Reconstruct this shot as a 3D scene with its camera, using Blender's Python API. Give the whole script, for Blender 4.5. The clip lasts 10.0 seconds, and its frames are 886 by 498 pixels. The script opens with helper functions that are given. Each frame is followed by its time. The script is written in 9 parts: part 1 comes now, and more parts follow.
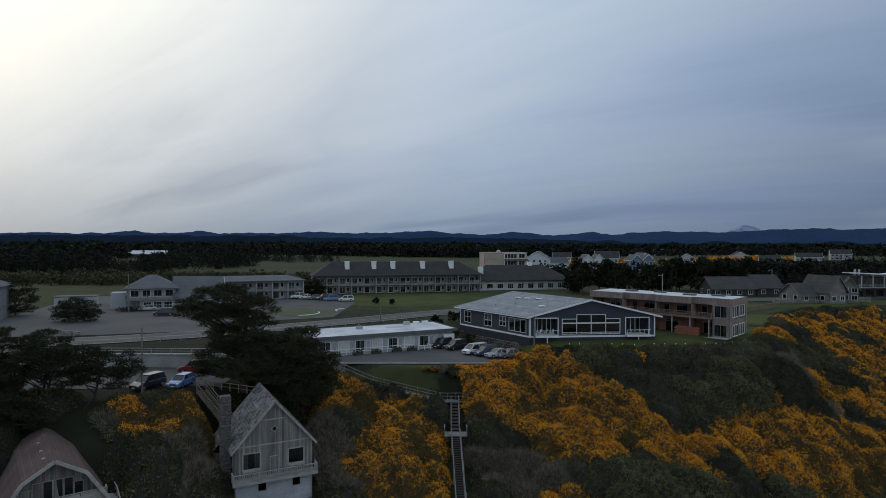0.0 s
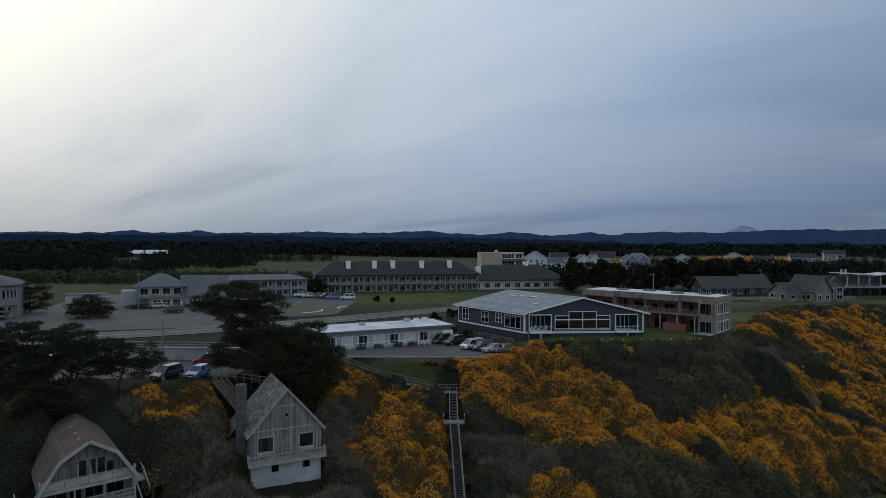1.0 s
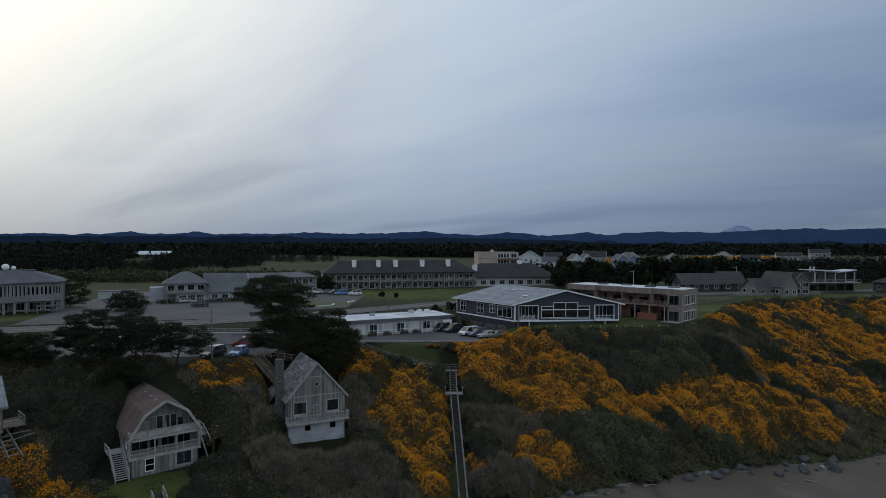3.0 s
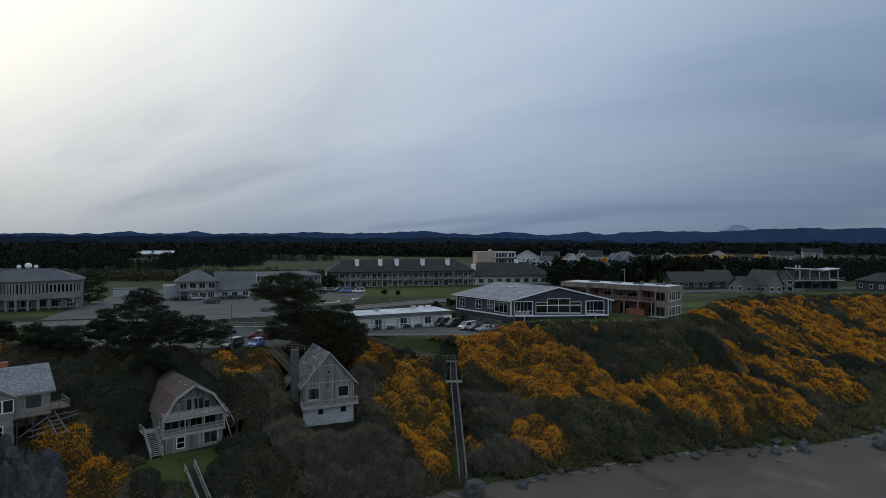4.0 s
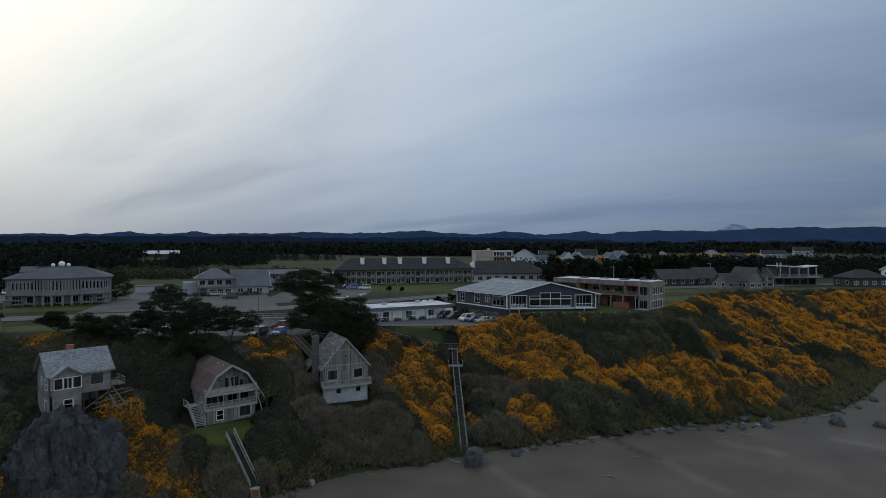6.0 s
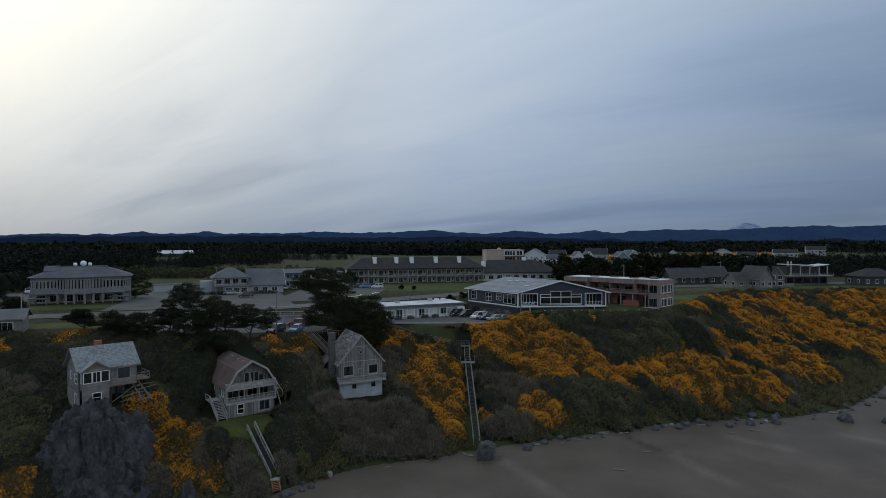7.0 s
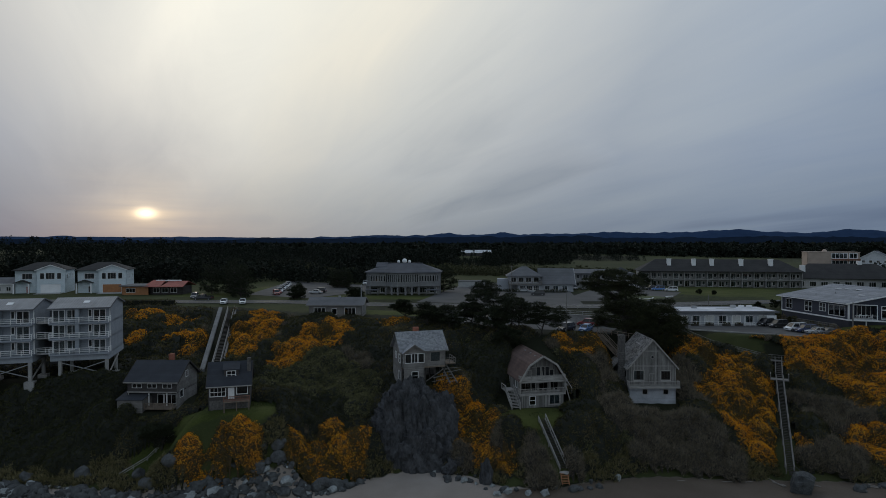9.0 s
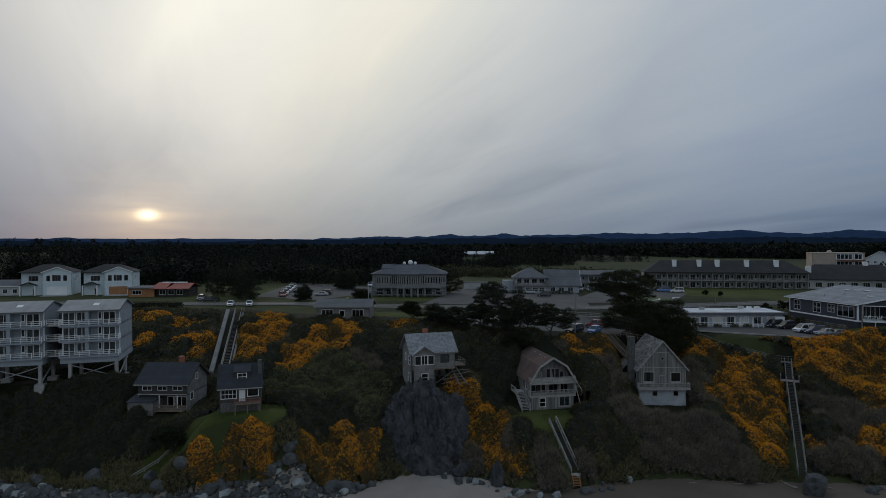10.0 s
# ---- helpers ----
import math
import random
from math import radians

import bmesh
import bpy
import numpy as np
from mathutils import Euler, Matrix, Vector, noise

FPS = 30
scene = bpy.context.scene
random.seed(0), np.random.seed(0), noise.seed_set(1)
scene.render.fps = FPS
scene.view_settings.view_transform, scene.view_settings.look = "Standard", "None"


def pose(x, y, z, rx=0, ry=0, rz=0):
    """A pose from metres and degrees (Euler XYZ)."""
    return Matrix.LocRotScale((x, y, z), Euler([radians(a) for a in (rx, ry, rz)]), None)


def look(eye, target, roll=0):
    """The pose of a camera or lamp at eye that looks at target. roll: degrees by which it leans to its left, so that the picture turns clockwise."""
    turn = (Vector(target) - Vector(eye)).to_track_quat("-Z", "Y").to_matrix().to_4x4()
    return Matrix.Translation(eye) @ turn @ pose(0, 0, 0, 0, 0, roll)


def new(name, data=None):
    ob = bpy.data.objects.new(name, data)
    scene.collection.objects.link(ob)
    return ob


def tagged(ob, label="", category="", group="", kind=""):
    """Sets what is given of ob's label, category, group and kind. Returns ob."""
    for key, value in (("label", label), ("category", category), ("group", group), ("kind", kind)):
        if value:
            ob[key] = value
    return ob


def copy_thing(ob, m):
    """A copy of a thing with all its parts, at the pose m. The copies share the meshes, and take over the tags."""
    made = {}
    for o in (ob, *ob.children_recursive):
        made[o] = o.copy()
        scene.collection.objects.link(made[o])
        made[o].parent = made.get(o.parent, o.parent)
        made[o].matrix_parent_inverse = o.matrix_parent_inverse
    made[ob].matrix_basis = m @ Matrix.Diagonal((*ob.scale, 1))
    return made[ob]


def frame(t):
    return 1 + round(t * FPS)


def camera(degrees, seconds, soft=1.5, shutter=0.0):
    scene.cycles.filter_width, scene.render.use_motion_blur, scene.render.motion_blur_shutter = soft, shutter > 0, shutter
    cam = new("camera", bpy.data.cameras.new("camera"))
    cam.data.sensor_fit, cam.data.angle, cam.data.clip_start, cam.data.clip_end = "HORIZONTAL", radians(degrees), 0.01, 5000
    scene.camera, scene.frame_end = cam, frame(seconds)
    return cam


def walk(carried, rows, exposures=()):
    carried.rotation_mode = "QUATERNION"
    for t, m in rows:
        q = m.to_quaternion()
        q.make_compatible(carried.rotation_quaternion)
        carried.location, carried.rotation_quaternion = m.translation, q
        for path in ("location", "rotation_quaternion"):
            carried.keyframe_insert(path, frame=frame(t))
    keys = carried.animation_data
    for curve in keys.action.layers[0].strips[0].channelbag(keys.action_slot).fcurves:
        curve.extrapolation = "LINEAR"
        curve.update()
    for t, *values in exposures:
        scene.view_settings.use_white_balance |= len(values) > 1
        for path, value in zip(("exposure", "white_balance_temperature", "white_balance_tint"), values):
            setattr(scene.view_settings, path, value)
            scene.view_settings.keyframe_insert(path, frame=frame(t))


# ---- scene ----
cam = camera(72.9, 10.0, soft=0.6)
PATH = [
    (0, (0.414, -0.457, 38.321), (0.39, 1.543, 38.297), 0.2),
    (0.5, (0.36, -3.015, 38.38), (0.34, -1.016, 38.357), 0.2),
    (1, (0.315, -6.219, 38.398), (0.297, -4.219, 38.374), 0.3),
    (1.5, (0.177, -10.026, 38.393), (0.161, -8.026, 38.371), 0.3),
    (2, (0.082, -14.152, 38.338), (0.068, -12.152, 38.316), 0.3),
    (2.5, (-0.017, -18.412, 38.301), (-0.029, -16.412, 38.279), 0.2),
    (4, (-0.606, -31.374, 38.403), (-0.61, -29.375, 38.379), 0.1),
    (4.5, (-0.726, -35.621, 38.387), (-0.728, -33.621, 38.363), 0.1),
    (5, (-0.885, -39.578, 38.361), (-0.886, -37.578, 38.336), 0.0),
    (5.5, (-1.085, -42.641, 38.347), (-1.084, -40.641, 38.322), -0.0),
    (7, (-1.841, -47.744, 38.283), (-1.875, -45.744, 38.256), -0.1),
    (7.5, (-1.938, -48.564, 38.287), (-2.309, -46.599, 38.26), -0.1),
    (8, (-1.716, -48.943, 38.293), (-2.431, -47.075, 38.267), -0.1),
    (8.5, (-1.397, -49.018, 38.331), (-2.334, -47.252, 38.307), -0.1),
    (9, (-1.429, -49.08, 38.364), (-2.373, -47.317, 38.34), -0.1),
    (9.5, (-1.898, -49.311, 38.419), (-2.846, -47.55, 38.397), -0.2),
    (10, (-2.774, -49.778, 38.485), (-3.722, -48.017, 38.465), -0.2),
]
walk(cam, [(t, look(eye, target, roll)) for t, eye, target, roll in PATH], [(0, 0.36), (7.1, 0.36), (7.5, 0.29), (8.0, 0.14), (8.6, -0.13), (10, -0.13)])

# ---- sky and sun ----
SUN_AZ, SUN_EL = radians(54.5), radians(2.5)      # to the left of straight ahead
SUN_DIR = Vector((-math.sin(SUN_AZ) * math.cos(SUN_EL), math.cos(SUN_AZ) * math.cos(SUN_EL), math.sin(SUN_EL)))


def sky_world():
    world = bpy.data.worlds.new("sky")
    scene.world = world
    world.use_nodes = True
    nt = world.node_tree
    nt.nodes.clear()
    N, L = nt.nodes.new, nt.links.new
    out, bg = N("ShaderNodeOutputWorld"), N("ShaderNodeBackground")
    tc = N("ShaderNodeTexCoord")

    def math_(op, a, b=None, clamp=False):
        n = N("ShaderNodeMath")
        n.operation, n.use_clamp = op, clamp
        for i, v in enumerate((a, b)):
            if v is None:
                continue
            if isinstance(v, (int, float)):
                n.inputs[i].default_value = v
            else:
                L(v, n.inputs[i])
        return n.outputs[0]

    def ramp(fac, stops):
        n = N("ShaderNodeValToRGB")
        L(fac, n.inputs[0])
        e = n.color_ramp.elements
        while len(e) < len(stops):
            e.new(0.5)
        for k, (p, c) in enumerate(stops):
            e[k].position, e[k].color = p, (*c, 1)
        return n.outputs[0]

    def mix(fac, a, b, kind="MIX"):
        n = N("ShaderNodeMix")
        n.data_type, n.blend_type = "RGBA", kind
        for s, v in ((n.inputs[0], fac), (n.inputs[6], a), (n.inputs[7], b)):
            if isinstance(v, (int, float)):
                s.default_value = v
            elif isinstance(v, tuple):
                s.default_value = (*v, 1)
            else:
                L(v, s)
        return n.outputs[2]

    sky = N("ShaderNodeTexSky")
    sky.sky_type, sky.sun_disc = "NISHITA", False
    sky.sun_elevation, sky.sun_rotation = SUN_EL, -SUN_AZ
    sep = N("ShaderNodeSeparateXYZ")
    L(tc.outputs["Generated"], sep.inputs[0])
    up = math_("MAXIMUM", sep.outputs[2], 0.0)
    # cloud sheet: the direction laid out on a flat layer overhead, stretched into streaks
    hgt = math_("ADD", up, 0.16)
    flat = N("ShaderNodeCombineXYZ")
    L(math_("DIVIDE", sep.outputs[0], hgt), flat.inputs[0])
    L(math_("DIVIDE", sep.outputs[1], hgt), flat.inputs[1])
    turn = N("ShaderNodeVectorRotate")
    turn.rotation_type = "Z_AXIS"
    L(flat.outputs[0], turn.inputs["Vector"])
    turn.inputs["Angle"].default_value = -(radians(90) + SUN_AZ)
    drawn = N("ShaderNodeMapping")
    L(turn.outputs[0], drawn.inputs[0])
    drawn.inputs["Location"].default_value = (3.7, 1.3, 0)
    drawn.inputs["Scale"].default_value = (0.30, 0.85, 1)
    wisp_at = N("ShaderNodeMapping")
    L(turn.outputs[0], wisp_at.inputs[0])
    wisp_at.inputs["Scale"].default_value = (0.7, 3.4, 1)
    wisp = N("ShaderNodeTexNoise")
    L(wisp_at.outputs[0], wisp.inputs[0])
    wisp.inputs["Scale"].default_value, wisp.inputs["Detail"].default_value = 1.0, 6.0
    wisp.inputs["Roughness"].default_value, wisp.inputs["Distortion"].default_value = 0.6, 0.8
    cloud = N("ShaderNodeTexNoise")
    L(drawn.outputs[0], cloud.inputs[0])
    cloud.inputs["Scale"].default_value, cloud.inputs["Detail"].default_value = 1.0, 2.2
    cloud.inputs["Roughness"].default_value, cloud.inputs["Distortion"].default_value = 0.5, 0.25
    # angle from the sun, most of it sideways
    off = N("ShaderNodeVectorMath")
    off.operation = "SUBTRACT"
    L(tc.outputs["Generated"], off.inputs[0])
    off.inputs[1].default_value = SUN_DIR
    wide = N("ShaderNodeVectorMath")
    wide.operation = "MULTIPLY"
    L(off.outputs[0], wide.inputs[0])
    wide.inputs[1].default_value = (0.85, 0.85, 1.5)
    size = N("ShaderNodeVectorMath")
    size.operation = "LENGTH"
    L(wide.outputs[0], size.inputs[0])
    near = size.outputs["Value"]
    # the thin bright part of the cloud lies above the sun and a little to its right
    dot = N("ShaderNodeVectorMath")
    dot.operation = "DOT_PRODUCT"
    L(tc.outputs["Generated"], dot.inputs[0])
    a, e = radians(45.5), radians(25)
    dot.inputs[1].default_value = (-math.sin(a) * math.cos(e), math.cos(a) * math.cos(e), math.sin(e))
    thin = math_("ARCCOSINE", math_("MINIMUM", dot.outputs["Value"], 1.0))
    wob = math_("ADD", thin, math_("MULTIPLY", math_("SUBTRACT", cloud.outputs[0], 0.5), 0.75))
    veil = ramp(math_("DIVIDE", wob, math.pi), SKY_VEIL)
    # duller and bluer towards the horizon, away from the sun
    low = ramp(up, [(0.0, (0.445, 0.50, 0.57)), (0.04, (0.55, 0.605, 0.672)), (0.13, (0.76, 0.80, 0.855)), (0.36, (1.0, 1.03, 1.05)), (0.6, (1.08, 1.12, 1.16)), (1.0, (1.05, 1.1, 1.18))])
    col = mix(1.0, veil, low, "MULTIPLY")
    layers = math_("ADD", math_("MULTIPLY", cloud.outputs[0], 0.87), math_("MULTIPLY", wisp.outputs[0], 0.13))
    streak = ramp(layers, [(0.32, (0.60, 0.66, 0.77)), (0.47, (0.92, 0.95, 1.0)), (0.62, (1.16, 1.13, 1.08))])
    col = mix(1.0, col, streak, "MULTIPLY")
    # the sun's own glow through the thin cloud: a core, a halo and a wide flush
    def fall(width, power):
        return math_("POWER", math.e, math_("MULTIPLY", math_("POWER", math_("DIVIDE", near, width), power), -1.0))

    def tint(c, f):
        n = N("ShaderNodeVectorMath")
        n.operation = "SCALE"
        n.inputs[0].default_value = c
        L(f, n.inputs["Scale"])
        return n.outputs[0]

    # thin level bars of cloud before the sun
    bar_at = N("ShaderNodeMapping")
    L(tc.outputs["Generated"], bar_at.inputs[0])
    bar_at.inputs["Scale"].default_value = (4, 4, 52)
    bars = N("ShaderNodeTexNoise")
    L(bar_at.outputs[0], bars.inputs[0])
    bars.inputs["Scale"].default_value, bars.inputs["Detail"].default_value = 1.0, 3.0
    gaps = ramp(bars.outputs[0], [(0.34, (0.55, 0.55, 0.6)), (0.5, (0.95, 0.95, 0.95)), (0.68, (1.4, 1.35, 1.3))])
    halo = mix(1.0, tint((0.62, 0.42, 0.17), fall(0.030, 1.0)), tint((0.03, 0.022, 0.012), fall(0.13, 1.2)), "ADD")
    halo = mix(1.0, halo, gaps, "MULTIPLY")
    glow = mix(1.0, tint((1.5, 1.2, 0.75), fall(0.0105, 2.0)), halo, "ADD")
    # cream cloud high over the sun, dull cloud low down beyond it
    a, e = radians(53), radians(15)
    lit = N("ShaderNodeVectorMath")
    lit.operation = "DOT_PRODUCT"
    L(tc.outputs["Generated"], lit.inputs[0])
    lit.inputs[1].default_value = (-math.sin(a) * math.cos(e), math.cos(a) * math.cos(e), math.sin(e))
    lit = math_("ARCCOSINE", math_("MINIMUM", lit.outputs["Value"], 1.0))
    glow = mix(1.0, glow, tint((0.26, 0.225, 0.16), math_("POWER", math.e, math_("MULTIPLY", math_("POWER", math_("DIVIDE", lit, 0.17), 2.0), -1.0))), "ADD")
    a = radians(84)
    beyond = N("ShaderNodeVectorMath")
    beyond.operation = "DOT_PRODUCT"
    L(tc.outputs["Generated"], beyond.inputs[0])
    beyond.inputs[1].default_value = (-math.sin(a), math.cos(a), 0.0)
    col = mix(1.0, col, ramp(beyond.outputs["Value"], [(0.78, (1.0, 1.0, 1.0)), (0.94, (0.72, 0.74, 0.82))]), "MULTIPLY")
    col = mix(1.0, col, glow, "ADD")
    thin_sky = mix(1.0, sky.outputs[0], (0.03, 0.03, 0.03), "MULTIPLY")
    col = mix(0.08, col, thin_sky)
    L(col, bg.inputs[0])
    bg.inputs[1].default_value = 1.0
    L(bg.outputs[0], out.inputs[0])


SKY_VEIL = [(0.0, (1.08, 1.01, 0.86)), (0.085, (0.935, 0.88, 0.765)), (0.155, (0.665, 0.665, 0.645)), (0.2, (0.495, 0.53, 0.57)), (0.26, (0.435, 0.49, 0.565)),
            (0.33, (0.345, 0.41, 0.505)), (0.45, (0.212, 0.27, 0.358)), (0.58, (0.285, 0.345, 0.405)), (0.75, (0.51, 0.57, 0.62)), (1.0, (0.56, 0.625, 0.67))]
sky_world()
sun = new("sun", bpy.data.lights.new("sun", "SUN"))
sun.data.energy, sun.data.angle, sun.data.color = 0.14, radians(10), (1.0, 0.8, 0.6)
sun.matrix_world = look((-100, 100, 60), Vector((-100, 100, 60)) - SUN_DIR)

# ---- the lie of the land ----
# toe of the bluff and its crest, as y over x, and the crest's height
TOE = ((-400, -150), (-190, -36), (-112, -1.5), (-90, 5.2), (-75, 12.4), (-62, 22.6), (-53, 37), (-45, 39), (-38, 37), (-30, 40), (-24, 47), (-16, 53),
       (-8, 56), (0, 60), (10, 64.5), (21, 68), (34, 75), (52, 79), (71, 82), (80, 86), (89, 90), (98, 98), (108, 107), (118, 118), (150, 142), (400, 222))
CREST = ((-400, -60, 20.5), (-190, 38, 20.5), (-166, 44, 20.5), (-146, 58, 20.5), (-129, 64, 20.5), (-99, 62, 20.2), (-86, 66, 20.2), (-76, 70, 20.2), (-58, 71, 20),
         (-40, 71, 19.1), (-30, 77, 19), (-20, 91, 18.2), (-10, 96, 18), (0, 96.5, 18), (8, 98, 18), (14, 103, 19.2), (20, 105, 20.1),
         (34, 104, 20.2), (50, 106, 20.2), (58, 111, 20.3), (66, 126, 20.4), (78, 143, 20.5), (92, 157, 20.5), (122, 168, 20.5), (160, 173, 20.5), (400, 240, 20.5))
# level pads: x, y, half sizes along and across, turn, height, soft edge
PADS = ((-37.2, 53.5, 6.5, 5.0, 39, 8.2, 4.0), (-22.5, 74, 4.5, 4.5, 28, 9.6, 4.0), (-18.2, 65.4, 4.8, 2.2, 28, 6.6, 2.4), (-78.5, 24, 5, 4, 28, 11.2, 8.0), (-97, 22, 6, 4, 28, 9.2, 7.0),
        (-58, 52, 5, 4, 32, 12.5, 4.0), (-124, 23, 22, 8, 28, 12.0, 9.0))


STAIR_LINES = (((2.4, 60.6, 1.6), (1.25, 79.6, 12.3)), ((1.2, 81.4, 12.3), (1.2, 90.6, 13.9)), ((-1.2, 91.4, 13.9), (-12, 94.2, 15.2)), ((-12, 94.2, 15.2), (-20.4, 97.6, 17.9)),
               ((-28.4, 41.8, 0.6), (-34.8, 48.7, 8.6)), ((-100, 36.6, 12.6), (-124.6, 63.2, 20.7)), ((-26.2, 73.4, 14.6), (-31.6, 76.4, 19.2)))


def smooth(u):
    u = np.clip(u, 0, 1)
    return u * u * (3 - 2 * u)


def wave(x, y, seed=0):
    """Cheap smooth noise, about -1 to 1, made of sines."""
    r = np.random.RandomState(seed)
    total = 0
    for k in range(7):
        a, f, p = r.uniform(0, 6.283), r.uniform(0.6, 1.7), r.uniform(0, 6.283)
        total = total + np.sin(f * (x * np.cos(a) + y * np.sin(a)) + p + 1.3 * np.sin(0.7 * f * (y * np.cos(a) - x * np.sin(a)) + 2 * p))
    return total / 3.2


def ground_z(x, y):
    x, y = np.asarray(x, float), np.asarray(y, float)
    toe = np.interp(x, [p[0] for p in TOE], [p[1] for p in TOE])
    crest = np.interp(x, [p[0] for p in CREST], [p[1] for p in CREST])
    top = np.interp(x, [p[0] for p in CREST], [p[2] for p in CREST])
    s = (y - toe) / (crest - toe)
    u = np.clip(s, 0, 1)
    rise = 0.55 * u + 0.45 * smooth(u) + 0.16 * np.sin(np.pi * u) * np.exp(-((u - 0.18) / 0.2) ** 2)
    rough = np.sin(np.pi * u) ** 0.7
    z = top * rise + rough * (0.9 * wave(x / 9, y / 9, 3) + 0.45 * wave(x / 3.5, y / 3.5, 4))
    # beach, falling away to the water
    z = np.where(s < 0, -0.035 * (toe - y) + 0.12 * wave(x / 7, y / 7, 5) * np.clip((toe - y) / 6, 0, 1), z)
    # inland the ground comes up to the plateau
    back = np.clip((y - crest) / 16, 0, 1)
    z = np.where(s > 1, top + (20.5 - top) * smooth(back), z)
    # lower parking lots
    lot = smooth((y - 66) / 4) * (1 - smooth((y - 89.5) / 0.6)) * smooth((x + 72) / 3) * (1 - smooth((x + 26) / 4)) * (s > 0.98)
    z = z + lot * (19.1 - z)
    lot = smooth((s - 0.97) / 0.03) * (1 - smooth((y - 0.5 * x - 123) / 8)) * smooth((x + 30) / 3) * (1 - smooth((x - 11) / 5))
    z = z + lot * (18.0 - z)
    for px, py, hw, hd, turn, pz, soft in PADS:
        c, sn = math.cos(radians(turn)), math.sin(radians(turn))
        du = np.abs((x - px) * c + (y - py) * sn) - hw
        dv = np.abs(-(x - px) * sn + (y - py) * c) - hd
        d = np.maximum(np.maximum(du, dv), 0)
        w = 1 - smooth(d / soft)
        z = z + w * (pz - z)
    # cut back under the stairs
    for (ax, ay, az), (bx, by, bz) in STAIR_LINES:
        dx, dy = bx - ax, by - ay
        t = np.clip(((x - ax) * dx + (y - ay) * dy) / (dx * dx + dy * dy), 0, 1)
        w = 1 - smooth((np.hypot(x - ax - t * dx, y - ay - t * dy) - 1.0) / 2.0)
        z = z + w * (np.minimum(z, az + (bz - az) * t - 0.6) - z)
    # hills and dunes far inland
    far = np.clip((y + 0.4 * x - 330) / 300, 0, 1)
    z = z + far * 2.0 * wave(x / 120, y / 120, 8)
    return z

# ---- materials ----
def tree_of(name):
    m = bpy.data.materials.new(name)
    m.use_nodes = True
    nt = m.node_tree
    return m, nt, nt.nodes["Principled BSDF"]


def noise_node(nt, vec, scale, detail=4.0, rough=0.55):
    n = nt.nodes.new("ShaderNodeTexNoise")
    n.inputs["Scale"].default_value, n.inputs["Detail"].default_value, n.inputs["Roughness"].default_value = scale, detail, rough
    nt.links.new(vec, n.inputs["Vector"])
    return n.outputs[0]


def ramp_node(nt, fac, stops):
    n = nt.nodes.new("ShaderNodeValToRGB")
    nt.links.new(fac, n.inputs[0])
    e = n.color_ramp.elements
    while len(e) < len(stops):
        e.new(0.5)
    for k, (p, c) in enumerate(stops):
        e[k].position, e[k].color = p, (*c, 1)
    return n.outputs[0]


def mix_node(nt, fac, a, b, kind="MIX"):
    n = nt.nodes.new("ShaderNodeMix")
    n.data_type, n.blend_type = "RGBA", kind
    for s, v in ((n.inputs[0], fac), (n.inputs[6], a), (n.inputs[7], b)):
        if isinstance(v, (int, float)):
            s.default_value = v
        elif isinstance(v, tuple):
            s.default_value = (*v, 1)
        else:
            nt.links.new(v, s)
    return n.outputs[2]


def math_node(nt, op, a, b=0.0):
    n = nt.nodes.new("ShaderNodeMath")
    n.operation = op
    for i, v in enumerate((a, b)):
        if isinstance(v, (int, float)):
            n.inputs[i].default_value = v
        else:
            nt.links.new(v, n.inputs[i])
    return n.outputs[0]


def bump_node(nt, bsdf, height, strength, distance=0.03):
    b = nt.nodes.new("ShaderNodeBump")
    b.inputs["Strength"].default_value, b.inputs["Distance"].default_value = strength, distance
    nt.links.new(height, b.inputs["Height"])
    nt.links.new(b.outputs[0], bsdf.inputs["Normal"])


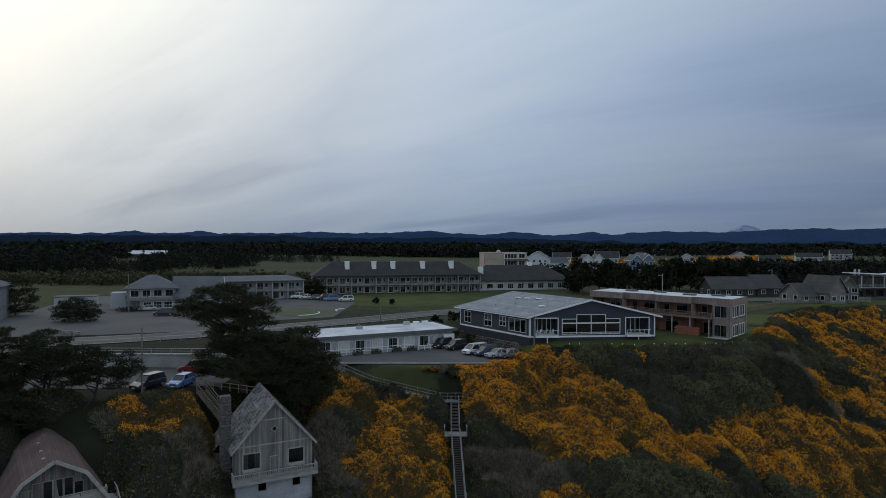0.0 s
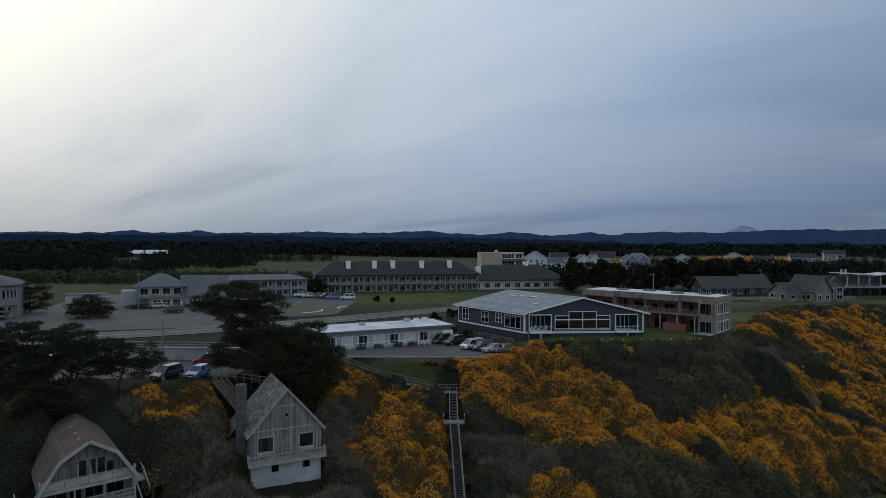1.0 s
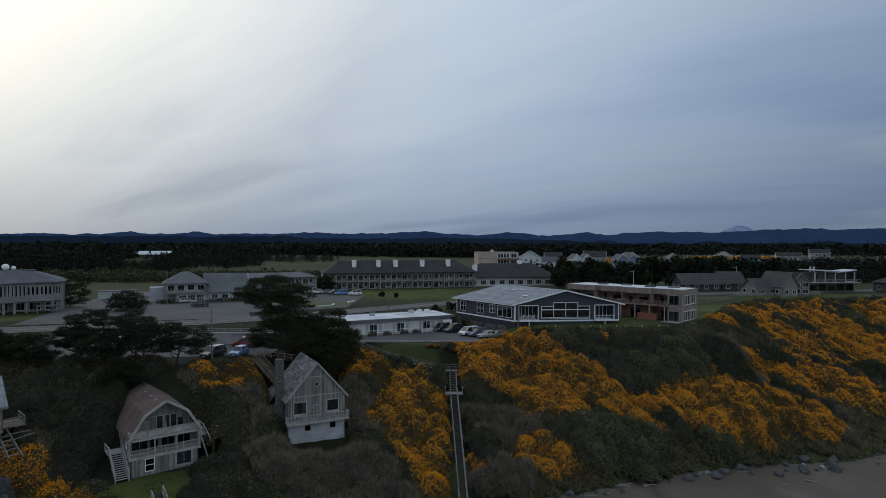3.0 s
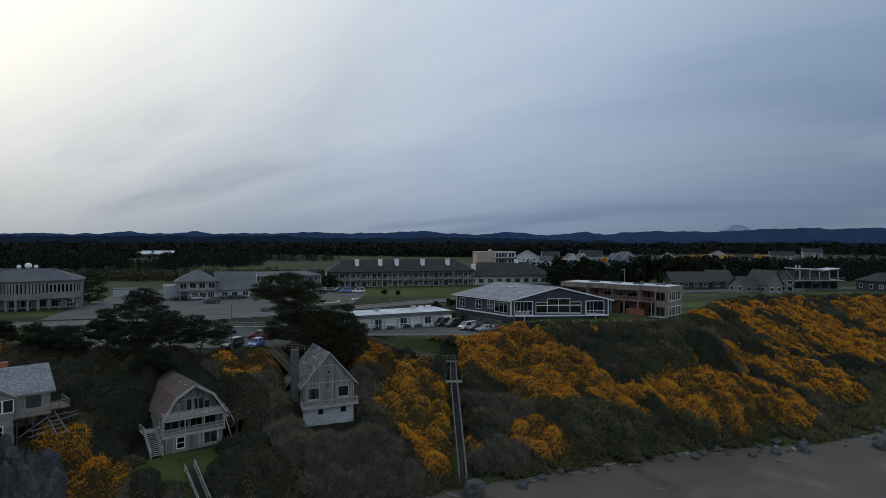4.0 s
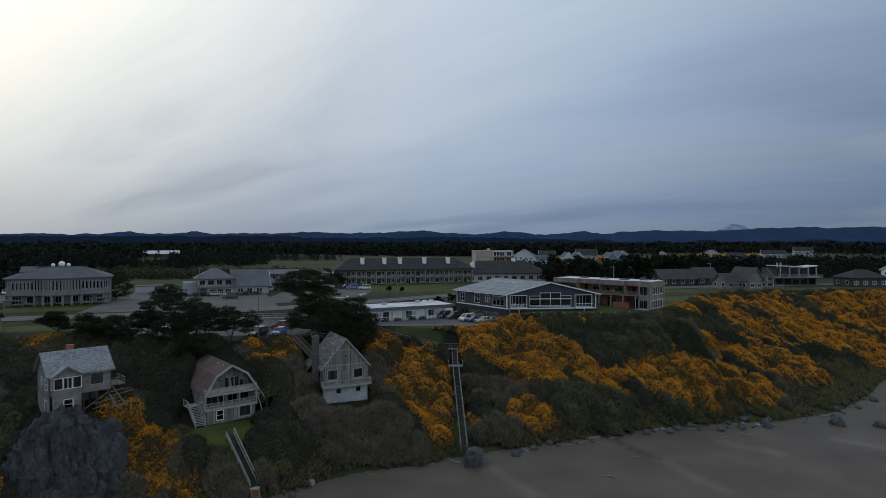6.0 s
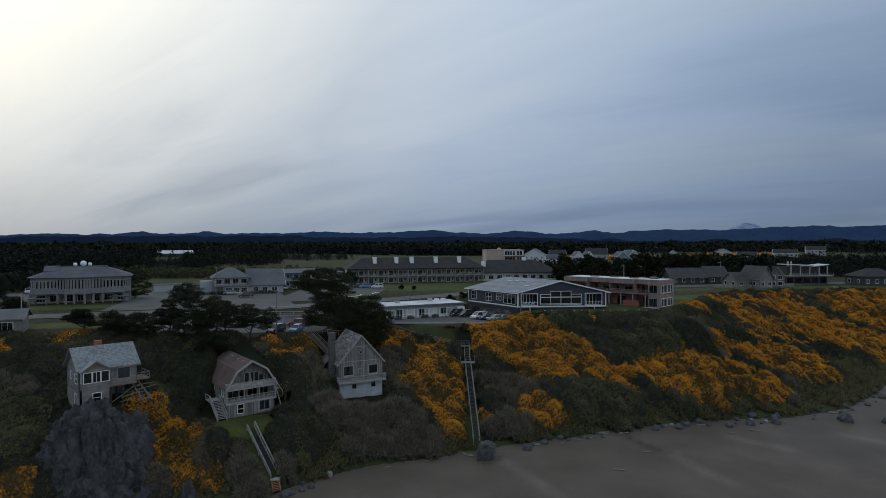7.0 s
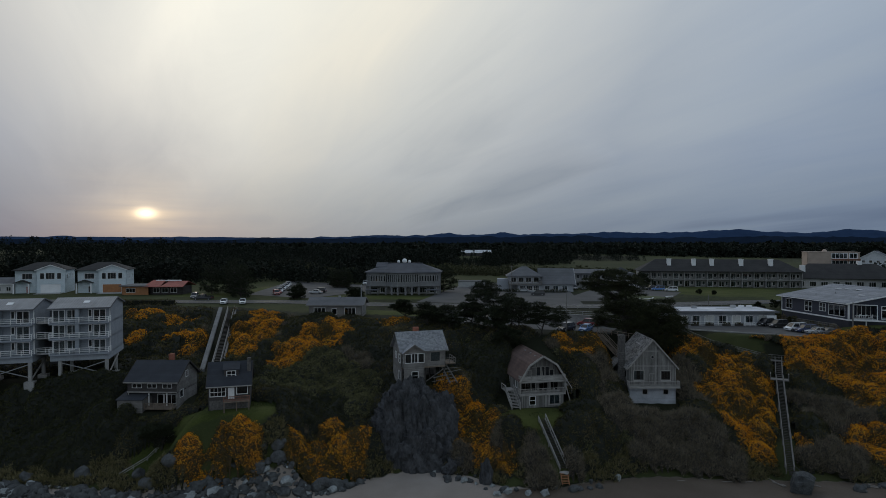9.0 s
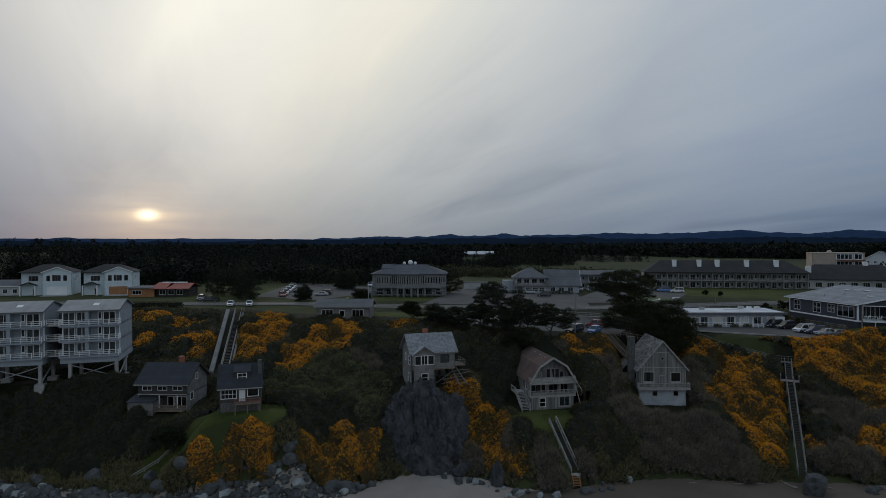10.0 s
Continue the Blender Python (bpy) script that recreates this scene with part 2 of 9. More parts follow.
def surf(name, c, c2=None, rough=0.8, scale=0.7, fine=9.0, bump=0.3, depth=0.03, metal=0.0, rows=None, pitch=0.2, groove=0.1, vary=0.25, stretch=(1, 1, 1)):
    """A worn surface: colour drifting between c and c2 at two scales; rows: the axis along which boards or courses follow one another."""
    m, nt, bsdf = tree_of(name)
    L = nt.links.new
    tc = nt.nodes.new("ShaderNodeTexCoord")
    mp = nt.nodes.new("ShaderNodeMapping")
    L(tc.outputs["Object"], mp.inputs[0])
    mp.inputs["Scale"].default_value = stretch
    c2 = c2 or tuple(v * 0.6 for v in c)
    big, small = noise_node(nt, mp.outputs[0], scale, 5), noise_node(nt, mp.outputs[0], fine, 6, 0.65)
    both = math_node(nt, "ADD", math_node(nt, "MULTIPLY", big, 0.55), math_node(nt, "MULTIPLY", small, 0.45))
    col = ramp_node(nt, both, [(0.36, c2), (0.62, c)])
    height = small
    if rows is not None:
        sep = nt.nodes.new("ShaderNodeSeparateXYZ")
        L(tc.outputs["Object"], sep.inputs[0])
        axis = sep.outputs[rows] if rows < 3 else math_node(nt, "ADD", sep.outputs[0], sep.outputs[1])
        step = math_node(nt, "DIVIDE", axis, pitch)
        cell, part_ = math_node(nt, "FLOOR", step), math_node(nt, "FRACT", step)
        white = nt.nodes.new("ShaderNodeTexWhiteNoise")
        white.noise_dimensions = "1D"
        L(cell, white.inputs["W"])
        tone = math_node(nt, "ADD", math_node(nt, "MULTIPLY", white.outputs["Value"], vary), 1 - vary * 0.6)
        grey = nt.nodes.new("ShaderNodeCombineColor")
        for i in range(3):
            L(tone, grey.inputs[i])
        col = mix_node(nt, 1.0, col, grey.outputs[0], "MULTIPLY")
        gap = math_node(nt, "LESS_THAN", part_, groove)
        col = mix_node(nt, math_node(nt, "MULTIPLY", gap, 0.55), col, tuple(v * 0.35 for v in c2))
        height = math_node(nt, "SUBTRACT", math_node(nt, "MULTIPLY", small, 0.4), gap)
    L(col, bsdf.inputs["Base Color"])
    L(math_node(nt, "ADD", math_node(nt, "MULTIPLY", small, 0.25), rough - 0.12), bsdf.inputs["Roughness"])
    bsdf.inputs["Metallic"].default_value = metal
    if bump:
        bump_node(nt, bsdf, height, bump, depth)
    return m


def glass_material(name="window_glass", tint=(0.02, 0.024, 0.03)):
    """Thin pane: mostly clear, with a mirror-like sheen that grows at a slant."""
    m, nt, bsdf = tree_of(name)
    nt.nodes.remove(bsdf)
    out = nt.nodes["Material Output"]
    gl, tr, mx, fr = (nt.nodes.new(k) for k in ("ShaderNodeBsdfGlossy", "ShaderNodeBsdfTransparent", "ShaderNodeMixShader", "ShaderNodeFresnel"))
    gl.inputs["Roughness"].default_value = 0.03
    tr.inputs[0].default_value = (0.55, 0.6, 0.62, 1)
    fr.inputs[0].default_value = 1.5
    nt.links.new(math_node(nt, "MULTIPLY", fr.outputs[0], 1.6), mx.inputs[0])
    nt.links.new(tr.outputs[0], mx.inputs[1])
    nt.links.new(gl.outputs[0], mx.inputs[2])
    nt.links.new(mx.outputs[0], out.inputs[0])
    return m


def leaf_material(name, stops, rough=0.75, blotch=0.5, spread=0.6):
    """Foliage whose tone differs from tuft to tuft."""
    m, nt, bsdf = tree_of(name)
    geo = nt.nodes.new("ShaderNodeNewGeometry")
    big = noise_node(nt, geo.outputs["Position"], blotch, 3)
    fac = math_node(nt, "ADD", math_node(nt, "MULTIPLY", geo.outputs["Random Per Island"], spread), math_node(nt, "ADD", math_node(nt, "MULTIPLY", big, 1 - spread), 0.0))
    nt.links.new(ramp_node(nt, fac, stops), bsdf.inputs["Base Color"])
    bsdf.inputs["Roughness"].default_value = rough
    bsdf.inputs["Specular IOR Level"].default_value = 0.25
    return m


def ground_material():
    m, nt, bsdf = tree_of("ground")
    L = nt.links.new
    geo = nt.nodes.new("ShaderNodeNewGeometry")
    pos = geo.outputs["Position"]
    n1, n2, n3 = noise_node(nt, pos, 0.09, 6), noise_node(nt, pos, 0.7, 5), noise_node(nt, pos, 6.0, 4, 0.7)

    def attr(a):
        n = nt.nodes.new("ShaderNodeAttribute")
        n.attribute_name = a
        e = math_node(nt, "ADD", n.outputs["Fac"], math_node(nt, "MULTIPLY", math_node(nt, "SUBTRACT", n2, 0.5), 0.7))
        r = nt.nodes.new("ShaderNodeMapRange")
        r.inputs["From Min"].default_value, r.inputs["From Max"].default_value = 0.4, 0.6
        L(e, r.inputs[0])
        return r.outputs[0]

    mixed = math_node(nt, "ADD", math_node(nt, "MULTIPLY", n1, 0.5), math_node(nt, "MULTIPLY", n3, 0.5))
    scrub = ramp_node(nt, mixed, [(0.3, (0.010, 0.012, 0.007)), (0.5, (0.020, 0.022, 0.012)), (0.7, (0.040, 0.038, 0.022))])
    meadow = ramp_node(nt, mixed, [(0.3, (0.022, 0.031, 0.010)), (0.5, (0.046, 0.054, 0.019)), (0.7, (0.070, 0.067, 0.030))])
    lawn = ramp_node(nt, mixed, [(0.34, (0.026, 0.036, 0.009)), (0.5, (0.062, 0.074, 0.018)), (0.66, (0.105, 0.106, 0.036))])
    sand = ramp_node(nt, math_node(nt, "ADD", math_node(nt, "MULTIPLY", n1, 0.7), math_node(nt, "MULTIPLY", n3, 0.3)),
                     [(0.3, (0.22, 0.186, 0.156)), (0.5, (0.30, 0.258, 0.220)), (0.7, (0.40, 0.350, 0.305))])
    col = mix_node(nt, attr("meadow"), scrub, meadow)
    col = mix_node(nt, attr("lawn"), col, lawn)
    sandy = attr("sand")
    col = mix_node(nt, sandy, col, sand)
    wet = attr("wet")
    col = mix_node(nt, wet, col, mix_node(nt, 1.0, col, (0.375, 0.342, 0.305), "MULTIPLY"))
    # channel: darker sand; sheen: wet shine painted as a paler, bluer colour
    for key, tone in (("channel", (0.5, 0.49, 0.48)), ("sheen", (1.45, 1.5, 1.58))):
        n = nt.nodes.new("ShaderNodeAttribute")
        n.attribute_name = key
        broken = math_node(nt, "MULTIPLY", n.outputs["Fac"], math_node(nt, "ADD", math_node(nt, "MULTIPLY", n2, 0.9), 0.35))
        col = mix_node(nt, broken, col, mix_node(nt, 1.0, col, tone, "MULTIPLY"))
    L(col, bsdf.inputs["Base Color"])
    bsdf.inputs["Specular IOR Level"].default_value = 0.15
    L(math_node(nt, "SUBTRACT", 0.95, math_node(nt, "MULTIPLY", wet, 0.42)), bsdf.inputs["Roughness"])
    bump_node(nt, bsdf, math_node(nt, "ADD", n3, n2), 0.5, 0.12)
    return m


M = dict(
    ground=ground_material(),
    asphalt=surf("asphalt", (0.100, 0.097, 0.093), (0.054, 0.053, 0.051), 0.9, 0.12, 3.0, 0.1),
    road=surf("road_asphalt", (0.108, 0.105, 0.100), (0.068, 0.066, 0.063), 0.9, 0.10, 3.0, 0.1),
    concrete=surf("concrete", (0.42, 0.41, 0.39), (0.25, 0.245, 0.235), 0.9, 0.5, 6, 0.2),
    basement=surf("whitewashed_blockwork", (0.50, 0.52, 0.56), (0.27, 0.285, 0.31), 0.9, 0.6, 7, 0.3, rows=2, pitch=0.2, groove=0.06, vary=0.10),
    grey_boards=surf("weathered_grey_boards", (0.31, 0.30, 0.28), (0.115, 0.11, 0.10), 0.9, 0.8, 10, 0.5, rows=3, pitch=0.22, groove=0.13, vary=0.65, stretch=(2, 2, 0.25)),
    pale_boards=surf("weathered_pale_timber", (0.42, 0.40, 0.37), (0.22, 0.21, 0.195), 0.9, 0.8, 10, 0.3, stretch=(1, 1, 3)),
    old_shingle=surf("mossy_cedar_shingle", (0.40, 0.38, 0.36), (0.15, 0.14, 0.13), 0.95, 0.5, 5, 0.7, rows=2, pitch=0.17, groove=0.15, vary=0.35),
    shingle_old=leaf_material("single_old_shingles", [(0.2, (0.10, 0.094, 0.088)), (0.45, (0.24, 0.23, 0.215)), (0.62, (0.33, 0.315, 0.295)), (0.85, (0.44, 0.42, 0.39))], 0.95, 0.45, 0.55),
    shingle_pale=leaf_material("single_pale_shingles", [(0.2, (0.22, 0.228, 0.24)), (0.5, (0.32, 0.33, 0.345)), (0.85, (0.41, 0.42, 0.435))], 0.9, 0.4, 0.5),
    brown_shingle=surf("brown_asphalt_shingle", (0.150, 0.098, 0.082), (0.090, 0.060, 0.051), 0.95, 0.5, 8, 0.3, rows=2, pitch=0.13, groove=0.12, vary=0.2),
    grey_shingle=surf("light_grey_roof_shingle", (0.34, 0.35, 0.37), (0.21, 0.22, 0.235), 0.9, 0.5, 8, 0.3, rows=2, pitch=0.13, groove=0.12, vary=0.25),
    slate_roof=surf("slate_grey_roof_shingle", (0.165, 0.168, 0.175), (0.105, 0.108, 0.112), 0.9, 0.3, 6, 0.3, rows=2, pitch=0.14, groove=0.12, vary=0.2),
    dark_roof=surf("charcoal_roof_shingle", (0.052, 0.050, 0.048), (0.028, 0.027, 0.027), 0.95, 0.3, 6, 0.3, rows=2, pitch=0.15, groove=0.12, vary=0.2),
    blue_roof=surf("blue_black_roof_shingle", (0.050, 0.055, 0.065), (0.030, 0.033, 0.040), 0.95, 0.4, 7, 0.3, rows=2, pitch=0.14, groove=0.12, vary=0.2),
    metal_roof=surf("grey_standing_seam_roof", (0.30, 0.305, 0.31), (0.2, 0.205, 0.21), 0.6, 0.4, 5, 0.4, rows=0, pitch=0.45, groove=0.08, vary=0.12),
    white_roof=surf("white_membrane_roof", (0.72, 0.73, 0.75), (0.42, 0.43, 0.45), 0.8, 0.25, 3, 0.1),
    navy=surf("navy_lap_siding", (0.046, 0.052, 0.075), (0.034, 0.039, 0.058), 0.7, 0.4, 8, 0.4, rows=2, pitch=0.18, groove=0.08, vary=0.12),
    white=surf("white_paint", (0.86, 0.86, 0.85), (0.74, 0.74, 0.73), 0.6, 0.5, 6, 0.08),
    off_white=surf("weathered_white_siding", (0.56, 0.555, 0.54), (0.40, 0.395, 0.38), 0.8, 0.5, 6, 0.2, rows=2, pitch=0.2, groove=0.07, vary=0.1),
    pale_grey=surf("pale_grey_siding", (0.50, 0.505, 0.50), (0.36, 0.365, 0.36), 0.8, 0.5, 6, 0.2, rows=2, pitch=0.2, groove=0.07, vary=0.1),
    white_house=surf("white_lap_siding", (0.70, 0.71, 0.72), (0.56, 0.57, 0.58), 0.7, 0.5, 6, 0.2, rows=2, pitch=0.18, groove=0.07, vary=0.1),
    pale_blue=surf("pale_blue_green_siding", (0.66, 0.74, 0.77), (0.56, 0.63, 0.66), 0.7, 0.5, 6, 0.2, rows=2, pitch=0.18, groove=0.07, vary=0.1),
    blue_house=surf("slate_blue_siding", (0.19, 0.25, 0.34), (0.14, 0.18, 0.25), 0.7, 0.5, 6, 0.2, rows=2, pitch=0.18, groove=0.07, vary=0.1),
    cedar=surf("reddish_cedar_shingle", (0.29, 0.135, 0.088), (0.15, 0.075, 0.052), 0.9, 0.6, 7, 0.4, rows=2, pitch=0.16, groove=0.1, vary=0.3),
    cedar_grey=surf("silvered_cedar_fascia", (0.34, 0.26, 0.215), (0.18, 0.13, 0.108), 0.9, 0.6, 7, 0.4, rows=3, pitch=0.16, groove=0.08, vary=0.25),
    shingle_wall=surf("weathered_shingle_wall", (0.29, 0.275, 0.255), (0.15, 0.14, 0.13), 0.95, 0.7, 8, 0.5, rows=2, pitch=0.16, groove=0.12, vary=0.3),
    dark_wall=surf("dark_brown_shingle_wall", (0.075, 0.068, 0.066), (0.042, 0.038, 0.037), 0.9, 0.7, 8, 0.4, rows=2, pitch=0.16, groove=0.1, vary=0.25),
    cafe_wall=surf("dark_grey_siding", (0.25, 0.25, 0.25), (0.16, 0.16, 0.16), 0.85, 0.5, 6, 0.2, rows=2, pitch=0.2, groove=0.07, vary=0.1),
    cafe_roof=surf("blue_grey_roof", (0.12, 0.125, 0.14), (0.075, 0.078, 0.088), 0.9, 0.3, 6, 0.3, rows=2, pitch=0.14, groove=0.12, vary=0.2),
    tan=surf("tan_stucco", (0.50, 0.40, 0.33), (0.40, 0.32, 0.26), 0.9, 0.4, 5, 0.1),
    inn_wall=surf("grey_beige_siding", (0.36, 0.35, 0.33), (0.25, 0.245, 0.23), 0.9, 0.4, 5, 0.2, rows=2, pitch=0.2, groove=0.07, vary=0.1),
    wood=surf("bare_timber", (0.26, 0.205, 0.155), (0.13, 0.10, 0.078), 0.9, 1.2, 12, 0.3),
    wood_dark=surf("dark_wet_timber", (0.062, 0.054, 0.047), (0.032, 0.028, 0.025), 0.85, 1.2, 12, 0.3),
    wood_grey=surf("silvered_stair_timber", (0.24, 0.225, 0.205), (0.12, 0.113, 0.105), 0.9, 1.2, 12, 0.3),
    orange_wood=surf("new_orange_timber", (0.42, 0.19, 0.08), (0.28, 0.125, 0.055), 0.8, 1.0, 9, 0.2),
    stone=surf("chimney_fieldstone", (0.17, 0.16, 0.15), (0.05, 0.047, 0.044), 0.95, 3.0, 8, 1.0, 0.1),
    rock=surf("sea_stack_rock", (0.086, 0.088, 0.092), (0.007, 0.007, 0.008), 0.85, 0.55, 2.6, 0.6, 0.25, stretch=(1, 1, 0.7)),
    boulder=surf("grey_boulder", (0.105, 0.11, 0.108), (0.020, 0.021, 0.021), 0.85, 0.8, 5, 1.0),
    pale_boulder=surf("pale_boulder", (0.34, 0.36, 0.35), (0.13, 0.14, 0.138), 0.85, 0.8, 5, 0.8),
    red_roof=surf("faded_red_roof", (0.42, 0.12, 0.09), (0.27, 0.09, 0.07), 0.8, 0.6, 6, 0.2, rows=0, pitch=0.4, groove=0.1, vary=0.2),
    worn_roof=surf("worn_brown_grey_roof", (0.088, 0.084, 0.080), (0.052, 0.050, 0.048), 0.95, 0.3, 6, 0.3, rows=2, pitch=0.15, groove=0.12, vary=0.3),
    condo_wall=surf("pale_blue_grey_siding", (0.33, 0.362, 0.395), (0.255, 0.278, 0.305), 0.8, 0.5, 6, 0.2, rows=2, pitch=0.2, groove=0.07, vary=0.1),
    motel_wall=surf("dull_white_blockwork", (0.42, 0.44, 0.47), (0.32, 0.335, 0.36), 0.85, 0.5, 6, 0.2),
    curtain=surf("white_curtain", (0.72, 0.72, 0.69), (0.55, 0.55, 0.53), 0.9, 1.0, 8, 0.1, rows=3, pitch=0.18, groove=0.2, vary=0.15),
    glass=glass_material(),
    rubber=surf("tyre_rubber", (0.018, 0.018, 0.018), (0.012, 0.012, 0.012), 0.9, bump=0),
    chrome=surf("alloy", (0.55, 0.56, 0.57), (0.4, 0.4, 0.41), 0.35, metal=0.9, bump=0),
    car_glass=surf("tinted_car_glass", (0.020, 0.022, 0.025), (0.015, 0.016, 0.018), 0.16, bump=0),
    lamp_lens=surf("headlight_lens", (0.75, 0.76, 0.78), (0.6, 0.6, 0.62), 0.25, bump=0),
    tail_lens=surf("tail_light_lens", (0.35, 0.02, 0.015), (0.25, 0.015, 0.01), 0.3, bump=0),
    bark=surf("grey_bark", (0.075, 0.064, 0.055), (0.032, 0.028, 0.024), 0.95, 2, 14, 0.8, stretch=(1, 1, 0.3)),
    steel=surf("galvanised_steel", (0.42, 0.43, 0.44), (0.3, 0.31, 0.32), 0.5, metal=0.6, bump=0),
    brick_red=surf("red_brick_pile", (0.36, 0.13, 0.08), (0.22, 0.08, 0.05), 0.9, 2, 12, 0.5),
    driftwood=surf("bleached_driftwood", (0.30, 0.27, 0.235), (0.15, 0.135, 0.12), 0.9, 2, 14, 0.5),
    door_dark=surf("dark_door", (0.06, 0.055, 0.05), (0.04, 0.037, 0.034), 0.6, bump=0.05),
    door_red=surf("faded_red_door", (0.34, 0.09, 0.075), (0.25, 0.07, 0.06), 0.6, bump=0.05),
    # undersides of the thickets: shade between the leaves put into the colour
    under=surf("undergrowth_painted_shade", (0.016, 0.018, 0.010), (0.008, 0.009, 0.006), 0.95, 0.8, 6, 0.6),
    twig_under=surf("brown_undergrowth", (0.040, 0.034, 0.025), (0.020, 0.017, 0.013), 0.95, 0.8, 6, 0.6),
    gorse_bloom=leaf_material("gorse_bloom", [(0.2, (0.40, 0.135, 0.008)), (0.42, (0.72, 0.265, 0.009)), (0.62, (0.90, 0.42, 0.016)), (0.85, (0.97, 0.58, 0.05))], 0.7, 0.35, 0.5),
    gorse_green=leaf_material("gorse_spines", [(0.2, (0.038, 0.030, 0.010)), (0.45, (0.095, 0.070, 0.020)), (0.65, (0.17, 0.105, 0.024)), (0.85, (0.25, 0.145, 0.030))], 0.8, 0.4, 0.5),
    gorse_under=surf("gorse_underlayer", (0.066, 0.044, 0.015), (0.024, 0.019, 0.009), 0.95, 0.6, 6, 0.6),
    evergreen=leaf_material("evergreen_leaves", [(0.25, (0.014, 0.017, 0.006)), (0.5, (0.034, 0.037, 0.012)), (0.75, (0.068, 0.066, 0.022))], 0.75, 0.5, 0.4),
    bramble=leaf_material("bramble_leaves", [(0.33, (0.015, 0.017, 0.006)), (0.44, (0.041, 0.041, 0.013)), (0.53, (0.078, 0.069, 0.023)), (0.62, (0.120, 0.098, 0.043)), (0.72, (0.155, 0.122, 0.062))], 0.75, 0.16, 0.14),
    willow=leaf_material("grey_green_shrub", [(0.28, (0.046, 0.047, 0.018)), (0.45, (0.098, 0.097, 0.041)), (0.6, (0.155, 0.148, 0.066)), (0.75, (0.225, 0.208, 0.105))], 0.75, 0.3, 0.28),
    twig=leaf_material("bare_twigs", [(0.2, (0.085, 0.070, 0.048)), (0.5, (0.175, 0.147, 0.103)), (0.8, (0.28, 0.24, 0.17))], 0.9),
    grass_blade=leaf_material("beach_grass", [(0.2, (0.070, 0.066, 0.026)), (0.5, (0.150, 0.132, 0.058)), (0.8, (0.26, 0.222, 0.115))]),
    lawn_blade=leaf_material("lawn_grass", [(0.25, (0.020, 0.036, 0.009)), (0.5, (0.050, 0.074, 0.018)), (0.75, (0.105, 0.115, 0.040))], 0.8, 0.5, 0.45),
    needles=leaf_material("cypress_needles", [(0.2, (0.016, 0.020, 0.009)), (0.5, (0.036, 0.041, 0.017)), (0.8, (0.072, 0.072, 0.031))], 0.8, 0.7, 0.35),
    pine=leaf_material("pine_needles", [(0.2, (0.009, 0.013, 0.0055)), (0.5, (0.019, 0.025, 0.0098)), (0.8, (0.040, 0.044, 0.018))], 0.8, 0.7, 0.35),
    far_wood=leaf_material("distant_forest", [(0.2, (0.0055, 0.0085, 0.0055)), (0.5, (0.0095, 0.0138, 0.008)), (0.8, (0.0165, 0.021, 0.0115))], 0.9, 0.01, 0.25),
    scrub_far=leaf_material("distant_willow_scrub", [(0.2, (0.03281, 0.03351, 0.01545)), (0.5, (0.05468, 0.05586, 0.02528)), (0.8, (0.08019, 0.0798, 0.0351))], 0.9, 0.02),
)


def paint(name, c):
    m, nt, bsdf = tree_of(name)
    tc = nt.nodes.new("ShaderNodeTexCoord")
    n = noise_node(nt, tc.outputs["Object"], 3.0)
    nt.links.new(ramp_node(nt, n, [(0.3, tuple(v * 0.85 for v in c)), (0.7, c)]), bsdf.inputs["Base Color"])
    bsdf.inputs["Roughness"].default_value = 0.28
    bsdf.inputs["Coat Weight"].default_value = 0.5
    return m


# ---- building blocks ----
def part(name, bm, material, parent=None, label=""):
    """Links a bmesh as one mesh object, under its thing or part."""
    bmesh.ops.recalc_face_normals(bm, faces=bm.faces)
    me = bpy.data.meshes.new(name)
    bm.to_mesh(me)
    bm.free()
    for m in material if isinstance(material, (list, tuple)) else [material]:
        me.materials.append(m)
    ob = new(name, me)
    ob.parent = parent
    if label:
        tagged(ob, label)
    return ob


def thing(name, m, label, category, group="", kind=""):
    ob = new(name)
    ob.empty_display_size = 0.5
    ob.matrix_basis = m
    return tagged(ob, label, category, group, kind)


def box(bm, x0, y0, z0, x1, y1, z1, mi=0):
    v = [bm.verts.new(p) for p in ((x0, y0, z0), (x1, y0, z0), (x1, y1, z0), (x0, y1, z0), (x0, y0, z1), (x1, y0, z1), (x1, y1, z1), (x0, y1, z1))]
    for f in ((0, 3, 2, 1), (4, 5, 6, 7), (0, 1, 5, 4), (1, 2, 6, 5), (2, 3, 7, 6), (3, 0, 4, 7)):
        bm.faces.new([v[i] for i in f]).material_index = mi
    return bm


def prism(bm, pts, vec, mi=0):
    """A flat polygon given thickness by vec."""
    vec = Vector(vec)
    a = [bm.verts.new(p) for p in pts]
    b = [bm.verts.new(Vector(p) + vec) for p in pts]
    bm.faces.new(a).material_index = mi
    bm.faces.new(b[::-1]).material_index = mi
    n = len(pts)
    for k in range(n):
        bm.faces.new((a[k], b[k], b[(k + 1) % n], a[(k + 1) % n])).material_index = mi
    return bm


def beam(bm, p, q, w=0.1, h=None, mi=0):
    """A squared timber from p to q."""
    p, q = Vector(p), Vector(q)
    d = (q - p).normalized()
    side = d.cross(Vector((0, 0, 1)))
    side = Vector((1, 0, 0)) if side.length < 1e-3 else side.normalized()
    up = side.cross(d).normalized()
    s, u = side * (w / 2), up * ((h or w) / 2)
    prism(bm, [p - s - u, p + s - u, p + s + u, p - s + u], q - p, mi)
    return bm


